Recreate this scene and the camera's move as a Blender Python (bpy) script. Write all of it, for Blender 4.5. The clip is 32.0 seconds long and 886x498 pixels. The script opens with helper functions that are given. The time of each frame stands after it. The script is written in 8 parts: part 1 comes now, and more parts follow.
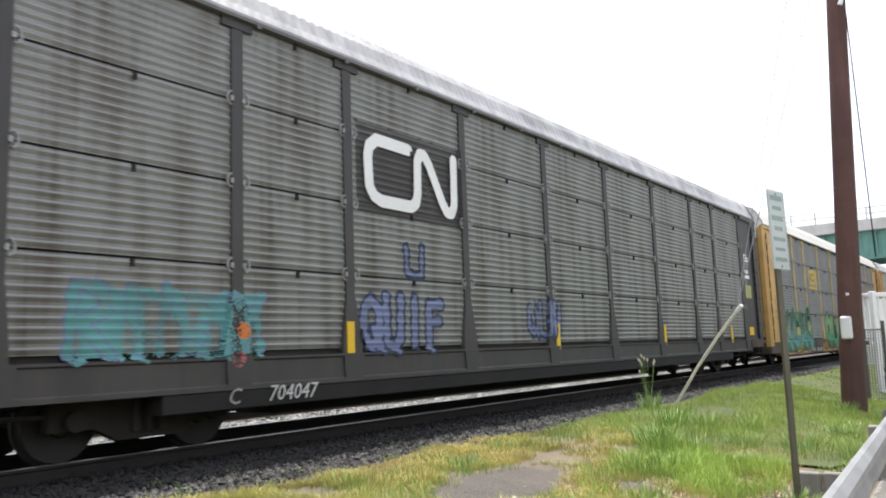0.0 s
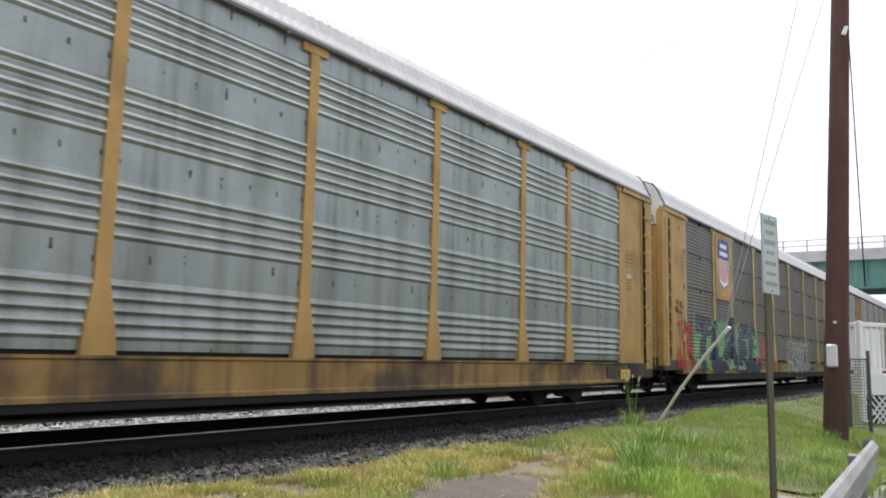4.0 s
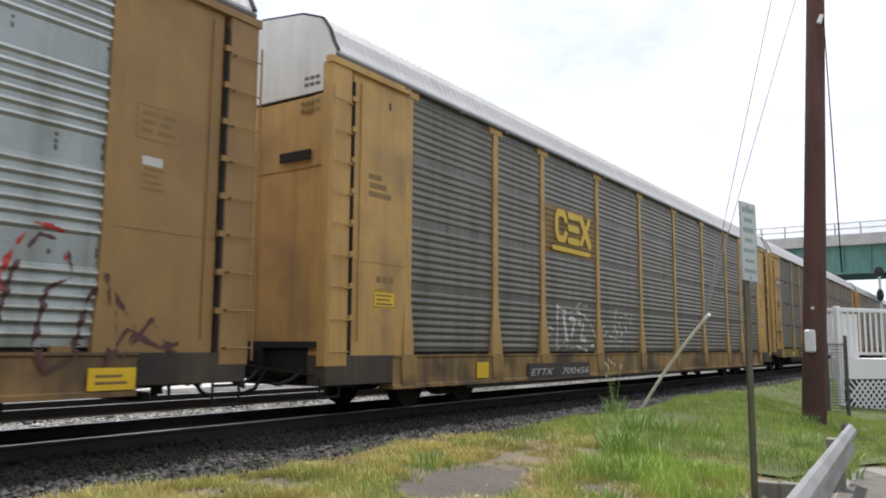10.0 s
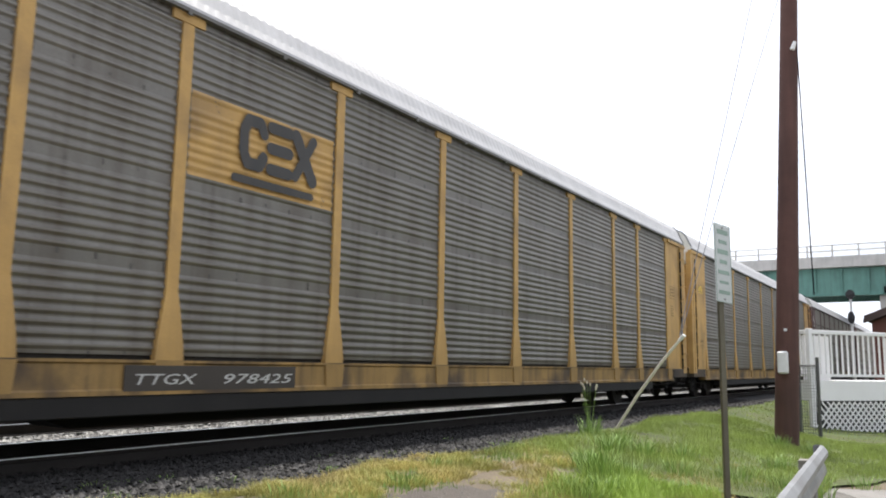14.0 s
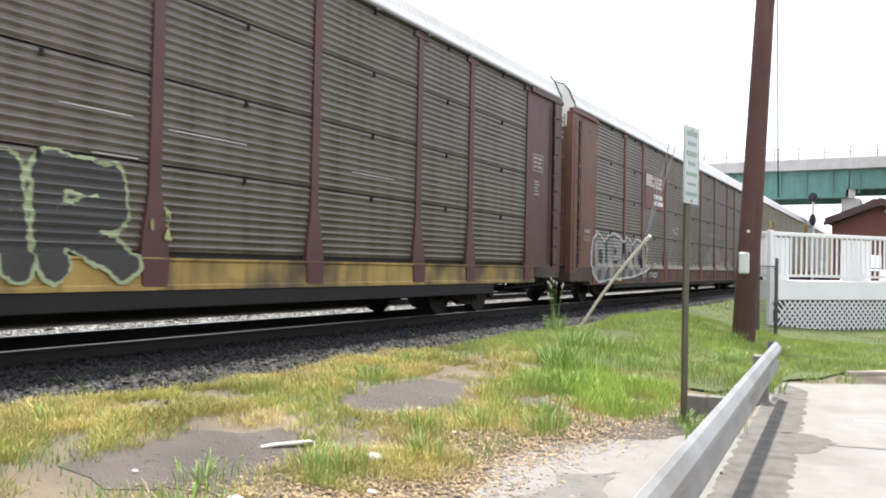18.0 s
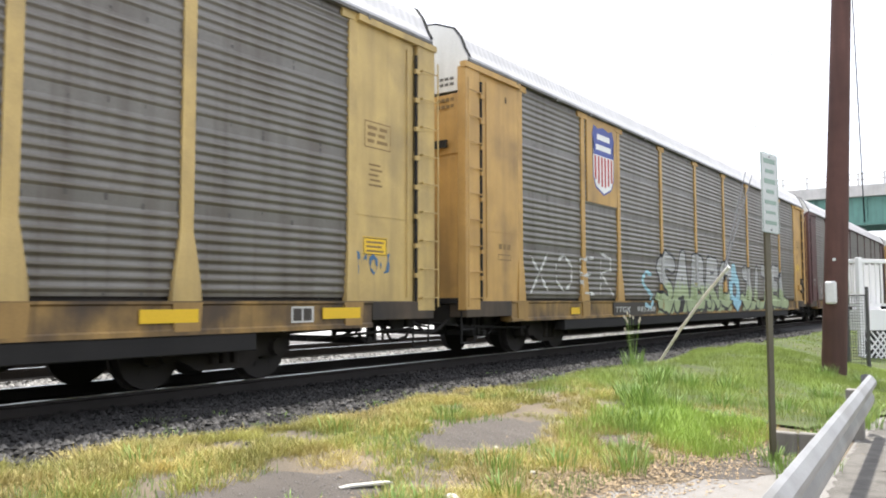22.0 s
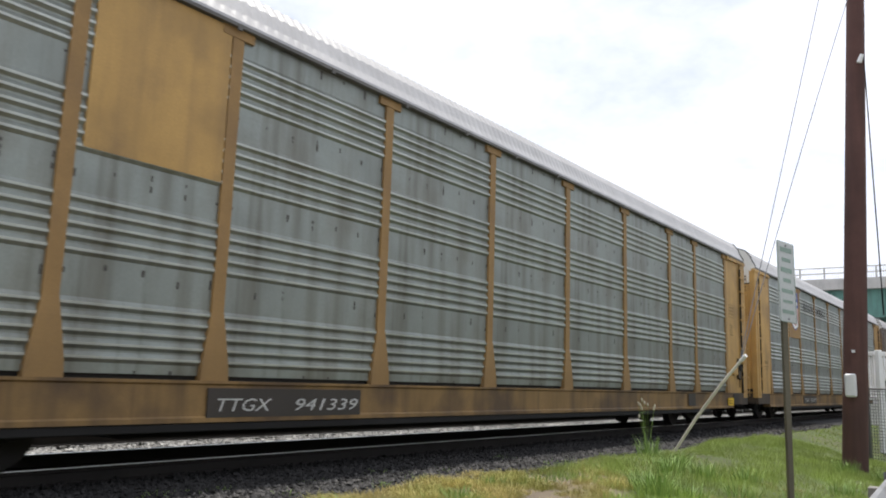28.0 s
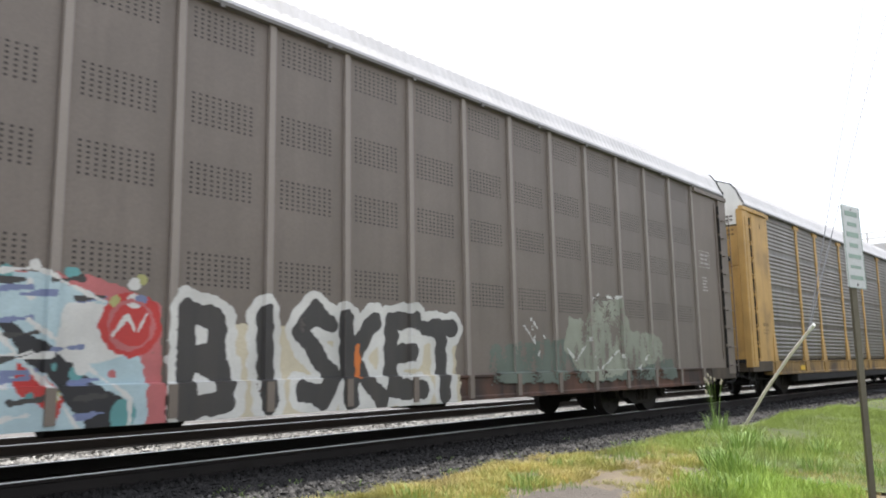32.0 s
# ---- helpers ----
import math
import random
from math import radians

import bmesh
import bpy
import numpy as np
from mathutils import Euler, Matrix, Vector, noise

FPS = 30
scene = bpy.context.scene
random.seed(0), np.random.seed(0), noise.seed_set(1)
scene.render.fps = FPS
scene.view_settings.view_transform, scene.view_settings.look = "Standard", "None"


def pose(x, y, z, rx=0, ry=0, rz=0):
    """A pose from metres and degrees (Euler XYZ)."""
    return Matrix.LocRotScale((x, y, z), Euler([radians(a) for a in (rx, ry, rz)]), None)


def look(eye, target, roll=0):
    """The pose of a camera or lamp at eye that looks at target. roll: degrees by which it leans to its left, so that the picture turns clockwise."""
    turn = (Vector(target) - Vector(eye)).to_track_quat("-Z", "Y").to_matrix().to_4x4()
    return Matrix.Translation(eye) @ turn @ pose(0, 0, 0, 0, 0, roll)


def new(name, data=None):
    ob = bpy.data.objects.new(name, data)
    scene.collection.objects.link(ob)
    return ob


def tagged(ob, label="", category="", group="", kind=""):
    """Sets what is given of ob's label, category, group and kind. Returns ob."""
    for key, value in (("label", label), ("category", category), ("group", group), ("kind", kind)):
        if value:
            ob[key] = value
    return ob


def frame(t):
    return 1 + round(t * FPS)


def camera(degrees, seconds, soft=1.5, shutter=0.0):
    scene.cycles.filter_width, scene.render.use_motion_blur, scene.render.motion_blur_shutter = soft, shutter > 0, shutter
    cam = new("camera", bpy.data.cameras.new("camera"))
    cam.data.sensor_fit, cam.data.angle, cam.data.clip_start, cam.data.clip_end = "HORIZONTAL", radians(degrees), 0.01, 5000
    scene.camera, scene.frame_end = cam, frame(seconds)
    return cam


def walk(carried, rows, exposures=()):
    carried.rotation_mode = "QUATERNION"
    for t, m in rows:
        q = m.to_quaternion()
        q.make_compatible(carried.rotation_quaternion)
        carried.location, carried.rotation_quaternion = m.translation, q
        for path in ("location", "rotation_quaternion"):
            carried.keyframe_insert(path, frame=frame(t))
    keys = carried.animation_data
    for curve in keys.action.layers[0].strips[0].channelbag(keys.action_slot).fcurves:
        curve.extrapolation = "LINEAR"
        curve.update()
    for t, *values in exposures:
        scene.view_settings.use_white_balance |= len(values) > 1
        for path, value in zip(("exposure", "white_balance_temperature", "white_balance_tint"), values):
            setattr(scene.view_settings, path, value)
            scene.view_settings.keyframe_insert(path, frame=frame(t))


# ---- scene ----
EYE = 1.6
cam = camera(58.5, 32.0, soft=1.9, shutter=0.06)
PATH = [
    (0.0, pose(0, 0, EYE, 97.31, 2.03, 36.37)),
    (0.5, pose(0, 0, EYE, 97.86, 1.10, 35.02)),
    (1.0, pose(0, 0, EYE, 97.28, 0.05, 34.68)),
    (1.5, pose(0, 0, EYE, 96.93, -0.40, 35.23)),
    (2.0, pose(0, 0, EYE, 96.46, 1.07, 36.31)),
    (2.5, pose(0, 0, EYE, 96.42, 0.42, 36.51)),
    (4.5, pose(0, 0, EYE, 97.83, -1.49, 35.24)),
    (5.0, pose(0, 0, EYE, 94.99, 1.77, 34.82)),
    (5.5, pose(0, 0, EYE, 95.73, 2.96, 34.03)),
    (6.0, pose(0, 0, EYE, 97.17, 1.66, 33.02)),
    (6.5, pose(0, 0, EYE, 98.03, 1.10, 32.56)),
    (7.0, pose(0, 0, EYE, 98.25, 1.34, 32.85)),
    (7.5, pose(0, 0, EYE, 98.50, 1.20, 32.74)),
    (8.0, pose(0, 0, EYE, 98.45, 1.62, 32.87)),
    (8.5, pose(0, 0, EYE, 98.06, 0.79, 32.89)),
    (9.0, pose(0, 0, EYE, 98.08, 0.26, 33.20)),
    (9.5, pose(0, 0, EYE, 97.75, -0.17, 33.56)),
    (10.0, pose(0, 0, EYE, 97.04, -0.39, 34.17)),
    (10.5, pose(0, 0, EYE, 96.91, -0.34, 34.15)),
    (11.0, pose(0, 0, EYE, 95.91, -1.11, 34.27)),
    (11.5, pose(0, 0, EYE, 95.33, -1.70, 34.83)),
    (12.0, pose(0, 0, EYE, 95.32, -1.38, 34.76)),
    (12.5, pose(0, 0, EYE, 96.08, -2.06, 34.02)),
    (13.0, pose(0, 0, EYE, 96.95, -1.60, 33.46)),
    (13.5, pose(0, 0, EYE, 97.76, -1.20, 33.14)),
    (14.0, pose(0, 0, EYE, 98.37, -0.88, 32.46)),
    (14.5, pose(0, 0, EYE, 99.12, -0.71, 32.15)),
    (16.5, pose(0, 0, EYE, 96.13, -1.84, 27.20)),
    (17.0, pose(0, 0, EYE, 89.65, 0.03, 29.12)),
    (17.5, pose(0, 0, EYE, 89.29, -0.97, 30.53)),
    (18.0, pose(0, 0, EYE, 91.12, -1.22, 30.25)),
    (18.5, pose(0, 0, EYE, 91.37, 0.18, 28.45)),
    (19.0, pose(0, 0, EYE, 92.58, 1.85, 27.46)),
    (19.5, pose(0, 0, EYE, 93.15, 3.32, 27.78)),
    (20.0, pose(0, 0, EYE, 93.40, 1.74, 32.23)),
    (20.5, pose(0, 0, EYE, 92.65, 1.82, 33.31)),
    (21.0, pose(0, 0, EYE, 93.00, 1.36, 34.29)),
    (21.5, pose(0, 0, EYE, 93.12, -0.56, 35.03)),
    (22.0, pose(0, 0, EYE, 93.80, 0.11, 35.52)),
    (22.5, pose(0, 0, EYE, 94.22, -0.10, 36.64)),
    (23.0, pose(0, 0, EYE, 94.69, -0.20, 37.82)),
    (23.5, pose(0, 0, EYE, 95.08, -0.99, 38.10)),
    (24.0, pose(0, 0, EYE, 96.18, -1.45, 37.75)),
    (24.5, pose(0, 0, EYE, 97.13, -1.91, 36.34)),
    (25.0, pose(0, 0, EYE, 98.38, -1.62, 36.41)),
    (25.5, pose(0, 0, EYE, 99.20, -2.26, 35.52)),
    (27.5, pose(0, 0, EYE, 99.86, -2.15, 35.05)),
    (28.0, pose(0, 0, EYE, 99.47, -1.78, 36.35)),
    (28.5, pose(0, 0, EYE, 99.75, -1.72, 36.94)),
    (29.0, pose(0, 0, EYE, 100.10, -0.87, 37.50)),
    (29.5, pose(0, 0, EYE, 100.39, -3.03, 38.19)),
    (30.0, pose(0, 0, EYE, 100.93, -2.32, 39.05)),
    (30.5, pose(0, 0, EYE, 101.27, -2.99, 39.17)),
    (31.0, pose(0, 0, EYE, 100.15, -2.25, 39.33)),
    (31.5, pose(0, 0, EYE, 98.76, -1.82, 40.07)),
    (32.0, pose(0, 0, EYE, 98.48, 0.98, 40.73)),
]
# the clip's camera stops down for the bright cars
EXPOSURE = [(0, 0.57), (1, 0.47), (2, 0.39), (4.8, 0.17), (5.5, 0.47), (7, 0.03), (8, -0.01), (9, -0.01), (10, 0.02), (11, 0.41), (12, 0.61), (14, 0.31), (16.5, 0.26), (17.1, 0.46), (18, 0.81), (19, 0.91), (21, 0.69), (23, 0.90), (25, 0.79), (27.5, 0.15), (28, 0.00), (30, 0.06), (31, 0.08), (32, 0.59)]
walk(cam, PATH, EXPOSURE)

# ---- light ----
world = bpy.data.worlds.new("sky")
scene.world = world
world.use_nodes = True
SUN_EL, SUN_AZ = 70.0, -28.0      # degrees; azimuth from +Y towards +X


def build_sky():
    nt = world.node_tree
    nt.nodes.clear()
    out = nt.nodes.new("ShaderNodeOutputWorld")
    bg = nt.nodes.new("ShaderNodeBackground")
    sky = nt.nodes.new("ShaderNodeTexSky")
    sky.sky_type, sky.sun_disc = "NISHITA", False
    sky.sun_elevation, sky.sun_rotation = radians(SUN_EL), radians(SUN_AZ)
    co = nt.nodes.new("ShaderNodeTexCoord")
    mp = nt.nodes.new("ShaderNodeMapping")
    mp.inputs["Scale"].default_value = (1.0, 1.0, 1.9)
    n1 = nt.nodes.new("ShaderNodeTexNoise")
    n1.inputs["Scale"].default_value, n1.inputs["Detail"].default_value = 2.4, 6
    n1.inputs["Roughness"].default_value = 0.62
    ramp = nt.nodes.new("ShaderNodeValToRGB")
    ramp.color_ramp.elements[0].position, ramp.color_ramp.elements[1].position = 0.30, 0.55
    ramp.color_ramp.elements[0].color = (0.46, 0.46, 0.46, 1)
    mix = nt.nodes.new("ShaderNodeMixRGB")
    mix.inputs[2].default_value = (9.9, 10.25, 11.4, 1)
    nt.links.new(co.outputs["Generated"], mp.inputs[0])
    nt.links.new(mp.outputs[0], n1.inputs["Vector"])
    nt.links.new(n1.outputs["Fac"], ramp.inputs[0])
    nt.links.new(ramp.outputs[0], mix.inputs[0])
    nt.links.new(sky.outputs[0], mix.inputs[1])
    nt.links.new(mix.outputs[0], bg.inputs[0])
    bg.inputs[1].default_value = 0.115
    nt.links.new(bg.outputs[0], out.inputs[0])


build_sky()
sun = new("sun", bpy.data.lights.new("sun", "SUN"))
sun.data.energy, sun.data.angle, sun.data.color = 5.0, radians(3.0), (1.0, 0.95, 0.87)
sun_dir = Vector((math.sin(radians(SUN_AZ)) * math.cos(radians(SUN_EL)), math.cos(radians(SUN_AZ)) * math.cos(radians(SUN_EL)), math.sin(radians(SUN_EL))))
sun.matrix_world = look(sun_dir * 100, (0, 0, 0))


# ---- materials ----
def mat(name, base, rough=0.7, metal=0.0, vary=0.18, streak=0.0, dirt=(0.09, 0.075, 0.06), dirt_amount=0.0, scale=1.0, bump=0.15, fine=40.0, second=None, second_amount=0.5, islands=0.0, island_low=0.35):
    """A worn surface: base colour with coarse and fine variation, upright streaks, dirt patches and fine relief."""
    m = bpy.data.materials.new(name)
    m.use_nodes = True
    nt = m.node_tree
    p = nt.nodes["Principled BSDF"]
    p.inputs["Roughness"].default_value, p.inputs["Metallic"].default_value = rough, metal
    co = nt.nodes.new("ShaderNodeTexCoord")

    def noise_node(sc, stretch=(1, 1, 1), detail=5.0):
        mp = nt.nodes.new("ShaderNodeMapping")
        mp.inputs["Scale"].default_value = stretch
        nt.links.new(co.outputs["Object"], mp.inputs[0])
        n = nt.nodes.new("ShaderNodeTexNoise")
        n.inputs["Scale"].default_value, n.inputs["Detail"].default_value = sc, detail
        nt.links.new(mp.outputs[0], n.inputs["Vector"])
        return n.outputs["Fac"]

    def ramped(fac, lo, hi):
        r = nt.nodes.new("ShaderNodeMapRange")
        r.inputs["From Min"].default_value, r.inputs["From Max"].default_value = lo, hi
        nt.links.new(fac, r.inputs["Value"])
        return r.outputs[0]

    def mixed(fac, a, b, amount=1.0, kind="MIX"):
        x = nt.nodes.new("ShaderNodeMixRGB")
        x.blend_type = kind
        if amount < 1.0:
            k = nt.nodes.new("ShaderNodeMath")
            k.operation = "MULTIPLY"
            nt.links.new(fac, k.inputs[0])
            k.inputs[1].default_value = amount
            fac = k.outputs[0]
        nt.links.new(fac, x.inputs[0])
        for sock, v in ((x.inputs[1], a), (x.inputs[2], b)):
            if isinstance(v, tuple):
                sock.default_value = (*v, 1)
            else:
                nt.links.new(v, sock)
        return x.outputs[0]

    coarse, finer = noise_node(1.3 * scale), noise_node(fine * scale, detail=8.0)
    c = mixed(ramped(coarse, 0.3, 0.7), tuple(v * (1 - vary) for v in base), tuple(min(1, v * (1 + vary)) for v in base))
    if second:
        c = mixed(ramped(noise_node(0.8 * scale, detail=7.0), 0.42, 0.6), c, second, second_amount)
    c = mixed(ramped(finer, 0.3, 0.75), c, tuple(v * 0.72 for v in base), 0.45)
    if streak:
        c = mixed(ramped(noise_node(2.2, (1.5, 1.5, 0.16), 9.0), 0.44, 0.72), c, dirt, streak)
        c = mixed(ramped(noise_node(1.1, (6.0, 6.0, 0.5), 8.0), 0.55, 0.75), c, tuple(v * 0.6 for v in dirt), streak * 0.5)
    if dirt_amount:
        c = mixed(ramped(noise_node(0.9, (1, 1, 1), 9.0), 0.5, 0.66), c, dirt, dirt_amount)
    if islands:
        g = nt.nodes.new("ShaderNodeNewGeometry")
        c = mixed(g.outputs["Random Per Island"], c, tuple(v * island_low for v in base), islands)
    nt.links.new(c, p.inputs["Base Color"])
    b = nt.nodes.new("ShaderNodeBump")
    b.inputs["Strength"].default_value, b.inputs["Distance"].default_value = bump, 0.01
    nt.links.new(finer, b.inputs["Height"])
    nt.links.new(b.outputs[0], p.inputs["Normal"])
    return m


M = {}
YEL = (0.50, 0.305, 0.095)
M["yellow"] = mat("yellow_paint", YEL, 0.6, streak=0.28, dirt=(0.13, 0.085, 0.05), dirt_amount=0.45)
M["pale_yellow"] = mat("pale_yellow_paint", (0.52, 0.375, 0.14), 0.6, streak=0.3, dirt_amount=0.3)
M["tan"] = mat("tan_brown_paint", (0.317, 0.189, 0.066), 0.65, streak=0.18, dirt=(0.14, 0.085, 0.05), dirt_amount=0.35)
# sill paints: grime over the car colours, which are darkened for shade low down
M["sill_yellow"] = mat("grimy_shaded_yellow_sill", (0.31, 0.19, 0.06), 0.65, vary=0.3, streak=0.7, dirt=(0.05, 0.035, 0.025), dirt_amount=0.9)
M["sill_pale"] = mat("grimy_shaded_pale_sill", (0.36, 0.245, 0.07), 0.65, vary=0.3, streak=0.65, dirt=(0.05, 0.038, 0.027), dirt_amount=0.85)
M["sill_tan"] = mat("grimy_shaded_tan_sill", (0.25, 0.15, 0.053), 0.65, vary=0.25, streak=0.5, dirt=(0.06, 0.038, 0.025), dirt_amount=0.7)
M["brown"] = mat("oxide_brown_paint", (0.125, 0.043, 0.030), 0.6, streak=0.5, dirt_amount=0.35, second=(0.20, 0.085, 0.04), second_amount=0.5)
M["rusty_sill"] = mat("rusty_brown_sill", (0.085, 0.042, 0.028), 0.75, vary=0.3, streak=0.8, dirt=(0.02, 0.017, 0.015), dirt_amount=0.7, second=(0.19, 0.085, 0.05), second_amount=0.5)
M["ledge"] = mat("worn_pale_ledge", (0.36, 0.33, 0.27), 0.7, vary=0.3, dirt_amount=0.6)
M["maroon"] = mat("dark_maroon_paint", (0.082, 0.028, 0.027), 0.55, streak=0.2, dirt_amount=0.2)
M["charcoal"] = mat("charcoal_paint", (0.042, 0.040, 0.038), 0.6, streak=0.3)
M["pale_taupe"] = mat("faded_taupe_paint", (0.26, 0.23, 0.20), 0.6, vary=0.08, streak=0.3)
M["taupe"] = mat("taupe_paint", (0.17, 0.14, 0.115), 0.6, vary=0.08, streak=0.15)
M["roof"] = mat("galvanised_roof", (0.46, 0.455, 0.455), 0.5, 0.2, vary=0.1, streak=0.2, dirt=(0.25, 0.24, 0.22))
M["roof_worn"] = mat("peeling_white_roof", (0.36, 0.36, 0.37), 0.6, 0.1, dirt=(0.12, 0.12, 0.13), dirt_amount=0.7, streak=0.5)
M["roof_white"] = mat("white_roof_paint", (0.55, 0.53, 0.48), 0.6, vary=0.06)
M["white_end"] = mat("white_end_paint", (0.70, 0.70, 0.67), 0.6, vary=0.06, streak=0.2)
M["steel_grey"] = mat("weathered_grey_sheet", (0.235, 0.24, 0.228), 0.48, 0.4, streak=0.75, dirt_amount=0.45, scale=0.7)
M["steel_blue"] = mat("bluish_grey_sheet", (0.22, 0.228, 0.233), 0.48, 0.4, streak=0.55, dirt_amount=0.3, scale=0.7)
M["steel_bright"] = mat("bright_galvanised_sheet", (0.34, 0.375, 0.36), 0.40, 0.6, streak=0.6, dirt=(0.15, 0.16, 0.13), dirt_amount=0.4, scale=0.7)
M["steel_dull"] = mat("dull_brownish_sheet", (0.168, 0.157, 0.137), 0.40, 0.6, streak=0.6, dirt_amount=0.5, scale=0.7)
M["steel_green"] = mat("greenish_galvanised_sheet", (0.29, 0.315, 0.285), 0.44, 0.55, streak=0.7, dirt=(0.15, 0.14, 0.11), dirt_amount=0.45, scale=0.7)
M["steel_brown"] = mat("sooty_brown_sheet", (0.155, 0.135, 0.112), 0.40, 0.6, streak=0.6, dirt=(0.06, 0.05, 0.04), dirt_amount=0.5, scale=0.7)
M["steel_warm"] = mat("warm_grey_sheet", (0.172, 0.164, 0.146), 0.40, 0.6, streak=0.65, dirt_amount=0.5, scale=0.7)
M["steel_taupe"] = mat("taupe_sheet", (0.165, 0.14, 0.118), 0.55, 0.1, vary=0.1, streak=0.2, scale=0.7)
# lighter sheet colours that paint the sky's highlight onto the ribs
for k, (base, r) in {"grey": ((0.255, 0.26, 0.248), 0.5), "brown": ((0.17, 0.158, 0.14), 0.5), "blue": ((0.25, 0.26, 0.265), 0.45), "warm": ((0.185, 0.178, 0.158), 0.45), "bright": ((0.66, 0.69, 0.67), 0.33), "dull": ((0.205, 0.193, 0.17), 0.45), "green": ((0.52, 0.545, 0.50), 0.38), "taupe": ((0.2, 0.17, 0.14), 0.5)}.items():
    M["crest_" + k] = mat("sky_highlight_rib_" + k, base, r, 0.45, vary=0.12, streak=0.3, dirt=(0.16, 0.15, 0.13))
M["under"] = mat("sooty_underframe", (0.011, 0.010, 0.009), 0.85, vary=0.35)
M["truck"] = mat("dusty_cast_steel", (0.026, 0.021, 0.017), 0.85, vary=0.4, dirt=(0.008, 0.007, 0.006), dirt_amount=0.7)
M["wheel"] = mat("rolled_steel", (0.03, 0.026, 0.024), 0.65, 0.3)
M["grime"] = mat("greasy_black_grime", (0.075, 0.055, 0.036), 0.75, vary=0.4, streak=0.5, dirt=(0.02, 0.017, 0.015), dirt_amount=0.8)
# flat dark colour that paints the shade inside holes, slits and joints
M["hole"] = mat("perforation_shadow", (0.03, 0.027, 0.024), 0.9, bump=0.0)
M["rail"] = mat("rail_steel", (0.022, 0.018, 0.016), 0.8, 0.1, vary=0.3)
M["rail_head"] = mat("polished_rail_head", (0.62, 0.61, 0.60), 0.28, 1.0, vary=0.25)
M["tie"] = mat("creosoted_timber", (0.05, 0.04, 0.033), 0.9, vary=0.3)
# ballast colours hold the train's shadow (near-black) and the sun beyond it (pale)
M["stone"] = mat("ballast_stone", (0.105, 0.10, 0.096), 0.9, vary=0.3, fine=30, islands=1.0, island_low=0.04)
M["shaded_stone"] = mat("train_shadow_ballast_stone", (0.024, 0.022, 0.021), 0.92, vary=0.4, fine=30, islands=1.0, island_low=0.15)
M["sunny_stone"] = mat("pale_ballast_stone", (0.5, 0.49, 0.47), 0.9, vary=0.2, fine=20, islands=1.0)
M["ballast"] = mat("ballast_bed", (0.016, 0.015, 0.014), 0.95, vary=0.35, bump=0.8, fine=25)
M["white"] = mat("white_paint", (0.78, 0.78, 0.76), 0.55, vary=0.04)
M["dull_silver"] = mat("dull_silver_spray_paint", (0.27, 0.262, 0.255), 0.55, 0.2, vary=0.25, streak=0.4, dirt_amount=0.35)
M["off_white"] = mat("faded_white_paint", (0.55, 0.55, 0.52), 0.65, vary=0.2)
M["black"] = mat("black_paint", (0.018, 0.018, 0.02), 0.55)
M["plate_black"] = mat("black_number_board", (0.045, 0.037, 0.03), 0.6)
M["bright_yellow"] = mat("reflective_yellow", (0.75, 0.48, 0.02), 0.45, vary=0.06)
M["logo_yellow"] = mat("logo_yellow", (0.66, 0.44, 0.03), 0.5, vary=0.08)
M["red"] = mat("red_paint", (0.42, 0.035, 0.03), 0.55)
M["blue"] = mat("blue_paint", (0.05, 0.075, 0.30), 0.55)
M["orange"] = mat("orange_paint", (0.55, 0.16, 0.03), 0.6)
M["teal"] = mat("teal_spray_paint", (0.10, 0.27, 0.27), 0.6, vary=0.25)
M["green"] = mat("green_spray_paint", (0.06, 0.27, 0.12), 0.6, vary=0.3)
M["dark_green"] = mat("dark_green_spray_paint", (0.03, 0.09, 0.06), 0.6, vary=0.3)
M["mint"] = mat("pale_green_spray_paint", (0.33, 0.39, 0.22), 0.6, vary=0.2)
M["navy"] = mat("navy_spray_paint", (0.022, 0.036, 0.075), 0.6, vary=0.3)
M["sky_blue"] = mat("sky_blue_spray_paint", (0.28, 0.50, 0.58), 0.6, vary=0.2)
M["royal"] = mat("blue_spray_paint", (0.06, 0.14, 0.25), 0.6, vary=0.3)
M["violet_grey"] = mat("violet_grey_spray_paint", (0.06, 0.07, 0.10), 0.6, vary=0.3)
M["blue_grey"] = mat("blue_grey_spray_paint", (0.15, 0.18, 0.30), 0.6, vary=0.25)
M["silver"] = mat("silver_spray_paint", (0.37, 0.37, 0.36), 0.45, 0.3, vary=0.2)
M["rivet"] = mat("rust_stained_rivet", (0.085, 0.08, 0.07), 0.8, vary=0.3)
M["lime"] = mat("yellow_green_spray_paint", (0.34, 0.34, 0.13), 0.6, vary=0.25)
M["olive_paint"] = mat("olive_spray_paint", (0.24, 0.235, 0.12), 0.6, vary=0.3)
M["faded_maroon"] = mat("faded_maroon_paint", (0.24, 0.13, 0.12), 0.6, vary=0.3)
M["ice"] = mat("pale_blue_grey_spray_paint", (0.36, 0.47, 0.50), 0.6, vary=0.25)
M["cream"] = mat("cream_spray_paint", (0.50, 0.45, 0.33), 0.65, vary=0.2)
M["rust_red"] = mat("orange_red_spray_paint", (0.33, 0.075, 0.04), 0.6, vary=0.3)
M["haze_green"] = mat("dull_teal_haze", (0.115, 0.14, 0.115), 0.65, vary=0.25)
M["sage"] = mat("grey_green_spray_paint", (0.25, 0.265, 0.21), 0.65, vary=0.25)
M["pink"] = mat("faded_red_spray_paint", (0.40, 0.12, 0.12), 0.6, vary=0.3)
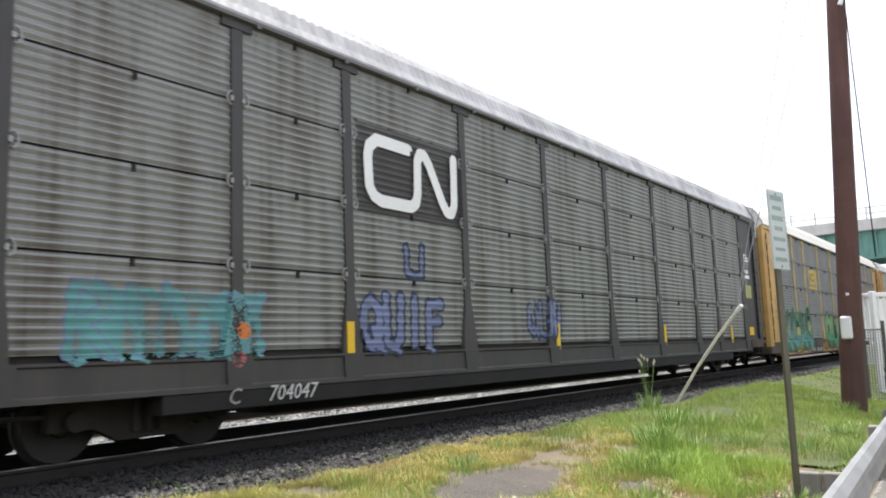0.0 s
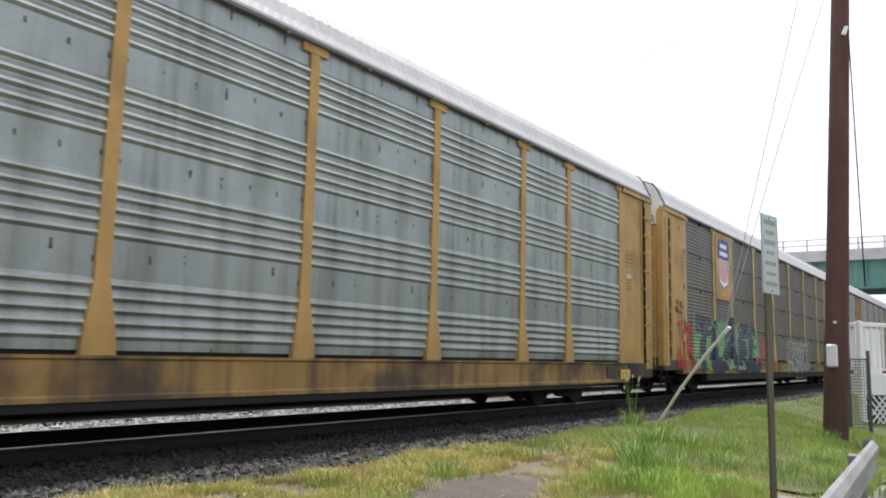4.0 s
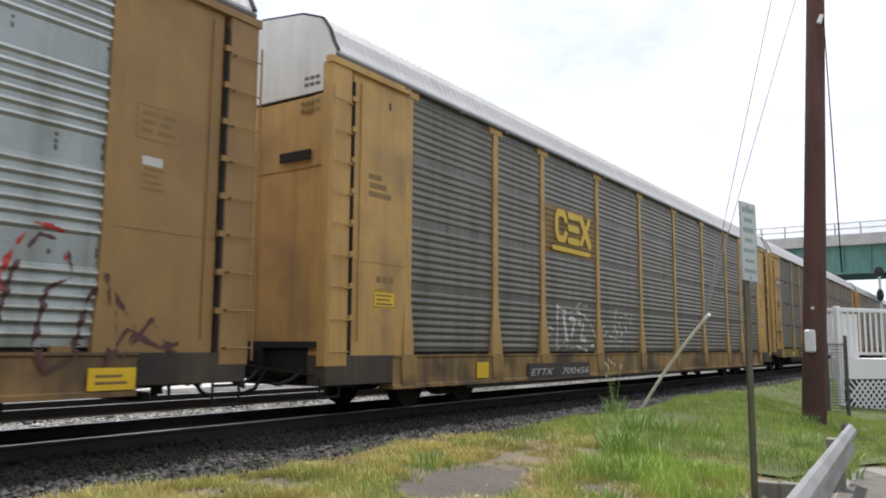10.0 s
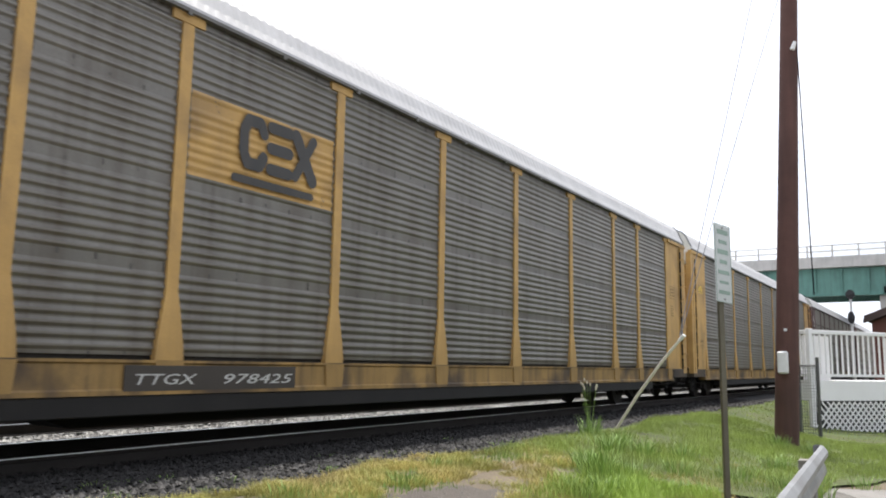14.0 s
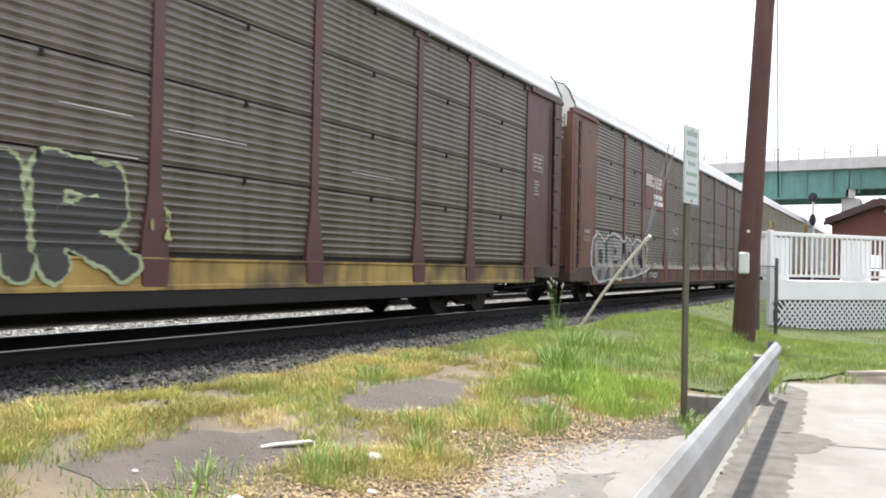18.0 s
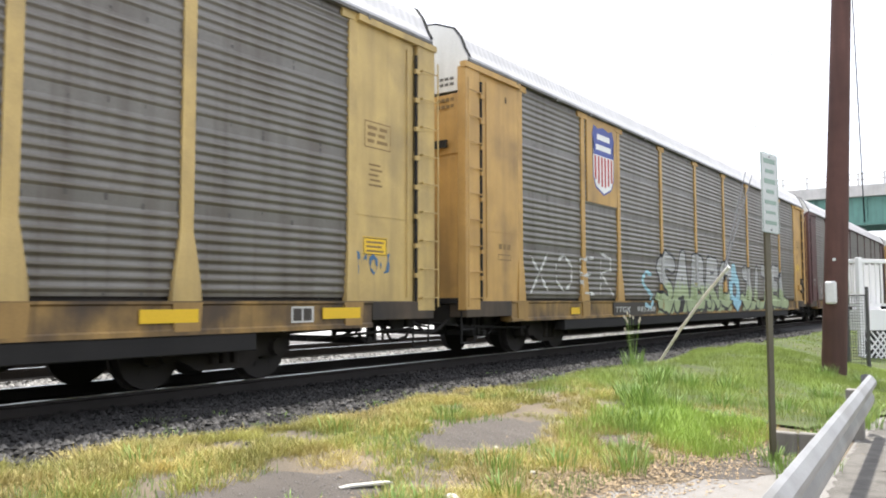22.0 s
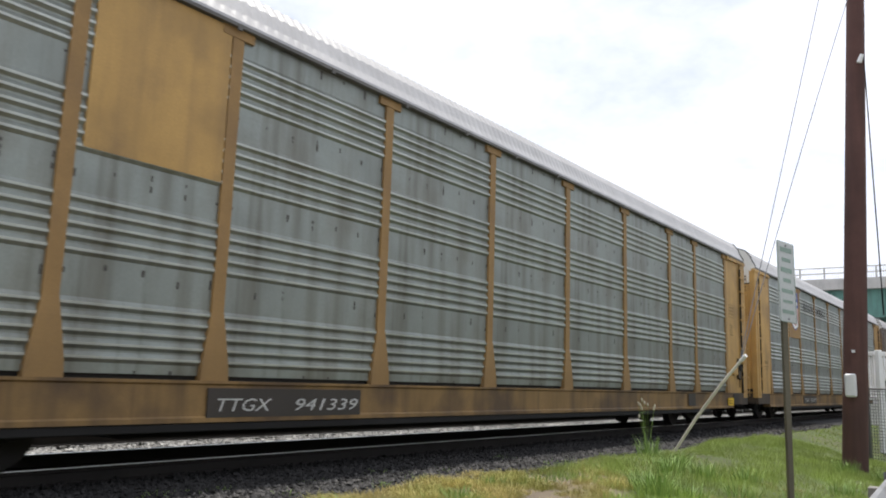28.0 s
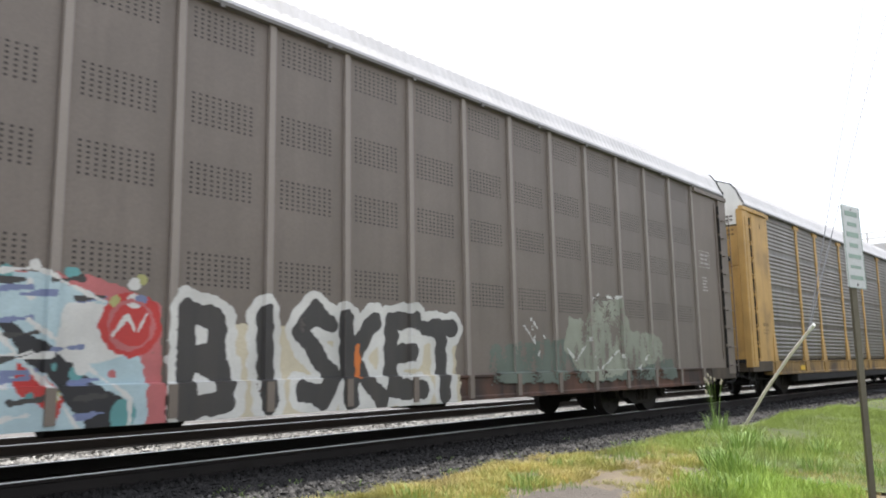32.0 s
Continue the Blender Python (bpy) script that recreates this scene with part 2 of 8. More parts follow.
M["galv"] = mat("galvanised_guard_rail", (0.31, 0.31, 0.31), 0.45, 0.55, vary=0.2, streak=0.3, dirt=(0.14, 0.13, 0.11), dirt_amount=0.5)
M["post_wood"] = mat("grey_post_timber", (0.24, 0.23, 0.21), 0.9, vary=0.25, streak=0.4)
M["pole_wood"] = mat("treated_pole_timber", (0.10, 0.047, 0.038), 0.85, vary=0.25, streak=0.5, dirt=(0.03, 0.018, 0.014), bump=0.5)
M["sign_face"] = mat("faded_sign_sheet", (0.48, 0.505, 0.48), 0.4, 0.2, vary=0.08)
M["sign_green"] = mat("sign_green_print", (0.22, 0.31, 0.25), 0.5)
M["sign_post"] = mat("green_steel_channel", (0.12, 0.11, 0.075), 0.55, 0.3, vary=0.25)
M["stick"] = mat("weathered_white_plastic", (0.72, 0.68, 0.58), 0.6, vary=0.1, streak=0.1)
M["vinyl"] = mat("white_vinyl", (0.85, 0.84, 0.85), 0.45, vary=0.04)
M["mesh"] = mat("fence_mesh", (0.09, 0.09, 0.09), 0.6, 0.3)
M["bridge_green"] = mat("green_girder_paint", (0.10, 0.235, 0.20), 0.6, vary=0.15, streak=0.35, dirt=(0.05, 0.08, 0.07))
M["concrete"] = mat("pale_concrete", (0.48, 0.47, 0.45), 0.85, vary=0.12, streak=0.3, dirt=(0.25, 0.24, 0.22))
M["asphalt"] = mat("worn_grey_asphalt", (0.245, 0.232, 0.218), 0.92, vary=0.08, second=(0.20, 0.19, 0.175), second_amount=0.35, dirt=(0.12, 0.11, 0.10), dirt_amount=0.35, scale=4.0, bump=0.5, fine=90)
M["dirt"] = mat("dark_grit_and_shadow", (0.12, 0.112, 0.10), 0.95, vary=0.35, second=(0.17, 0.16, 0.145), second_amount=0.6, scale=5.0, bump=0.6, fine=60)
M["damp"] = mat("worn_dark_asphalt", (0.165, 0.155, 0.145), 0.92, vary=0.15, second=(0.21, 0.20, 0.185), second_amount=0.6, scale=6.0, bump=0.5, fine=90)
M["road_paint"] = mat("worn_road_paint", (0.62, 0.62, 0.60), 0.8, vary=0.2)
M["curb"] = mat("weathered_kerb_concrete", (0.34, 0.30, 0.24), 0.9, vary=0.2)
M["soil"] = mat("dry_soil", (0.15, 0.118, 0.078), 0.95, vary=0.3, second=(0.085, 0.074, 0.062), second_amount=0.8, bump=0.8, fine=30)
M["gravel"] = mat("grey_gravel", (0.085, 0.073, 0.063), 0.95, vary=0.25, bump=0.9, fine=60)
M["pebble"] = mat("grey_pebble", (0.26, 0.24, 0.22), 0.9, islands=0.7)
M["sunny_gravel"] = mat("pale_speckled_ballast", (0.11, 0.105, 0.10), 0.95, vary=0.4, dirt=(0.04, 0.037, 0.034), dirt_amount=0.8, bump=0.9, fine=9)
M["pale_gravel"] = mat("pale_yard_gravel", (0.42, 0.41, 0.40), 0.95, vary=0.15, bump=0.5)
M["grass"] = mat("green_grass", (0.40, 0.50, 0.12), 0.6, vary=0.3, islands=0.6)
M["fresh"] = mat("fresh_green_grass", (0.40, 0.54, 0.11), 0.6, vary=0.25, islands=0.4)
M["dry_grass"] = mat("dry_yellow_grass", (0.60, 0.50, 0.18), 0.7, vary=0.35, islands=0.55)
M["olive"] = mat("yellowing_grass", (0.47, 0.45, 0.12), 0.65, vary=0.35, islands=0.6)
M["weed"] = mat("weed_leaf", (0.26, 0.40, 0.09), 0.6, vary=0.3, islands=0.5)
M["seed"] = mat("pale_seed_head", (0.42, 0.38, 0.28), 0.8)
M["leaf_litter"] = mat("dry_leaf_litter", (0.46, 0.34, 0.20), 0.9, islands=0.9)
M["house_wall"] = mat("red_brown_siding", (0.15, 0.055, 0.045), 0.8, vary=0.15, streak=0.2)
M["house_roof"] = mat("dark_brown_shingle", (0.075, 0.05, 0.045), 0.9, vary=0.25)
M["hill"] = mat("distant_wooded_hill", (0.13, 0.19, 0.17), 0.95, vary=0.2, scale=0.02)
# for the added, unseen bank that blocks low skylight
M["bank"] = mat("unseen_bank_dark", (0.05, 0.065, 0.032), 0.95, vary=0.5, second=(0.03, 0.04, 0.02), second_amount=0.8, bump=0.8, fine=4)
M["wire"] = mat("dark_cable", (0.035, 0.035, 0.04), 0.6)
M["guy_wire"] = mat("galvanised_guy_wire", (0.26, 0.26, 0.27), 0.5, 0.4)
M["grey_box"] = mat("pale_meter_box", (0.66, 0.66, 0.66), 0.5)
M["stencil_dark"] = mat("faded_dark_stencil", (0.22, 0.14, 0.05), 0.7, vary=0.3)
M["stencil_light"] = mat("faded_light_stencil", (0.35, 0.33, 0.31), 0.7, vary=0.3)
M["eave"] = mat("grimy_eave_rail", (0.13, 0.125, 0.115), 0.7, vary=0.25)
M["bracket"] = mat("zinc_bracket", (0.30, 0.30, 0.29), 0.5, 0.4)
M["pale_green"] = mat("light_green_spray_paint", (0.17, 0.36, 0.15), 0.6, vary=0.3)
M["smoke"] = mat("smoky_grey_spray_paint", (0.075, 0.07, 0.068), 0.6, vary=0.3)
M["brown_spray"] = mat("brown_spray_paint", (0.13, 0.10, 0.075), 0.65, vary=0.3)
M["litter"] = mat("white_litter", (0.5, 0.48, 0.44), 0.7)


# ---- building blocks ----
def thing(name, m, label, category, group="", kind=""):
    ob = new(name)
    ob.matrix_basis = m
    ob.empty_display_size = 0.2
    return tagged(ob, label, category, group, kind)


def mesh_of(bm, material, name="mesh", smooth=False):
    me = bpy.data.meshes.new(name)
    bm.to_mesh(me)
    bm.free()
    me.materials.append(material)
    if smooth:
        for f in me.polygons:
            f.use_smooth = True
    return me


def part(name, bm, material, parent, label="", m=None, smooth=False):
    """Links a bmesh, or a shared mesh, as one mesh object under a thing or a part."""
    me = mesh_of(bm, material, name, smooth) if isinstance(bm, bmesh.types.BMesh) else bm
    ob = new(name, me)
    if parent:
        ob.parent = parent
    if m is not None:
        ob.matrix_basis = m
    if label:
        tagged(ob, label)
    return ob


def add_box(bm, x0, x1, y0, y1, z0, z1):
    v = [bm.verts.new(c) for c in ((x0, y0, z0), (x1, y0, z0), (x1, y1, z0), (x0, y1, z0), (x0, y0, z1), (x1, y0, z1), (x1, y1, z1), (x0, y1, z1))]
    for q in ((3, 2, 1, 0), (4, 5, 6, 7), (0, 1, 5, 4), (1, 2, 6, 5), (2, 3, 7, 6), (3, 0, 4, 7)):
        bm.faces.new([v[i] for i in q])
    return v


def box(x0, x1, y0, y1, z0, z1, bevel=0.0):
    bm = bmesh.new()
    add_box(bm, min(x0, x1), max(x0, x1), min(y0, y1), max(y0, y1), min(z0, z1), max(z0, z1))
    if bevel:
        bmesh.ops.bevel(bm, geom=bm.edges[:], offset=bevel, segments=1, affect="EDGES")
    return bm


def add_tube(bm, a, b, ra, rb=None, n=8, caps=True):
    a, b, rb = Vector(a), Vector(b), ra if rb is None else rb
    w = (b - a).normalized()
    u = w.orthogonal().normalized()
    v = w.cross(u)
    rings = []
    for c, r in ((a, ra), (b, rb)):
        rings.append([bm.verts.new(c + r * (math.cos(t) * u + math.sin(t) * v)) for t in (2 * math.pi * i / n for i in range(n))])
    for i in range(n):
        bm.faces.new((rings[0][i], rings[0][(i + 1) % n], rings[1][(i + 1) % n], rings[1][i]))
    if caps:
        bm.faces.new(rings[0][::-1])
        bm.faces.new(rings[1])


def tube(a, b, ra, rb=None, n=8):
    bm = bmesh.new()
    add_tube(bm, a, b, ra, rb, n)
    return bm


def prism(profile, y0, y1, axis="y"):
    """A closed profile of (x, z) pairs pushed along y."""
    bm = bmesh.new()
    a = [bm.verts.new((x, y0, z)) for x, z in profile]
    b = [bm.verts.new((x, y1, z)) for x, z in profile]
    n = len(profile)
    for i in range(n):
        bm.faces.new((a[i], b[i], b[(i + 1) % n], a[(i + 1) % n]))
    bm.faces.new(a)
    bm.faces.new(b[::-1])
    bmesh.ops.recalc_face_normals(bm, faces=bm.faces[:])
    return bm


def prism_side(profile, x0, x1):
    """A closed profile of (y, z) pairs pushed along x."""
    bm = bmesh.new()
    a = [bm.verts.new((x0, y, z)) for y, z in profile]
    b = [bm.verts.new((x1, y, z)) for y, z in profile]
    n = len(profile)
    for i in range(n):
        bm.faces.new((a[i], b[i], b[(i + 1) % n], a[(i + 1) % n]))
    bm.faces.new(a)
    bm.faces.new(b[::-1])
    bmesh.ops.recalc_face_normals(bm, faces=bm.faces[:])
    return bm


def sheet(points, width):
    """An open profile of (x, z) pairs pushed along y by width, from y = 0."""
    bm = bmesh.new()
    a = [bm.verts.new((x, 0, z)) for x, z in points]
    b = [bm.verts.new((x, width, z)) for x, z in points]
    for i in range(len(points) - 1):
        bm.faces.new((a[i], b[i], b[i + 1], a[i + 1]))
    return bm


def add_stroke(bm, pts, w, x, step=0.0002):
    """A flat band of width w along (y, z) points, facing +x, with round joints."""
    for i, (p, q) in enumerate(zip(pts, pts[1:])):
        p, q = Vector((0, *p)), Vector((0, *q))
        d = (q - p)
        if d.length < 1e-6:
            continue
        n = Vector((0, -d.z, d.y)).normalized() * w / 2
        xx = Vector((x + step * (2 * i), 0, 0))
        bm.faces.new([bm.verts.new(c + xx) for c in (p - n, q - n, q + n, p + n)])
        xx = Vector((x + step * (2 * i + 1), 0, 0))
        for c in ((p, q) if i == 0 else (q,)):
            bm.faces.new([bm.verts.new(c + xx + Vector((0, math.cos(t), math.sin(t))) * w / 2) for t in (2 * math.pi * k / 10 for k in range(10))])


def add_poly(bm, pts, x):
    bm.faces.new([bm.verts.new((x, *p)) for p in pts])


text_cache = {}


def text_mesh(words, size, material, bold=0.0, slant=0.0):
    """Lettering in the built-in font, flat in the y-z plane and facing +x, from y = 0."""
    key = (words, size, material.name)
    if key not in text_cache:
        cu = bpy.data.curves.new("lettering", "FONT")
        cu.body, cu.size, cu.extrude, cu.offset, cu.shear = words, size, 0.002, bold, slant
        cu.resolution_u = 2
        tmp = bpy.data.objects.new("lettering", cu)
        scene.collection.objects.link(tmp)
        me = bpy.data.meshes.new_from_object(tmp.evaluated_get(bpy.context.evaluated_depsgraph_get()))
        bpy.data.objects.remove(tmp)
        me.transform(Matrix(((0, 0, 1, 0), (1, 0, 0, 0), (0, 1, 0, 0), (0, 0, 0, 1))))
        me.materials.clear()
        me.materials.append(material)
        text_cache[key] = me
    return text_cache[key]


# ---- plan ----
TRACK_X, RAIL_Z, HALF = -9.05, 0.57, 1.55       # track's middle, top of rail, half a car's width
PITCH = 28.6                                     # from coupling to coupling


def ground_height(x, y=0.0):
    s = min(1.0, max(0.0, (-1.5 - x) / 4))
    dip = min(1.0, max(0.0, (y - 18) / 6)) * min(1.0, max(0.0, (x + 5.5) / 2))
    return 0.38 * s * s * (3 - 2 * s) - 0.3 * dip * dip * (3 - 2 * dip)


def run_of_train(t):
    u = t / 32
    return t * (16.681 - 0.434 * u + 0.119 * u * u + 0.051 * u ** 3)


CAR_SHIFT = (-0.15, -0.09, -0.15, -0.21, -0.08, 0.04, 0.54, 0.25, 0.19, 0.1, 0.05, -0.1, -0.22, -0.21, -0.13, -0.1, -0.11, 0.22, 0.75, 1.45, 1.6, 1.6)


def car_middle(k):
    return 15.45 + PITCH * k + CAR_SHIFT[k]


# ---- ground ----
def build_ground():
    xs = [-900, -200, -60, -30, -14, -6.3] + [-5.6 + i * 0.1 for i in range(42)] + [0, 6, 30, 200, 900]
    ys = [-900, -200, -60, -20] + [i * 2.0 for i in range(-5, 6)] + [11.0 + i * 0.6 for i in range(49)] + [44, 50, 60, 100, 200, 900]
    bm = bmesh.new()
    g = [[bm.verts.new((x, y, ground_height(x, y) if x > -6 else 0.2)) for y in ys] for x in xs]
    for i in range(len(xs) - 1):
        for j in range(len(ys) - 1):
            bm.faces.new((g[i][j], g[i + 1][j], g[i + 1][j + 1], g[i][j + 1]))
    tagged(part("ground", bm, M["soil"], None), "dry soil ground with patchy grass beside the railway", "ground", kind="structure")


build_ground()


def slab(name, pts, z, material, label, category, thick=0.03):
    """A flat surface with an uneven outline that lies on the ground, following its slope."""
    bm = bmesh.new()
    top = [bm.verts.new((x, y, ground_height(x) + z)) for x, y in pts]
    low = [bm.verts.new((x, y, ground_height(x) + z - thick)) for x, y in pts]
    bm.faces.new(top)
    n = len(pts)
    for i in range(n):
        bm.faces.new((top[i], low[i], low[(i + 1) % n], top[(i + 1) % n]))
    bmesh.ops.triangulate(bm, faces=[f for f in bm.faces if len(f.verts) > 4])
    if category != "parking lot":
        for e in range(3):
            bmesh.ops.subdivide_edges(bm, edges=[q for q in bm.edges if q.calc_length() > 0.3 and abs(q.verts[0].co.x - q.verts[1].co.x) > 0.12], cuts=1)
        bmesh.ops.triangulate(bm, faces=[f for f in bm.faces if len(f.verts) > 4])
        for v in bm.verts:
            deep = v.co.z < ground_height(v.co.x) + z - thick * 0.5
            v.co.z = ground_height(v.co.x) + z - (thick if deep else 0.0)
    bmesh.ops.recalc_face_normals(bm, faces=bm.faces[:])
    return tagged(part(name, bm, material, None), label, category, kind="structure")


def ragged(pts, amount, seed, step=0.35):
    rnd = random.Random(seed)
    out = []
    for (a, b), (c, d) in zip(pts, pts[1:] + pts[:1]):
        n = max(1, int(math.hypot(c - a, d - b) / step))
        for i in range(n):
            f = i / n
            out.append((a + (c - a) * f + rnd.uniform(-amount, amount), b + (d - b) * f + rnd.uniform(-amount, amount)))
    return out


slab("parking_lot", [(-0.75, -30), (14, -30), (14, 20), (3.6, 15.6), (0.5, 13.5), (-1.13, 12.5), (-1.52, 12.3), (-1.50, 10.5), (-1.22, 5), (-0.95, 0)], 0.012, M["asphalt"], "worn grey asphalt parking lot with faded white lines", "parking lot")
apron = [(-0.85, 1.0), (-1.15, 8.3), (-1.6, 8.1), (-1.95, 7.45), (-2.25, 7.0), (-2.6, 6.3), (-2.72, 5.6), (-2.52, 4.9), (-2.42, 4.0), (-2.5, 1.0)]
slab("asphalt_apron", ragged(apron, 0.05, 3, 0.15), 0.008, M["asphalt"], "broken edge of worn asphalt beside the guard rail", "pavement")
slab("gravel_patch", ragged([(-3.84, 5.3), (-3.6, 6.4), (-4.1, 7.8), (-4.6, 7.4), (-4.7, 6.4), (-4.6, 5.5)], 0.09, 4, 0.12), 0.006, M["gravel"], "bare patch of dark grey gravel in the dry grass", "gravel patch", 0.005)
slab("gravel_patch", ragged([(-4.0, 2.95), (-3.55, 3.5), (-3.5, 4.3), (-4.1, 4.75), (-4.65, 4.05), (-4.6, 3.2)], 0.09, 5, 0.12), 0.006, M["gravel"], "bare patch of dark grey gravel in the dry grass", "gravel patch", 0.005)
slab("gravel_patch", ragged([(-2.75, 7.2), (-2.1, 7.0), (-1.75, 7.8), (-1.8, 8.9), (-2.35, 9.4), (-2.8, 8.4)], 0.07, 6, 0.12), 0.006, M["gravel"], "bare gravelly earth at the foot of a sign post", "gravel patch", 0.005)
# strip paints the guard rail's shadow onto the asphalt, mixed with damp dirt
slab("shadow_dirt_strip", ragged([(-0.98, 3.4), (-0.72, 3.4), (-0.62, 5.2), (-0.78, 7.2), (-0.92, 9.2), (-1.1, 11.6), (-1.42, 12.1), (-1.42, 9.5), (-1.2, 6.0)], 0.03, 14, 0.07), 0.0145, M["dirt"], "dark strip of painted shadow and dirt on the asphalt along the guard rail", "dirt", 0.002)
slab("oil_stain", ragged([(-1.0, 7.6), (-0.7, 7.7), (-0.55, 8.2), (-0.75, 8.6), (-1.1, 8.4)], 0.06, 15, 0.1), 0.0155, M["dirt"], "dark stain on the asphalt", "stain", 0.002)
slab("asphalt_stain", ragged([(-2.2, 4.5), (-1.85, 4.6), (-1.75, 5.3), (-1.95, 6.0), (-2.2, 5.6)], 0.07, 16, 0.1), 0.0105, M["damp"], "darker worn patch of asphalt", "stain", 0.002)
slab("lot_crack", ragged([(-0.9, 8.0), (3.5, 9.3), (3.5, 9.34), (-0.9, 8.03)], 0.012, 8), 0.0145, M["gravel"], "dark crack across the asphalt", "crack", 0.002)
for y0, x1, y1, w in ((6.12, 0.45, 6.6, 0.07), (9.6, 3.0, 11.3, 0.08), (4.3, 1.6, 5.2, 0.09)):
    slab("parking_line", ragged([(-0.45, y0), (x1, y1), (x1, y1 + w), (-0.45, y0 + w)], 0.01, 9), 0.0165, M["road_paint"], "faded white painted parking line on asphalt", "parking line", 0.003)


def build_kerb():
    th = thing("kerb", pose(0, 0, 0), "low weathered concrete kerb at the edge of the lawn", "kerb", kind="structure")
    for i in range(5):
        a = Vector((-0.75 + i * 1.0, 13.85 + i * 0.95, 0))
        b = a + Vector((0.96, 0.912, 0))
        bm = box(0, (b - a).length, -0.07, 0.07, -0.05, 0.075, 0.012)
        part("kerb_stone", bm, M["curb"], th, m=pose(a.x, a.y, 0.0, 0, 0, math.degrees(math.atan2(b.y - a.y, b.x - a.x))))


build_kerb()


# ---- track ----
def build_track():
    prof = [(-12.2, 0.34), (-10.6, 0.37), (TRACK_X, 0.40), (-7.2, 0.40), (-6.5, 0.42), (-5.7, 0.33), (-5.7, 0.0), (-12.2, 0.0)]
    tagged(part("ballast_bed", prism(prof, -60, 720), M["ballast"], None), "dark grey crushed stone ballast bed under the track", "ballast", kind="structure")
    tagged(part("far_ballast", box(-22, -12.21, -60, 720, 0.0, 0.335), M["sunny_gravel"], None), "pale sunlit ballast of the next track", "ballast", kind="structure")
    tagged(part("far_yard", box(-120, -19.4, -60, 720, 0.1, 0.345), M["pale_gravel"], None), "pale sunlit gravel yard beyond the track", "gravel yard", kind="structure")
    tracks = []
    for tx in (TRACK_X, TRACK_X - 4.3):
        track = thing("railway_track", pose(tx, 0, 0), "steel rails on dark timber ties in ballast", "railway track", kind="structure")
        tracks.append(track)
        for s in (-1, 1):
            c = s * 0.755
            z = RAIL_Z
            web = [(c - 0.07, z - 0.18), (c + 0.07, z - 0.18), (c + 0.07, z - 0.165), (c + 0.012, z - 0.145), (c + 0.012, z - 0.05), (c + 0.036, z - 0.035), (c + 0.036, z - 0.006), (c - 0.036, z - 0.006), (c - 0.036, z - 0.035), (c - 0.012, z - 0.05), (c - 0.012, z - 0.145), (c - 0.07, z - 0.165)]
            rail = part("rail", prism(web, -60, 720), M["rail"], track, "rusty steel rail")
            part("rail_head", box(c - 0.03, c + 0.03, -60, 720, z - 0.005, z, 0), M["rail_head"], rail, "polished running surface")
    track = tracks[0]
    tie = mesh_of(box(-1.3, 1.3, -0.11, 0.11, RAIL_Z - 0.34, RAIL_Z - 0.178, 0.01), M["tie"], "tie")
    for i in range(150):
        part("tie", tie, None, track, m=pose(random.uniform(-0.03, 0.03), -4 + i * 0.54, 0, 0, 0, random.uniform(-1, 1)))


build_track()


def build_stones():
    rnd = random.Random(11)
    verts, faces = [], []

    def stone(x, y, z, r):
        o = len(verts)
        ax = [rnd.uniform(0.6, 1.2) * r for _ in range(3)]
        a = rnd.uniform(0, 6.28)
        ca, sa = math.cos(a), math.sin(a)
        pts = [(ax[0], 0.2 * r, 0), (-ax[0], -0.1 * r, 0.1 * r), (0.2 * r, ax[1], 0), (0, -ax[1], 0.15 * r), (0.1 * r, 0, ax[2] * 0.8), (-0.1 * r, 0.1 * r, -ax[2] * 0.6)]
        for px, py, pz in pts:
            verts.append((x + px * ca - py * sa, y + px * sa + py * ca, z + pz))
        for f in ((0, 2, 4), (2, 1, 4), (1, 3, 4), (3, 0, 4), (2, 0, 5), (1, 2, 5), (3, 1, 5), (0, 3, 5)):
            faces.append(tuple(o + i for i in f))

    def bed(x):
        pr = [(-8.3, 0.40), (-7.2, 0.40), (-6.5, 0.42), (-5.7, 0.35), (-5.0, 0.36)]
        for (a, za), (b, zb) in zip(pr, pr[1:]):
            if a <= x <= b:
                return za + (zb - za) * (x - a) / (b - a)
        return 0.38

    def settle(material, label):
        me = bpy.data.meshes.new("ballast_stones")
        me.from_pydata(verts, [], faces)
        me.materials.append(material)
        tagged(new("ballast_stones", me), label, "ballast", kind="stuff")
        verts.clear()
        faces.clear()

    # up to this x the stones are coloured near-black as the train's shadow
    darkened = -6.6
    for material, label, lo, hi, n in ((M["shaded_stone"], "ballast stones beside the rail, coloured near-black as the train's shadow", -8.2, darkened, 9000), (M["stone"], "loose angular grey ballast stones along the track", darkened, -5.75, 7000)):
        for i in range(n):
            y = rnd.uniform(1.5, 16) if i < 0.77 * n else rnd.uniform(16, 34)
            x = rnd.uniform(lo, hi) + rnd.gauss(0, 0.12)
            if hi > darkened and rnd.random() < 0.08:
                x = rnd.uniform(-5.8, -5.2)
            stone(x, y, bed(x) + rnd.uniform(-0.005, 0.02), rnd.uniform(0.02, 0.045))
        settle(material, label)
    # stones past the train take a pale colour for the sun on them
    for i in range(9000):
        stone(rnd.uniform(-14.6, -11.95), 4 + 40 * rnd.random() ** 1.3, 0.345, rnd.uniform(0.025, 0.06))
    settle(M["sunny_stone"], "ballast stones beyond the train in a pale sunlit colour")


build_stones()


# ---- auto rack cars ----
DOOR = 2.377                                     # from a coupling's middle to the first post
POSTS = (2.377, 5.142, 7.103, 9.982, 12.861, 15.740, 18.619, 21.498, 23.459, 26.224)
EAVE = 5.22
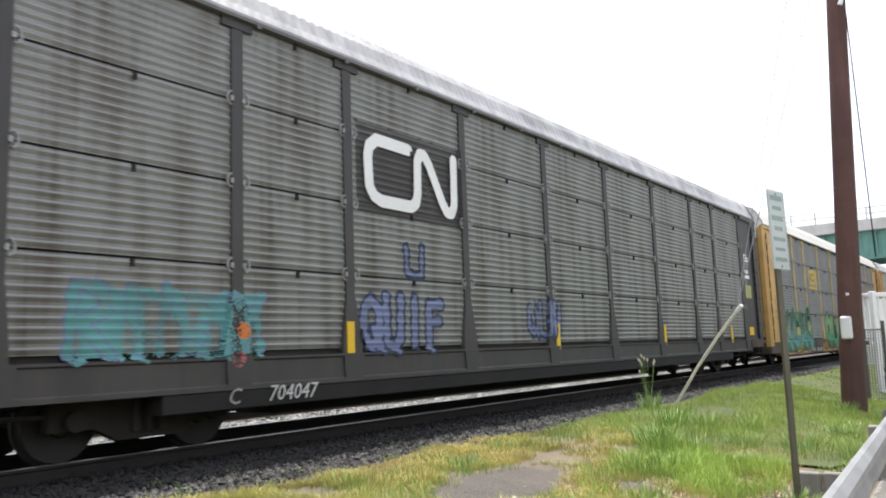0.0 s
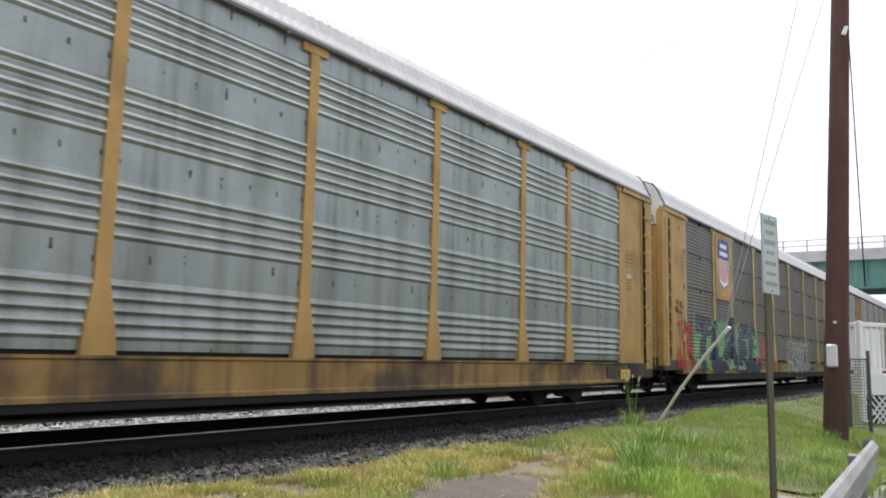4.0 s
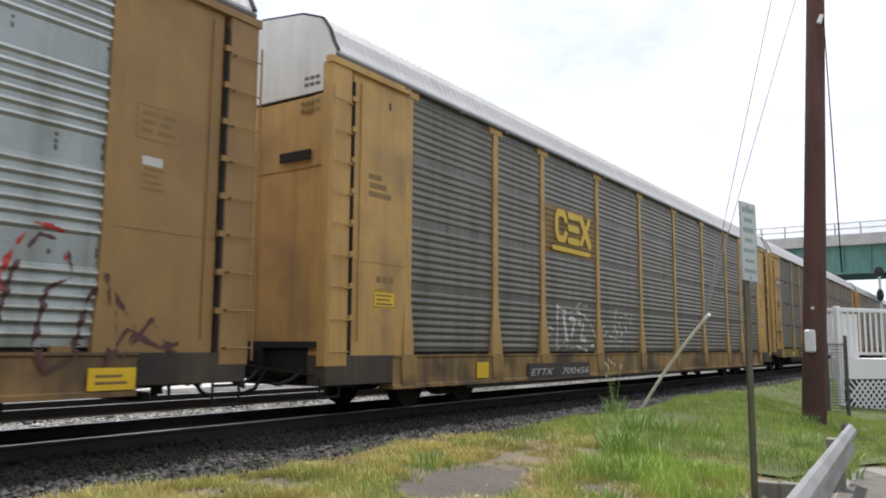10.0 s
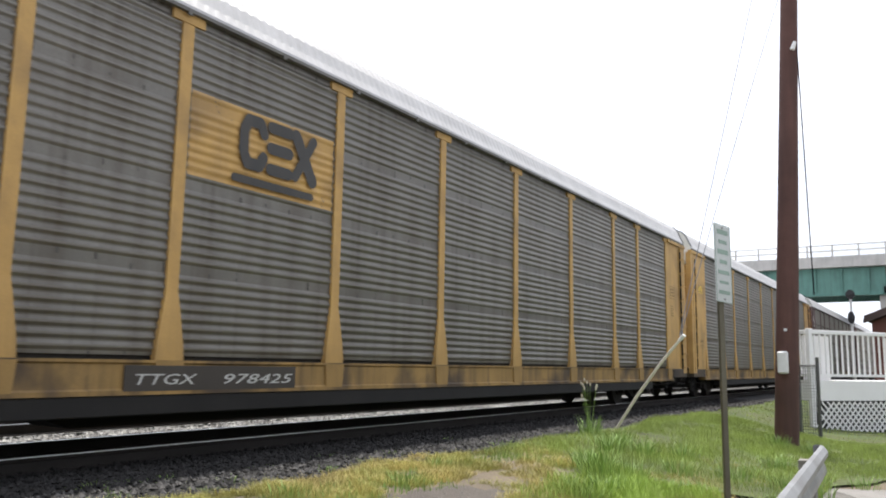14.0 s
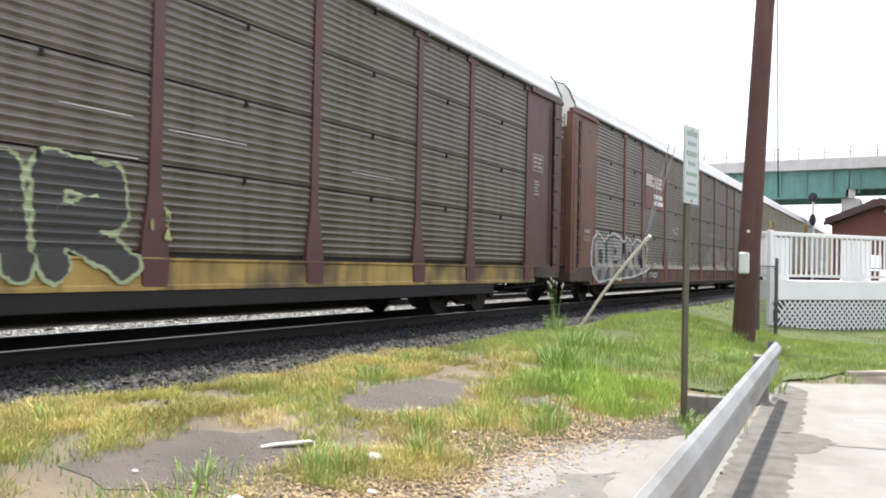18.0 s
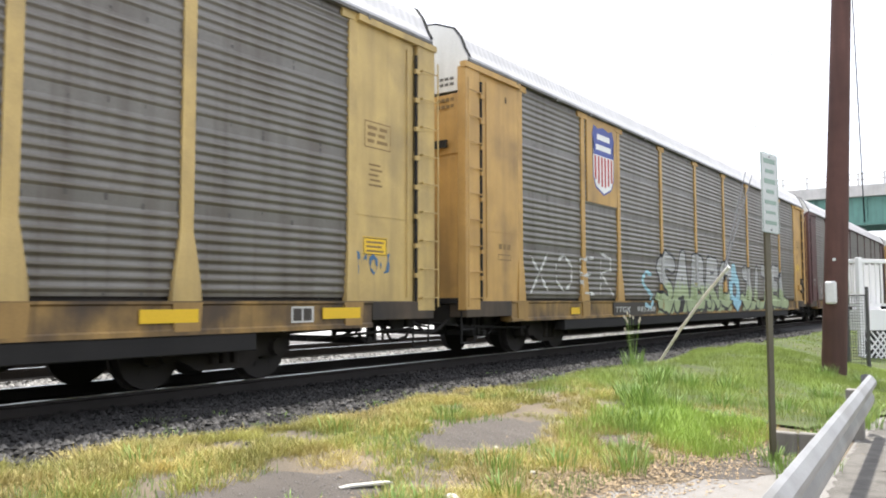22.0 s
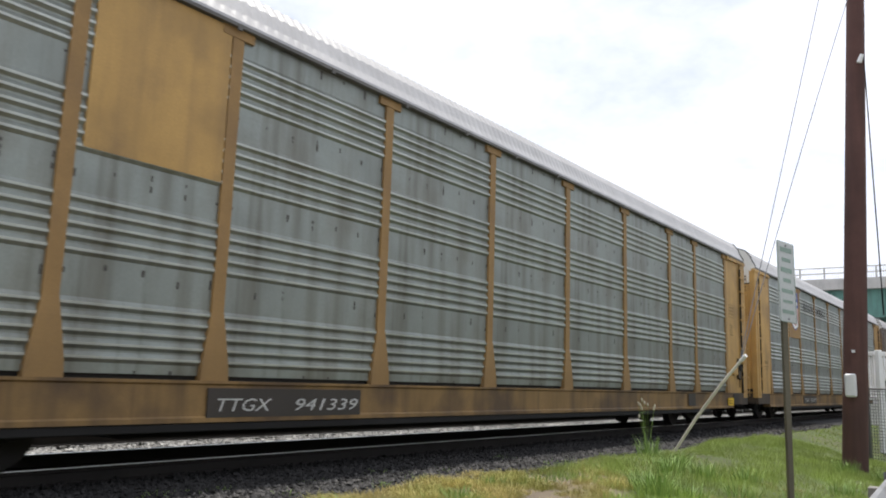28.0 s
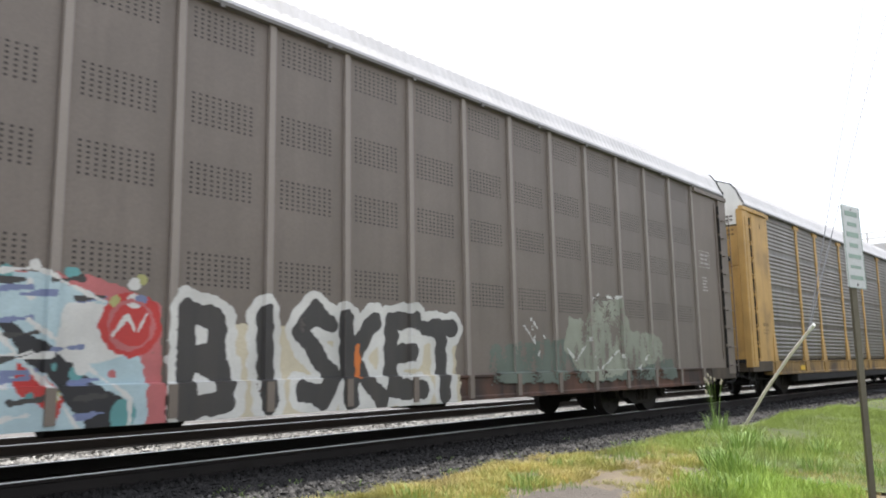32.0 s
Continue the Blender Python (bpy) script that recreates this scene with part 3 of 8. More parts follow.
SILLS = {False: (1.04, 0.66, 0.22), True: (0.95, 0.49, 0.10), "low": (0.90, 0.38, 0.06), "tall": (1.04, 0.55, 0.12), "plain": (0.90, 0.53, 0.10)}    # foot of the sheets, foot of the sill, black flange below
mesh_cache = {}


def cached(key, make):
    if key not in mesh_cache:
        mesh_cache[key] = make()
    return mesh_cache[key]


RIBS = {"bands": (0.10, 5, 0.125, 0.030), "six": (0.08, 6, 0.120, 0.026), "dense": (0.04, 8, 0.112, 0.016)}     # first rib, ribs in a band, their step, their depth


def ribbed_profile(z0, z1, style):
    """Heights and depths of a corrugated side sheet."""
    pts = [(0.0, z0)]
    if style == "fine":
        n = max(4, int((z1 - z0) / 0.098))
        s = (z1 - z0) / n
        for i in range(n):
            c = z0 + i * s
            pts += [(0.0, c + 0.12 * s), (0.015, c + 0.52 * s), (0.016, c + 0.62 * s), (0.0, c + 0.82 * s)]
    else:
        start, n, step, deep = RIBS[style]
        h = (z1 - z0) / 4
        for k in range(4):
            base = z0 + k * h + h * start
            for i in range(n):
                c = base + i * h * step
                pts += [(0.0, c), (deep - 0.002, c + h * step * 0.30), (deep, c + h * step * 0.50), (0.0, c + h * step * 0.84)]
    return pts + [(0.0, z1)]


def panel_mesh(width, z0, z1, style, material):
    def make():
        me = mesh_of(sheet(ribbed_profile(z0, z1, style), width), material, "side_panel")
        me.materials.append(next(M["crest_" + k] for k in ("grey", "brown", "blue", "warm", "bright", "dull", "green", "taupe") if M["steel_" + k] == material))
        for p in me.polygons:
            # crests coloured lighter as a sky highlight, upper slopes too on the fine sheets
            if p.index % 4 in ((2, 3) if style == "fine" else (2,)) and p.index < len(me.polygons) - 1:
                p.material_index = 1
        return me
    return cached((width, z0, z1, style, material.name), make)


def rivet_mesh(width, z0, z1):
    """Small stained rivets in rows between the ribs of a side sheet."""
    def make():
        rnd = random.Random(int(width * 100))
        bm = bmesh.new()
        h = (z1 - z0) / 4
        n = max(2, int(width / 0.46))
        for k in range(4):
            for f in (0.02, 0.90, 0.955):
                for i in range(n + 1):
                    if rnd.random() < 0.5:
                        continue
                    y, z = 0.06 + (width - 0.12) * i / n, z0 + (k + f) * h
                    r, s = rnd.uniform(0.008, 0.020), rnd.uniform(0.012, 0.065)
                    bm.faces.new([bm.verts.new(c) for c in ((0.003, y - r, z - s), (0.003, y + r, z - s), (0.005, y + r, z + r), (0.005, y - r, z + r))])
        return mesh_of(bm, M["rivet"], "rivet_row")
    return cached(("rivets", width, z0, z1), make)


def post_mesh(z0, z1, flare, material, bracket):
    def make():
        bm = bmesh.new()
        add_box(bm, -0.02, 0.036, -0.085, 0.085, z0 + 0.55, z1)
        foot = [(0.0, 1.0, 0.066), (0.18, 0.92, 0.064), (0.62, 0.28, 0.050), (0.80, 0.0, 0.039)]
        rings = []
        for up, k, out in foot:
            a = 0.085 + flare * k
            rings.append([bm.verts.new(c) for c in ((-0.02, -a, z0 + 0.06 + up), (out, -a, z0 + 0.06 + up), (out, a, z0 + 0.06 + up), (-0.02, a, z0 + 0.06 + up))])
        for lo, hi in zip(rings, rings[1:]):
            for i in range(4):
                bm.faces.new((lo[i], lo[(i + 1) % 4], hi[(i + 1) % 4], hi[i]))
        bm.faces.new(rings[0][::-1])
        bm.faces.new(rings[-1])
        if bracket:
            add_box(bm, -0.02, 0.045, -0.24, 0.24, z1 - 0.12, z1 - 0.0)
        return mesh_of(bm, material, "post")
    return cached(("post", z0, z1, flare, material.name, bracket), make)


ROOF = [(HALF + 0.03, EAVE + 0.03), (HALF + 0.025, EAVE + 0.07), (1.50, EAVE + 0.20), (1.41, EAVE + 0.42), (1.27, EAVE + 0.61), (0.88, EAVE + 0.76), (0.0, EAVE + 0.86)]


def roof_end_mesh(material, inset, foot):
    """The arched top of an end wall, from the foot's height up to the roof."""
    def make():
        half = [(1.46, foot)] + [(max(0.0, x - inset), z - inset * 0.6) for x, z in ROOF]
        return mesh_of(prism(half + [(-x, z) for x, z in half[-2::-1]], -0.03, 0.03), material, "end_cap")
    return cached(("roof_end", material.name, inset, foot), make)


def roof_trim_mesh():
    """A dark weather strip that follows the roof's end."""
    def make():
        bm = bmesh.new()
        pts = [(x + 0.012, z + 0.012) for x, z in ROOF]
        pts = pts + [(-x, z) for x, z in pts[-2::-1]]
        rings = [[bm.verts.new((x, y, z + up)) for x, z in pts] for y, up in ((-0.035, 0.0), (-0.03, 0.018), (0.03, 0.018), (0.035, -0.03))]
        for a, b in zip(rings, rings[1:]):
            for k in range(len(pts) - 1):
                bm.faces.new((a[k], a[k + 1], b[k + 1], b[k]))
        bmesh.ops.recalc_face_normals(bm, faces=bm.faces[:])
        return mesh_of(bm, M["under"], "roof_trim")
    return cached("roof_trim", make)


def roof_mesh(length, material, ribs=True):
    def make():
        half = ROOF
        prof = half + [(-x, z) for x, z in half[-2::-1]]
        bm = bmesh.new()
        n = int(length / 0.17)
        rows = []
        for i in range(n + 1):
            y = -length / 2 + length * i / n
            for dy, up in (((0.0, 0.0), (0.055, 0.016), (0.095, 0.016), (0.15, 0.0)) if ribs and i < n else ((0.0, 0.0),)):
                rows.append([bm.verts.new((x, y + dy, z + (up if 0 < k < len(prof) - 1 and k != 1 and k != len(prof) - 2 else 0))) for k, (x, z) in enumerate(prof)])
        for a, b in zip(rows, rows[1:]):
            for k in range(len(prof) - 1):
                bm.faces.new((a[k], a[k + 1], b[k + 1], b[k]))
        bm.faces.new(rows[0][::-1])
        bm.faces.new(rows[-1])
        bmesh.ops.recalc_face_normals(bm, faces=bm.faces[:])
        return mesh_of(bm, material, "roof")
    return cached(("roof", length, material.name, ribs), make)


def wheelset_mesh():
    def make():
        bm = bmesh.new()
        for s in (-1, 1):
            add_tube(bm, (s * 0.70, 0, 0), (s * 0.82, 0, 0), 0.42, 0.41, 20)
            add_tube(bm, (s * 0.66, 0, 0), (s * 0.70, 0, 0), 0.45, 0.45, 20)
            add_tube(bm, (s * 0.82, 0, 0), (s * 0.86, 0, 0), 0.16, 0.14, 10)
            for k in range(6):
                a = k * math.pi / 3
                add_box(bm, *sorted((s * 0.822, s * 0.828)), 0.25 * math.cos(a) - 0.03, 0.25 * math.cos(a) + 0.03, 0.25 * math.sin(a) - 0.03, 0.25 * math.sin(a) + 0.03)
        add_tube(bm, (-1.0, 0, 0), (1.0, 0, 0), 0.08, 0.08, 10)
        return mesh_of(bm, M["wheel"], "wheelset")
    return cached("wheelset", make)


def truck_frame_mesh():
    def make():
        bm = bmesh.new()
        for s in (-1, 1):
            x0, x1 = sorted((s * 0.93, s * 1.08))
            prof = [(-1.12, 0.34), (-1.12, 0.62), (-0.70, 0.66), (-0.42, 0.78), (0.42, 0.78), (0.70, 0.66), (1.12, 0.62), (1.12, 0.34), (0.62, 0.34), (0.36, 0.20), (-0.36, 0.20), (-0.62, 0.34)]
            a = [bm.verts.new((x0, y, z)) for y, z in prof]
            b = [bm.verts.new((x1, y, z)) for y, z in prof]
            for i in range(len(prof)):
                bm.faces.new((a[i], a[(i + 1) % len(prof)], b[(i + 1) % len(prof)], b[i]))
            bm.faces.new(a)
            bm.faces.new(b[::-1])
            for y in (-0.16, 0.0, 0.16):
                add_tube(bm, (s * 1.10, y, 0.28), (s * 1.10, y, 0.62), 0.06, 0.06, 8)
            for y in (-0.86, 0.86):
                add_tube(bm, (s * 1.06, y, 0.44), (s * 1.16, y, 0.44), 0.13, 0.11, 10)
        add_box(bm, -1.0, 1.0, -0.2, 0.2, 0.42, 0.74)
        bmesh.ops.recalc_face_normals(bm, faces=bm.faces[:])
        return mesh_of(bm, M["truck"], "side_frames")
    return cached("truck", make)


def ladder_mesh(material, outer):
    """Rungs across the door's edge strip, with one upright along the outer edge."""
    def make():
        bm = bmesh.new()
        add_tube(bm, (0, outer, 0.05), (0, outer, 4.0), 0.013, 0.013, 6)
        for i in range(9):
            z = 0.2 + i * 0.45
            add_tube(bm, (0, 0, z), (0, 0.40, z), 0.010, 0.010, 6)
            add_tube(bm, (-0.06, 0.40 - outer, z), (0.01, 0.40 - outer, z), 0.016, 0.016, 6)
        return mesh_of(bm, material, "ladder")
    return cached(("ladder", material.name, outer), make)


def hinge_mesh():
    def make():
        bm = bmesh.new()
        ring = [(0.03, 0.065 * math.cos(a), 0.085 * math.sin(a)) for a in (math.pi * (-0.5 + k / 5) for k in range(6))]
        for a, b in zip(ring, ring[1:]):
            add_tube(bm, a, b, 0.014, n=6)
        add_box(bm, -0.02, 0.035, -0.03, 0.012, -0.03, 0.03)
        return mesh_of(bm, M["bracket"], "screen_bracket")
    return cached("hinge", make)


def end_wall_mesh(material):
    """A nearly flat end door: wide shallow folds and a horizontal joint."""
    def make():
        bm = bmesh.new()
        pts = [(-1.5, 0.03), (-1.2, 0.03), (-1.18, 0.0), (-0.05, 0.0), (-0.03, 0.03), (0.03, 0.03), (0.05, 0.0), (1.18, 0.0), (1.2, 0.03), (1.5, 0.03)]
        rows = [[bm.verts.new((px, py + d, z)) for px, py in pts] for z, d in ((0.9, 0.0), (3.55, 0.0), (3.56, -0.02), (3.60, -0.02), (3.61, 0.0), (EAVE - 0.55, 0.0))]
        for a, b in zip(rows, rows[1:]):
            for k in range(len(pts) - 1):
                bm.faces.new((a[k], b[k], b[k + 1], a[k + 1]))
        return mesh_of(bm, material, "end_door")
    return cached(("end", material.name), make)


def frame_mesh(w, h, t, material):
    """A thin painted border, as one ring."""
    def make():
        bm = bmesh.new()
        o = [bm.verts.new((0, y, z)) for y, z in ((0, 0), (w, 0), (w, h), (0, h))]
        i = [bm.verts.new((0, y, z)) for y, z in ((t, t), (w - t, t), (w - t, h - t), (t, h - t))]
        for k in range(4):
            bm.faces.new((o[k], o[(k + 1) % 4], i[(k + 1) % 4], i[k]))
        return mesh_of(bm, material, "printed_border")
    return cached(("frame", w, h, t, material.name), make)


spinners = []
NOTICES = {(4, 1): 2.30, (6, 1): 1.62, (6, -1): 1.60, (9, -1): 3.75, (12, 1): 1.7, (13, 1): 2.35}    # car and end: height of a yellow notice


def build_car(index, kind, sheet_mat, post_mat, sill_mat, door_mat, roof_mat, label, deep=False, bracket=True, wide=(), end_white=True, rows=4, door_white=False, ribs="dense"):
    """A covered auto rack car. Its origin lies on the rails at the middle of its length; its seen side faces +x."""
    y_mid = car_middle(index)
    car = thing("auto_rack_car", pose(TRACK_X, y_mid, RAIL_Z), label, "rail car", "cars of the freight train")
    length = PITCH if kind != "plain" else 29.4
    end = length / 2 - 0.42
    face = HALF - 0.06
    z0, lo, flange = SILLS[deep]
    belly = 0.24 if kind != "plain" else 0.58
    # frame
    for s in (-1, 1):
        name = "side_sill"
        prof = [(s * 1.30, lo), (s * (HALF + 0.02), lo), (s * (HALF + 0.02), lo + 0.05), (s * (HALF - 0.005), lo + 0.07), (s * (HALF - 0.005), z0 - 0.05), (s * (HALF + 0.02), z0 - 0.03), (s * (HALF + 0.02), z0), (s * 1.30, z0)]
        cut = end - 1.55
        part(name, prism(prof, -cut, cut), sill_mat, car, "" if s < 0 else "deep painted side sill")
        if kind != "plain":
            part("lower_flange", box(s * 1.32, s * (HALF + 0.004), -cut + 2.15, cut - 2.15, lo - flange, lo - 0.002, 0.012), M["under"], car, "black lower flange")
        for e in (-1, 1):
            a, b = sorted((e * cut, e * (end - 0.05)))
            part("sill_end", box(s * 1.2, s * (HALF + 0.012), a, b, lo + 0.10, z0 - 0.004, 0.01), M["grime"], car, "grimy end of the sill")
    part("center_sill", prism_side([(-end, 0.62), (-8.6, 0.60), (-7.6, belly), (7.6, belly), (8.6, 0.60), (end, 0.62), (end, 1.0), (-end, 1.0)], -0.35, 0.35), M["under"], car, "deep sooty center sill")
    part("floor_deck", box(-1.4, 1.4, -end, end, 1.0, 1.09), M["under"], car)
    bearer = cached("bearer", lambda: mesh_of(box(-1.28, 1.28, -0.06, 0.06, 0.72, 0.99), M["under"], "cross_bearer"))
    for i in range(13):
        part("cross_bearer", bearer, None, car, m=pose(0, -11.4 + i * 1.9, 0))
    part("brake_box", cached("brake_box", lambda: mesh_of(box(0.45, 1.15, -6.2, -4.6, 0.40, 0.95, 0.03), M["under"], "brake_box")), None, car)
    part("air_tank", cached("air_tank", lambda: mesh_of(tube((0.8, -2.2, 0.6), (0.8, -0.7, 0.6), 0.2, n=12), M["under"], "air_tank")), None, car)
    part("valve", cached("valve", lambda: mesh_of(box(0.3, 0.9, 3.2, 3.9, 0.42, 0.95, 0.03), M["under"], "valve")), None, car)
    # far side, roof
    part("far_wall", box(-HALF, -HALF + 0.05, -end + 0.3, end - 0.3, z0, EAVE), sheet_mat, car)
    part("roof", roof_mesh(round(2 * (end - 0.1), 2), roof_mat), None, car, "ribbed sheet metal roof")
    part("eave_rail", box(HALF - 0.09, HALF + 0.035, -end + 0.1, end - 0.1, EAVE - 0.018, EAVE + 0.028), M["eave"], car, "dark gutter rail under the roof")
    clip = cached("clip", lambda: mesh_of(box(0, 0.03, -0.03, 0.03, -0.05, 0.02), M["eave"], "gutter_clip"))
    for i in range(16):
        part("gutter_clip", clip, None, car, m=pose(HALF + 0.02, -12.1 + i * 1.62, EAVE - 0.01))
    # side sheets and posts
    edges = [p - length / 2 for p in (POSTS if kind != "plain" else tuple(2.45 + i * 1.225 for i in range(21)))]
    top = EAVE - 0.02
    for i, (a, b) in enumerate(zip(edges, edges[1:])):
        w = round(b - a - 0.10, 3)
        if i in wide:
            bm = box(face - 0.03, face + 0.02, a + 0.05, b - 0.05, z0, top)
            panel = part("blank_panel", bm, post_mat, car, "plain painted steel panel")
            part("panel_seam", box(face + 0.019, face + 0.026, (a + b) / 2 - 0.012, (a + b) / 2 + 0.012, z0, top), M["stencil_dark"], panel)
            for s in (-1, 1):
                yy, foot = (a if s > 0 else b) + s * 0.16, (a if s > 0 else b) + s * 0.27
                bm = bmesh.new()
                add_tube(bm, (face + 0.02, foot, z0 + 0.02), (face + 0.024, yy, z0 + 0.95), 0.014, n=6)
                add_tube(bm, (face + 0.02, yy, z0 + 0.95), (face + 0.03, yy, z0 + 0.98), 0.026, n=8)
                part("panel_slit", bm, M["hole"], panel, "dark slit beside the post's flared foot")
            bolts = bmesh.new()
            for z in (2.1, 2.2, 3.95, 4.05, 4.8):
                for y in (a + 0.35, a + 0.6, a + 0.85, b - 0.85, b - 0.6, b - 0.35):
                    add_box(bolts, face + 0.019, face + 0.028, y - 0.016, y + 0.016, z - 0.016, z + 0.016)
            tagged(part("bolt_rows", bolts, M["grime"], panel), "small grimy bolt heads", kind="stuff")
            continue
        if index in (4, 5):
            n = 3 if b - a > 2.5 else 2
            foot = cached(("panel_foot", z0, sill_mat.name), lambda: mesh_of(box(HALF - 0.06, HALF + 0.012, -0.11, 0.11, z0 - 0.005, z0 + 0.062, 0.006), sill_mat, "panel_foot"))
            for q in range(n):
                part("panel_foot", foot, None, car, "", pose(0, a + (b - a) * (q + 0.5) / n, 0))
        if kind == "stacked":
            h = (top - z0 - 0.06) / rows
            for r in range(rows):
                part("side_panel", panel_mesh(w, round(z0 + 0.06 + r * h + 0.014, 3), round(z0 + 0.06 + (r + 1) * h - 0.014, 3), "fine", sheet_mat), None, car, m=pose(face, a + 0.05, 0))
            for r in range(rows):
                part("latch", cached("latch", lambda: mesh_of(box(0, 0.03, -0.02, 0.02, -0.10, -0.02), M["under"], "latch")), None, car, m=pose(face + 0.012, (a + b) / 2, z0 + 0.06 + (r + 1) * h))
        elif kind == "ribbed":
            tagged(part("rivet_row", rivet_mesh(w, round(z0 + 0.05, 3), top), None, car, "", pose(face, a + 0.05, 0)), "rust-stained rivets", kind="stuff")
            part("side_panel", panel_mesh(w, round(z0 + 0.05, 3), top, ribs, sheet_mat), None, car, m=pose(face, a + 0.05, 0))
        else:
            part("side_panel", box(face - 0.03, face, a + 0.05, b - 0.05, z0 - 0.02, top), sheet_mat, car)
            tagged(part("perforation", perforated(round(w, 2)), None, car, "", pose(face + 0.002, a + 0.05, 0)), "rows of small punched holes", kind="stuff")
    # shadow-coloured sheet stands in for the unlit space behind the joints
    part("dark_backing", box(face - 0.12, face - 0.05, edges[0], edges[-1], z0, top), M["hole"], car)
    shoe_mat = sill_mat if post_mat in (M["yellow"], M["pale_yellow"], M["tan"]) else post_mat
    for i, y in enumerate(edges):
        if kind == "plain":
            part("post", cached(("thin_post", sheet_mat.name), lambda: mesh_of(box(-0.02, 0.05, -0.045, 0.045, z0 - 0.02, top), M["pale_taupe"], "post")), None, car, m=pose(face, y, 0))
        else:
            part("post", post_mesh(z0 - 0.08, top, (0.15 if post_mat is M["brown"] else 0.11) if 0 < i < len(edges) - 1 else 0.05, post_mat, bracket), None, car, m=pose(face, y, 0))
        if kind != "plain" and deep is not True:
            part("post_shoe", cached(("shoe", z0, lo, shoe_mat.name), lambda: mesh_of(prism_side([(-0.20, z0 - 0.015), (0.20, z0 - 0.015), (0.17, lo + 0.04), (-0.17, lo + 0.04)], HALF - 0.01, HALF + 0.0225), shoe_mat, "post_shoe")), None, car, "", pose(0, y, 0))
        if kind == "stacked" and post_mat not in (M["brown"], M["maroon"]):
            h = (top - z0 - 0.06) / rows
            for r in range(1, rows):
                for s in (-1, 1):
                    part("screen_bracket", hinge_mesh(), None, car, m=pose(face + 0.02, y + s * 0.10, z0 + 0.06 + r * h, 0, 0, 0) if s > 0 else pose(face + 0.02, y + s * 0.10, z0 + 0.06 + r * h, 180, 0, 0))
    # ends
    for e in (-1, 1):
        ya = e * (length / 2 - (DOOR if kind != "plain" else 2.45))
        yb = e * end
        strip = e * (end - 0.52)
        part("end_panel", box(face - 0.06, face + 0.035, *sorted((ya + e * 0.06, strip - e * 0.03)), z0 - 0.06, EAVE - 0.06, 0.012), door_mat, car, "flat painted door pocket panel")
        part("end_post", box(face - 0.10, face + 0.075, *sorted((strip + e * 0.04, yb - e * 0.02)), z0 - 0.16, EAVE - 0.10, 0.015), M["white_end"] if door_white and e < 0 else door_mat, car, "hinged door edge strip")
        part("hinge_rod", tube((face + 0.07, strip, z0), (face + 0.07, strip, EAVE - 0.3), 0.026, n=8), M["under"], car)
        part("door_guide", box(face - 0.02, face + 0.10, *sorted((ya + e * 0.06, yb)), EAVE - 0.13, EAVE - 0.03), door_mat, car)
        rung = cached(("hinge_lug", door_mat.name), lambda: mesh_of(box(0, 0.05, -0.05, 0.05, 0, 0.07), door_mat, "hinge"))
        for i in range(8):
            part("hinge", rung, None, car, m=pose(face + 0.06, strip, 1.4 + i * 0.46))
        ink = M["stencil_light"] if door_mat in (M["charcoal"], M["brown"], M["maroon"], M["taupe"]) else M["stencil_dark"]
        c = min(ya + e * 0.25, ya + e * 0.85)
        if e > 0:
            part("printed_border", frame_mesh(0.60, 0.40, 0.018, ink), None, car, "", pose(face + 0.0365, c, 3.28))
            for k in range(3):
                for y0, y1 in ((0.07, 0.22 + 0.03 * k), (0.28 + 0.03 * k, 0.52 - 0.05 * (k % 2))):
                    part("lettering_bar", box(face + 0.0355, face + 0.037, c + y0, c + y1, 3.36 + k * 0.10, 3.41 + k * 0.10), ink, car)
            for k in range(5):
                part("lettering_bar", box(face + 0.0355, face + 0.037, c + 0.10 + 0.03 * (k % 2), c + 0.40 - 0.04 * (k % 3), 2.72 + k * 0.075, 2.75 + k * 0.075), ink, car)
            if index in (2, 5, 17):
                part("notice", box(face + 0.0355, face + 0.0375, c + 0.1, c + 0.36, 3.0, 3.1), M["off_white"], car, "small white notice plate")
        else:
            for k in range(3):
                part("lettering_bar", box(face + 0.0355, face + 0.037, c + 0.05 + 0.15 * k, c + 0.16 + 0.15 * k, 1.98, 2.08), ink, car)
            part("printed_border", frame_mesh(0.46, 0.11, 0.018, ink), None, car, "", pose(face + 0.0365, c + 0.02, 1.78))
            part("lamp_slot", box(face + 0.0355, face + 0.039, c + 0.30, c + 0.34, 4.72, 4.84), M["under"], car, "small dark slot")
        if (index, e) in NOTICES:
            z = NOTICES[index, e]
            board = part("notice", box(face + 0.0355, face + 0.0375, c - 0.02, c + 0.52, z, z + 0.27), M["bright_yellow"], car, "small yellow notice plate")
            part("printed_border", frame_mesh(0.52, 0.25, 0.014, M["plate_black"]), None, board, "", pose(face + 0.0380, c - 0.01, z + 0.01))
            for k in range(3):
                part("lettering_bar", box(face + 0.0376, face + 0.0382, c + 0.05, c + 0.44 - 0.05 * (k % 2), z + 0.05 + 0.065 * k, z + 0.08 + 0.065 * k), M["stencil_dark"], board)
        part("latch_slot", box(0.55, 1.15, *sorted((yb - e * 0.07, yb - e * 0.03)), 3.72, 3.86), M["under"], car, "dark latch slot in the end door")
        part("end_door", end_wall_mesh(door_mat), None, car, "end door of vertical ribbed sheet", pose(0, yb - e * 0.1, 0, 0, 0, 0 if e > 0 else 180))
        part("end_cap", roof_end_mesh(M["white_end"] if end_white else door_mat, 0.012, EAVE - 0.5), None, car, "white painted arch at the top of the end" if end_white else "", pose(0, yb - e * 0.11, 0))
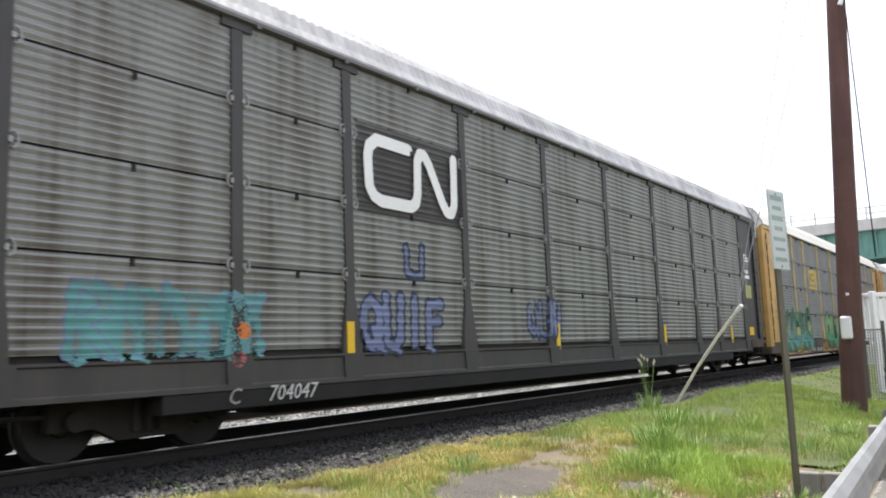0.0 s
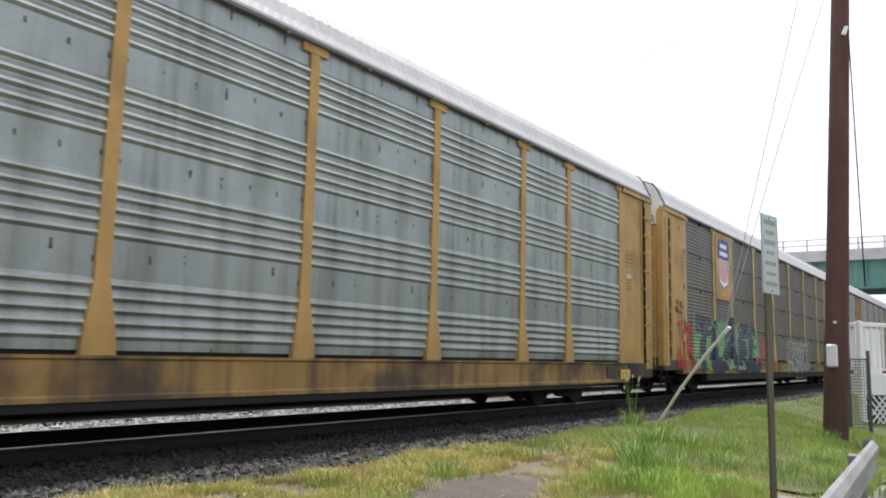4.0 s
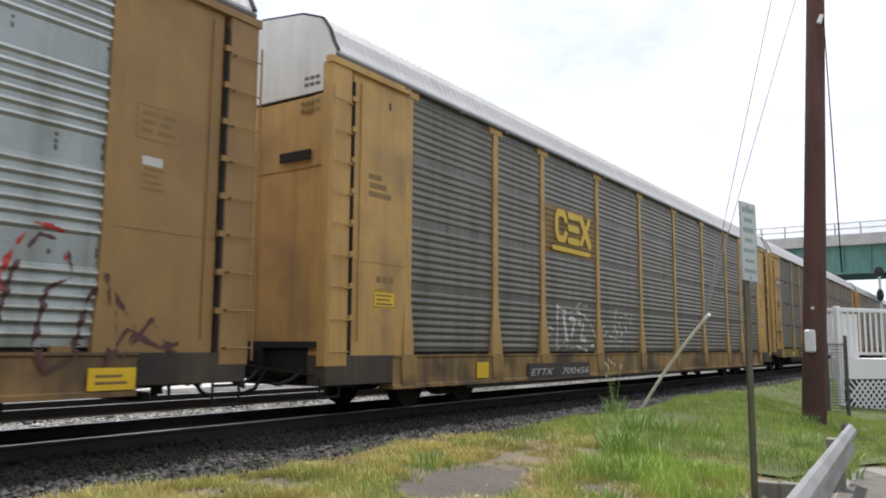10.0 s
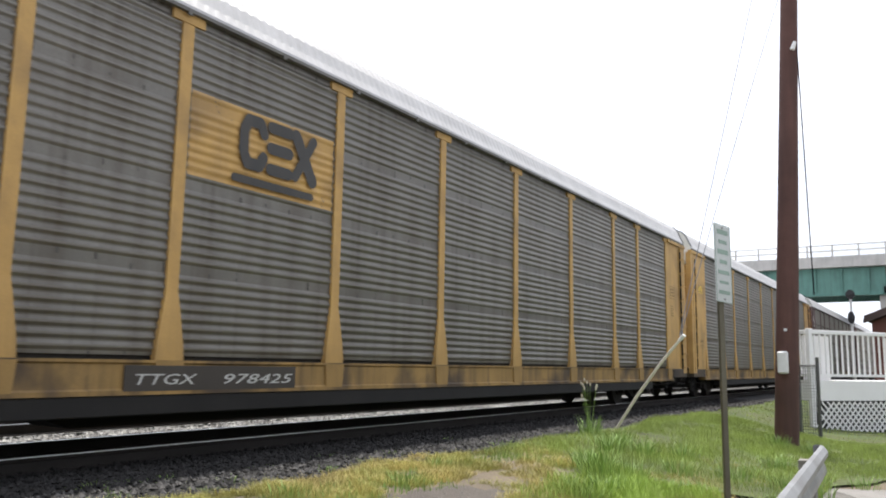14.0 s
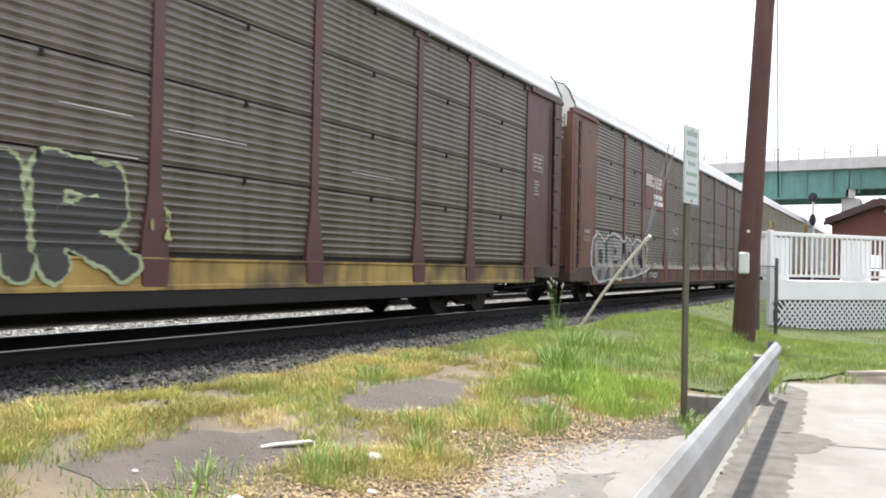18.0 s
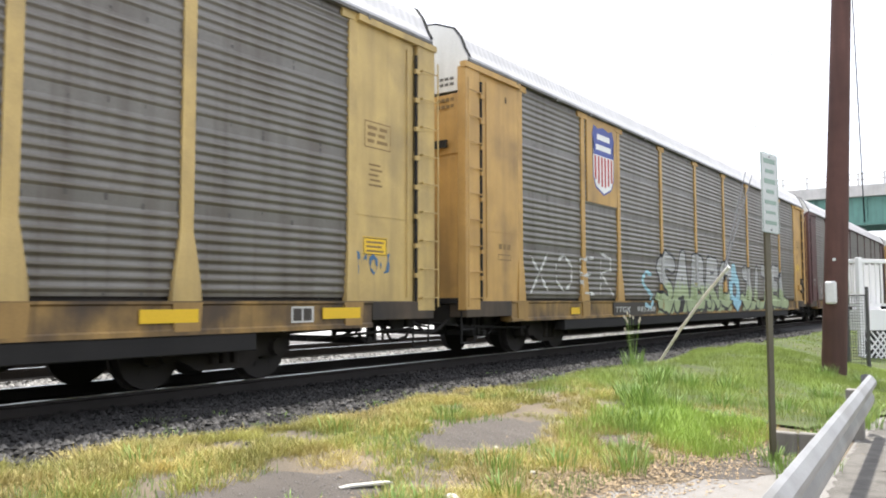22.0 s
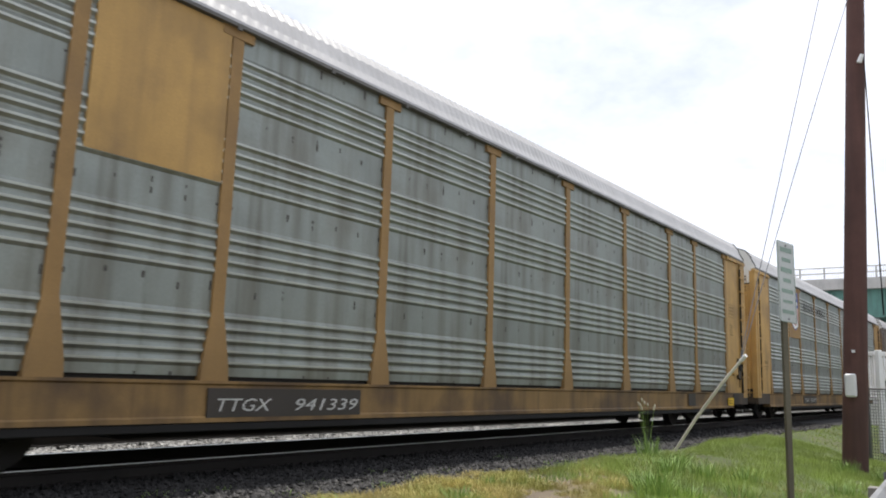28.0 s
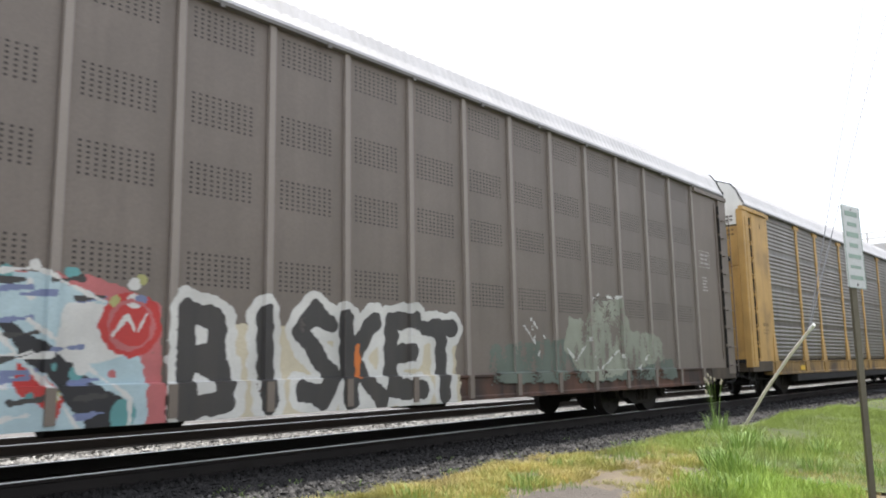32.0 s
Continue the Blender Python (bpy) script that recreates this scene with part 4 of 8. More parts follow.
        part("roof_trim", roof_trim_mesh(), None, car, "dark weather strip round the roof's end", pose(0, yb - e * 0.13, 0, 0, 0, 0 if e < 0 else 180))
        ink = M["stencil_light"] if door_mat in (M["charcoal"], M["brown"], M["maroon"], M["taupe"]) else M["stencil_dark"]
        for k in range(2):
            for m in range(4):
                part("lettering_bar", box(0.92 + 0.10 * m, 0.99 + 0.10 * m, *sorted((yb - e * 0.075, yb - e * 0.066)), EAVE - 0.68 - 0.12 * k, EAVE - 0.62 - 0.12 * k), ink, car)
            for m in range(3):
                part("lettering_bar", box(0.98 + 0.11 * m, 1.06 + 0.11 * m, *sorted((yb - e * 0.079, yb - e * 0.072)), EAVE - 0.40 + 0.10 * k, EAVE - 0.35 + 0.10 * k), M["eave"], car)
        part("ladder", ladder_mesh(M["white_end"] if door_white and e < 0 else door_mat, 0.40 if e > 0 else 0.0), None, car, "steel rung ladder", pose(face + 0.135, yb - (0.42 if e > 0 else -0.02), z0 - 0.15))
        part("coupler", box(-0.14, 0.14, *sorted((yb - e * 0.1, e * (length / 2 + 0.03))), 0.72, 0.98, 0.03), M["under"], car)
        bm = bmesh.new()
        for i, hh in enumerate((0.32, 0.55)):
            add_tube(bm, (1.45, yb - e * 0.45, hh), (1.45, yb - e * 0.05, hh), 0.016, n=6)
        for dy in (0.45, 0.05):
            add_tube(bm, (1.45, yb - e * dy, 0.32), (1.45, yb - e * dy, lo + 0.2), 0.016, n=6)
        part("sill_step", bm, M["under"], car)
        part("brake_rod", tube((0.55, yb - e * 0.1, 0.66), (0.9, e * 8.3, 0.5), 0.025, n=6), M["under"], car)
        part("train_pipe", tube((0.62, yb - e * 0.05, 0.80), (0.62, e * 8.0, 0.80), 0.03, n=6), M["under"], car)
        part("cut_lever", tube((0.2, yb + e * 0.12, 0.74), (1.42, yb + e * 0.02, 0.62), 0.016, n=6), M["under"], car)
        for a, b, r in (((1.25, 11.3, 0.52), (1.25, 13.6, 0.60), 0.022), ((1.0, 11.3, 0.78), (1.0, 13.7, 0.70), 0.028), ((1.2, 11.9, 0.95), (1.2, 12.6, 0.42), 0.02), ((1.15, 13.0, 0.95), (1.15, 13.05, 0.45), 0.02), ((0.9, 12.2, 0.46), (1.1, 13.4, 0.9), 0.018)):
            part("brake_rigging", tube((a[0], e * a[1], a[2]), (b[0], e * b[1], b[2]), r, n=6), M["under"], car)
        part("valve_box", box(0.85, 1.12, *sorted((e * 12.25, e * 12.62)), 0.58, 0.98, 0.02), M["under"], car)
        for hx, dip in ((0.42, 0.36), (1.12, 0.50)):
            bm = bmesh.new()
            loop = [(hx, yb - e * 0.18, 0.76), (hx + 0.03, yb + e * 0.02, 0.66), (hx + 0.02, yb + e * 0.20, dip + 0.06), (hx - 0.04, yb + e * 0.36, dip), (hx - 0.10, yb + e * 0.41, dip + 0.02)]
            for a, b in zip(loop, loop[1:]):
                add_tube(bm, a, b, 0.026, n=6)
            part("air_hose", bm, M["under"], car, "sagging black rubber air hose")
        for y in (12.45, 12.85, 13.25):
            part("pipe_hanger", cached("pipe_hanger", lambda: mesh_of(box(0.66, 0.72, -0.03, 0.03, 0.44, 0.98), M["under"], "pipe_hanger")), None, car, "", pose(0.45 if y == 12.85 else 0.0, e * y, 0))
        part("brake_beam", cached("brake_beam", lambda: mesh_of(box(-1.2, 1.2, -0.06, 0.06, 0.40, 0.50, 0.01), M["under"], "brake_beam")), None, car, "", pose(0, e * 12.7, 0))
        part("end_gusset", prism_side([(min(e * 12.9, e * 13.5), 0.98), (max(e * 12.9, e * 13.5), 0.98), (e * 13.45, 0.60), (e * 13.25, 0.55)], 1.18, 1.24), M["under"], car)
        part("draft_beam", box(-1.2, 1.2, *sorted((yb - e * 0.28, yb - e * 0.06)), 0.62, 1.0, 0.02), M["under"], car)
        part("lock_rod", tube((face + 0.055, strip - e * 0.20, 1.1), (face + 0.055, strip - e * 0.20, EAVE - 0.25), 0.012, n=6), door_mat, car)
        if index in (13, 15, 16, 17) and e > 0:
            part("door_latch", box(face + 0.03, face + 0.12, *sorted((strip - 1.02, strip - 0.62)), 1.50, 1.73, 0.015), door_mat, car, "boxy door latch")
            part("latch_housing", prism_side([(strip - 0.52, 1.42), (strip - 0.30, 1.36), (strip - 0.24, 1.62), (strip - 0.30, 1.98), (strip - 0.46, 2.02), (strip - 0.54, 1.7)], face + 0.03, face + 0.11), M["grime"], car, "greasy winding gear housing")
            part("latch_wheel", tube((face + 0.11, strip - 0.40, 1.72), (face + 0.15, strip - 0.40, 1.72), 0.10, n=14), M["under"], car)
            part("latch_lever", tube((face + 0.12, strip - 0.30, 1.80), (face + 0.11, strip - 0.06, 1.55), 0.016, n=6), M["rail"], car, "rusty lever")
            part("latch_lever", tube((face + 0.11, strip - 0.06, 1.55), (face + 0.11, strip - 0.22, 1.15), 0.016, n=6), M["rail"], car)
            part("latch_chain", tube((face + 0.10, strip - 0.42, 1.40), (face + 0.10, strip - 0.46, 1.12), 0.012, n=5), M["under"], car)
        part("panel_seam", box(face + 0.0345, face + 0.042, *sorted((ya + e * 0.08, strip - e * 0.05)), 2.28, 2.32), door_mat, car)
        bm = bmesh.new()
        p0 = Vector((0.35, yb + e * 0.05, 0.72))
        for i in range(5):
            p1 = p0 + Vector((-0.03, e * 0.07, -0.11 + i * 0.035))
            add_tube(bm, p0, p1, 0.025, n=6)
            p0 = p1
        part("brake_hose", bm, M["black"], car)
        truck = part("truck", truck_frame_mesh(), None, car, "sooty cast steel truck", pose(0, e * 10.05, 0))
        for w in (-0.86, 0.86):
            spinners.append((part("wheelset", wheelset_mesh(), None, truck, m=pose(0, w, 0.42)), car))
    if deep is True:
        label = part("jacking_label", box(HALF + 0.02, HALF + 0.026, 11.75, 12.3, lo + 0.07, lo + 0.30), M["bright_yellow"], car, "yellow notice on the sill")
        for k in range(2):
            part("lettering_bar", box(HALF + 0.0255, HALF + 0.0275, 11.83, 12.2 - 0.06 * k, lo + 0.13 + 0.07 * k, lo + 0.16 + 0.07 * k), M["stencil_dark"], label)
    elif index:
        part("jacking_label", box(HALF + 0.02, HALF + 0.024, edges[1] - 0.75, edges[1] - 0.35, lo + 0.10, z0 - 0.14), M["bright_yellow"], car)
    car["half_length"], car["deep"], car["kind_of_side"], car["post_places"], car["ribs"] = length / 2, deep, kind, edges, ribs
    return car


def perforated(width):
    def make():
        bm = bmesh.new()
        for z in (1.95, 2.95, 3.75, 4.75):
            for r in range(7):
                n = int((width - 0.2) / 0.085)
                for i in range(n):
                    y, zz = 0.12 + i * 0.085, z + r * 0.055
                    bm.faces.new([bm.verts.new((0, y + a, zz + b)) for a, b in ((0, 0), (0.03, 0), (0.03, 0.024), (0, 0.024))])
        return mesh_of(bm, M["hole"], "perforation")
    return cached(("perf", width), make)


CARS = {}


def lettering(car, words, y, z, size, material, x=HALF + 0.024, name="lettering", bold=0.004, slant=0.0):
    return part(name, text_mesh(words, size, material, bold, slant), None, car, m=pose(x, y, z))


FACE = HALF - 0.06 + 0.034                       # just outside the ribs


def plate(car, y0, y1, z0, z1, material, x=FACE, name="plate", label=""):
    return part(name, box(x - 0.02, x, y0, y1, z0, z1), material, car, label)


# ---- the cars of the train, in their order ----
def build_train():
    G_, B_, S_, D_, N_ = M["steel_grey"], M["steel_blue"], M["steel_bright"], M["steel_dull"], M["steel_green"]
    Y_, P_, T_, O_, R_, C_ = M["yellow"], M["pale_yellow"], M["tan"], M["brown"], M["maroon"], M["charcoal"]
    H_ = M["steel_warm"]
    W_, WW, WN = M["roof"], M["roof_white"], M["roof_worn"]
    plan = (
        (0, "stacked", G_, C_, C_, C_, WN, "dark grey auto rack car with charcoal posts and graffiti", dict(end_white=False)),
        (1, "stacked", B_, P_, Y_, Y_, WW, "grey and yellow auto rack car with green graffiti", dict(deep="low")),
        (2, "ribbed", S_, Y_, Y_, Y_, W_, "bright galvanised auto rack car with yellow posts", dict(ribs="bands", deep=True)),
        (3, "stacked", H_, P_, Y_, Y_, W_, "grey and yellow auto rack car with red and green graffiti", {}),
        (4, "ribbed", S_, T_, T_, T_, W_, "galvanised auto rack car with wide tan panels", dict(ribs="six", deep=True, bracket=False, wide=(1, 7), door_white=True)),
        (5, "ribbed", S_, T_, T_, T_, W_, "bright galvanised auto rack car with tan posts and green graffiti", dict(ribs="six", deep=True, bracket=False)),
        (6, "ribbed", D_, Y_, Y_, Y_, W_, "dull grey auto rack car with yellow posts and white graffiti", dict(deep="low")),
        (7, "stacked", H_, Y_, P_, Y_, W_, "weathered grey auto rack car with pale yellow posts", {}),
        (8, "ribbed", D_, Y_, Y_, Y_, W_, "dull brownish auto rack car with yellow posts", {}),
        (9, "ribbed", D_, Y_, Y_, Y_, W_, "dull grey auto rack car with yellow posts and sill", {}),
        (10, "stacked", M["steel_brown"], R_, P_, R_, W_, "grey auto rack car with brown posts and yellow sill", {}),
        (11, "stacked", M["steel_brown"], O_, M["rusty_sill"], O_, W_, "grey auto rack car with oxide brown frame and silver graffiti", dict(deep="tall")),
        (12, "ribbed", D_, P_, Y_, P_, W_, "dull auto rack car with pale yellow posts and silver graffiti", {}),
        (13, "ribbed", D_, Y_, Y_, Y_, W_, "dull auto rack car with yellow posts and large pale green graffiti", {}),
        (14, "ribbed", D_, R_, Y_, R_, W_, "dull auto rack car with brown posts and blue graffiti", {}),
        (15, "ribbed", N_, Y_, P_, Y_, W_, "pale galvanised auto rack car with yellow posts", dict(ribs="bands")),
        (16, "ribbed", N_, T_, T_, Y_, W_, "greenish galvanised auto rack car with tan posts", dict(ribs="bands", deep=True)),
        (17, "ribbed", S_, T_, T_, Y_, W_, "bright galvanised auto rack car with tan posts and shield", dict(ribs="bands", deep=True)),
        (18, "plain", M["steel_taupe"], M["taupe"], M["rusty_sill"], M["taupe"], W_, "taupe smooth-sided auto rack car with bright graffiti", dict(deep="plain")),
        (19, "ribbed", D_, Y_, Y_, Y_, W_, "dull grey auto rack car with yellow posts", {}),
        (20, "ribbed", D_, Y_, Y_, Y_, W_, "dull grey auto rack car with yellow posts", {}),
        (21, "stacked", G_, Y_, Y_, Y_, W_, "weathered grey auto rack car with yellow posts", {}),
    )
    # sills get the grimy copy of their paint with shade in its colour
    worn_shaded_sill = {Y_: M["sill_yellow"], P_: M["sill_pale"], T_: M["sill_tan"]}
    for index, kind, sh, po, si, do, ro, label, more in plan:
        si = worn_shaded_sill.get(si, si)
        CARS[index] = build_car(index, kind, sh, po, si, do, ro, label, **more)


build_train()

# ---- paint on the cars ----
GLYPHS = {
    "A": [[(0, 0), (0.45, 1), (0.95, 0)], [(0.25, 0.35), (0.72, 0.35)]],
    "B": [[(0.1, 0), (0.1, 1), (0.7, 0.95), (0.75, 0.6), (0.15, 0.52), (0.9, 0.42), (0.85, 0.05), (0.1, 0)]],
    "C": [[(0.95, 0.85), (0.6, 1), (0.15, 0.85), (0.05, 0.5), (0.15, 0.12), (0.6, 0), (0.95, 0.15)]],
    "E": [[(0.9, 1), (0.15, 0.95), (0.1, 0.05), (0.95, 0)], [(0.15, 0.5), (0.75, 0.52)]],
    "F": [[(0.1, 0), (0.15, 0.95), (0.95, 1)], [(0.15, 0.5), (0.75, 0.55)]],
    "I": [[(0.5, 0), (0.5, 1)]],
    "J": [[(0.2, 1), (0.8, 1), (0.75, 0.15), (0.4, 0), (0.05, 0.2)]],
    "K": [[(0.1, 0), (0.1, 1)], [(0.9, 1), (0.15, 0.5), (0.95, 0)]],
    "L": [[(0.15, 1), (0.1, 0.05), (0.95, 0)]],
    "M": [[(0, 0), (0.1, 1), (0.5, 0.4), (0.9, 1), (1, 0)]],
    "N": [[(0.05, 0), (0.1, 1), (0.85, 0.0), (0.95, 1)]],
    "O": [[(0.5, 1), (0.1, 0.75), (0.1, 0.25), (0.5, 0), (0.9, 0.25), (0.9, 0.75), (0.5, 1)]],
    "H": [[(0.1, 0), (0.1, 1)], [(0.9, 0), (0.9, 1)], [(0.1, 0.5), (0.9, 0.5)]],
    "P": [[(0.1, 0), (0.1, 1), (0.8, 0.95), (0.85, 0.55), (0.15, 0.45)]],
    "R": [[(0.1, 0), (0.1, 1), (0.75, 0.95), (0.8, 0.6), (0.15, 0.5), (0.95, 0)]],
    "S": [[(0.9, 0.9), (0.4, 1), (0.08, 0.75), (0.4, 0.52), (0.9, 0.3), (0.6, 0), (0.05, 0.1)]],
    "T": [[(0, 1), (1, 0.95)], [(0.5, 0.95), (0.5, 0)]],
    "U": [[(0.05, 1), (0.12, 0.15), (0.5, 0), (0.88, 0.15), (0.95, 1)]],
    "X": [[(0.05, 0), (0.95, 1)], [(0.05, 1), (0.95, 0)]],
    "2": [[(0.1, 0.75), (0.5, 1), (0.85, 0.75), (0.1, 0.05), (0.95, 0)]],
}
GLYPHS["Q"] = GLYPHS["O"] + [[(0.6, 0.3), (1.0, -0.05)]]


def skin_depth(car, ys, zs):
    """How far out the car's seen side reaches at each y and z: ribs, posts and sill."""
    deep, kind = car["deep"], car["kind_of_side"]
    z0 = SILLS[deep][0]
    top, face = EAVE - 0.02, HALF - 0.06
    if kind == "stacked":
        h = (top - z0 - 0.06) / 4
        u = (zs - z0 - 0.074) % h
        n = int((h - 0.028) / 0.098)
        s = (h - 0.028) / n
        f = (u % s) / s
        depth = np.interp(f, (0, 0.12, 0.52, 0.62, 0.82, 1), (0, 0, 0.015, 0.016, 0, 0))
    elif kind == "ribbed":
        h = (top - z0 - 0.05) / 4
        start, n, step, most = RIBS[car["ribs"]]
        u = ((zs - z0 - 0.05) % h) / h - start
        f = np.where((u > 0) & (u < n * step), (u % step) / step, 0.96)
        depth = np.interp(f, (0, 0.30, 0.50, 0.84, 1), (0, most - 0.002, most, 0, 0))
    else:
        depth = np.zeros_like(zs)
    x = face + depth
    for p in car["post_places"]:
        d = np.abs(ys - p)
        if kind == "plain":
            x = np.where(d < 0.055, face + 0.05, x)
        else:
            half = np.interp(zs, (z0, z0 + 0.16, z0 + 0.4, z0 + 0.78), (0.255, 0.22, 0.145, 0.085))
            x = np.where(d < half + 0.012, face + np.interp(zs, (z0, z0 + 0.4, z0 + 0.78), (0.094, 0.078, 0.062)), x)
    last = max(car["post_places"])
    x = np.where(np.abs(ys) > last + 0.05, face + 0.039, x)
    x = np.where(np.abs(ys) > car["half_length"] - 0.93, face + 0.080, x)
    x = np.where(zs < z0 + 0.02, HALF + 0.021, x)
    return x + 0.004


def inside(cy, cz, pts):
    """Which of the cells lie in a closed outline of (y, z) points."""
    hit = np.zeros(cy.shape, bool)
    for (ay, az), (by, bz) in zip(pts, pts[1:] + pts[:1]):
        if az != bz:
            hit ^= ((az > cz) != (bz > cz)) & (cy < (by - ay) * (cz - az) / (bz - az) + ay)
    return hit


def spray(car, words, y0, y1, z0, z1, fill, edge, label, low=None, halo=None, stroke=0.3, seed=1, back=None, slant=0.0, blobs=(), cell=0.026, fade=0.0, rim=0.06, shapes=(), lines=(), sway=1.0):
    """Spray paint that follows the side: fat lettering with an outline, on an optional patch of background colour."""
    rnd = random.Random(seed)
    n = len(words)
    w, h = (y1 - y0) / max(1, n), z1 - z0
    segs = []
    for i, ch in enumerate(words):
        if ch == " ":
            continue
        a, b = y0 + w * (i + 0.12), w * 0.78
        up, lift = rnd.uniform(0.86, 1.0), rnd.uniform(0.0, 0.06) * h
        for line in GLYPHS[ch]:
            pts = [(a + (px + rnd.uniform(-0.05, 0.05) + slant * pz) * b, z0 + 0.1 * h + lift + (pz * up + rnd.uniform(-0.04, 0.04)) * h * 0.8) for px, pz in line]
            segs += list(zip(pts, pts[1:]))
    cell = min(cell, 0.011 if (y1 - y0) * h < 1.5 else 0.016 if (y1 - y0) * h < 4 else 0.026)
    zz0 = max(z0 - 0.08, 0.52)
    ny, nz = int((y1 - y0 + 0.5) / cell), int((z1 + 0.2 - zz0) / cell)
    gy = y0 - 0.25 + np.arange(ny + 1) * cell
    gz = zz0 + np.arange(nz + 1) * cell
    cy, cz = np.meshgrid(gy[:-1] + cell / 2, gz[:-1] + cell / 2, indexing="ij")
    vy, vz = np.meshgrid(gy, gz, indexing="ij")

    def wobble(y, z):
        return sway * (0.014 * np.sin(y * 17 + seed) + 0.012 * np.sin(z * 23 + y * 7) + 0.006 * np.sin(y * 41 - z * 37))

    def reach(y, z, parts):
        d = np.full(y.shape, 9.0)
        for (ay, az), (by, bz) in parts:
            dy, dz = by - ay, bz - az
            t = np.clip(((y - ay) * dy + (z - az) * dz) / max(1e-9, dy * dy + dz * dz), 0, 1)
            d = np.minimum(d, np.hypot(y - ay - t * dy, z - az - t * dz))
        return d + wobble(y, z)

    wob, dist = wobble(cy, cz), reach(cy, cz, segs)
    r = max(0.014, stroke * min(w, h) * (0.17 if stroke > 0.2 else 0.45))
    rs = np.random.RandomState(seed)
    grain = rs.rand(*cy.shape)
    use = np.zeros(cy.shape, int)
    mats = [fill, edge, low or fill, halo or edge, back or edge]
    if back:
        e = np.minimum(np.minimum(cy - y0, y1 - cy) / 0.25, np.minimum(cz - z0, z1 - cz) / 0.18) + 9 * wob
        use[e > 0.35] = 5
    for m, pts in shapes:
        if m not in mats:
            mats.append(m)
        use[inside(cy + 1.5 * wob, cz + wob, list(pts))] = mats.index(m) + 1
    steps = [r, r + rim]
    if halo:
        use[dist < r + rim + 0.08] = 4
        steps.append(r + rim + 0.08)
    use[dist < r + rim] = 2
    use[dist < r] = 1
    if low:
        use[(dist < r) & (cz < z0 + 0.45 * h + 3 * wob + 0.12 * h * (grain - 0.5))] = 3
    for by, bz, br, bm_ in blobs:
        d = np.hypot(cy - by, cz - bz) + wob
        if bm_ not in mats:
            mats.append(bm_)
        use[d < br] = mats.index(bm_) + 1
    for m, width, pts in lines:
        if m not in mats:
            mats.append(m)
        use[reach(cy, cz, list(zip(pts, pts[1:]))) < width / 2] = mats.index(m) + 1
    worn = 0.5 + sum(0.16 * np.sin(cy * fy + rs.rand() * 6) * np.sin(cz * fz + rs.rand() * 6) for fy, fz in ((2.1, 2.9), (5.3, 4.1), (11.0, 9.0), (23.0, 3.0))) + 0.35 * (grain - 0.5)
    ok = (use > 0) & (worn > fade)
    # grid points slide onto the outlines, so that the edges run smoothly
    dv = reach(vy, vz, segs)
    g0, g1 = np.gradient(dv, cell)
    sy, sz = np.zeros_like(vy), np.zeros_like(vy)
    for s in steps:
        off = s - dv
        near = np.abs(off) < 0.62 * cell
        sy[near], sz[near] = (off * g0)[near], (off * g1)[near]
    vy, vz = vy + np.clip(sy, -0.45 * cell, 0.45 * cell), vz + np.clip(sz, -0.45 * cell, 0.45 * cell)
    vx = skin_depth(car, vy, vz)
    ii, jj = np.nonzero(ok)
    idx = lambda i, j: i * (nz + 1) + j
    faces = np.stack([idx(ii, jj), idx(ii + 1, jj), idx(ii + 1, jj + 1), idx(ii, jj + 1)], 1)
    used, inv = np.unique(faces, return_inverse=True)
    verts = np.stack([vx.ravel(), vy.ravel(), vz.ravel()], 1)[used]
    me = bpy.data.meshes.new("graffiti")
    me.from_pydata(verts.tolist(), [], inv.reshape(faces.shape).tolist())
    for m in mats:
        me.materials.append(m)
    me.polygons.foreach_set("material_index", (use[ii, jj] - 1).astype(np.int32))
    return part("graffiti", me, None, car, label)


def road_number(car, words, y0, y1, z0, z1, board=True):
    size = (z1 - z0) * (0.92 if board else 1.2)
    if board:
        part("number_board", box(HALF + 0.008, HALF + 0.0235, y0 - 0.08, y1 + 0.06, z0 - 0.04, z1 + 0.03), M["plate_black"], car, "black number board")
    words = words.split(" ")
    spans = [(y0, y1)] if len(words) == 1 else [(y0, y0 + 0.36 * (y1 - y0)), (y0 + 0.50 * (y1 - y0), y1)]
    for word, (a, b) in zip(words, spans):
        ob = lettering(car, word, a, z0 + 0.03, size * 0.88, M["off_white"], HALF + 0.028, "road_number", 0.0, 0.25)
        ob.scale = (1, (b - a) / max(v.co.y for v in ob.data.vertices), 1)


def maker_mark(car, y0, y1, z0, z1):
    """Three slanted pale forms on a dark board."""
    part("mark_board", box(HALF + 0.008, HALF + 0.0235, y0 - 0.1, y1 + 0.1, z0 - 0.04, z1 + 0.04), M["plate_black"], car, "dark board on the sill")
    w, h = (y1 - y0) / 3, z1 - z0
    for i in range(3):
        bm = bmesh.new()
        a = y0 + i * w
        for k, pts in enumerate((((a + 0.12 * w, z1 - 0.13 * h), (a + 0.92 * w, z1 - 0.13 * h)), ((a + 0.56 * w, z1 - 0.13 * h), (a + 0.40 * w, z0 + 0.1 * h))) if i < 2 else (((a + 0.1 * w, z0 + 0.1 * h), (a + 0.9 * w, z1 - 0.1 * h)), ((a + 0.3 * w, z1 - 0.1 * h), (a + 0.7 * w, z0 + 0.1 * h)))):
            add_stroke(bm, pts, 0.2 * h, HALF + 0.0245 + k * 0.001)
        part("mark", bm, M["off_white"], car)


def painted_block(car, name, pts_list, material, x, label=""):
    bm = bmesh.new()
    for i, (pts, w) in enumerate(pts_list):
        add_stroke(bm, pts, w, x + i * 0.0006)
    return part(name, bm, material, car, label)


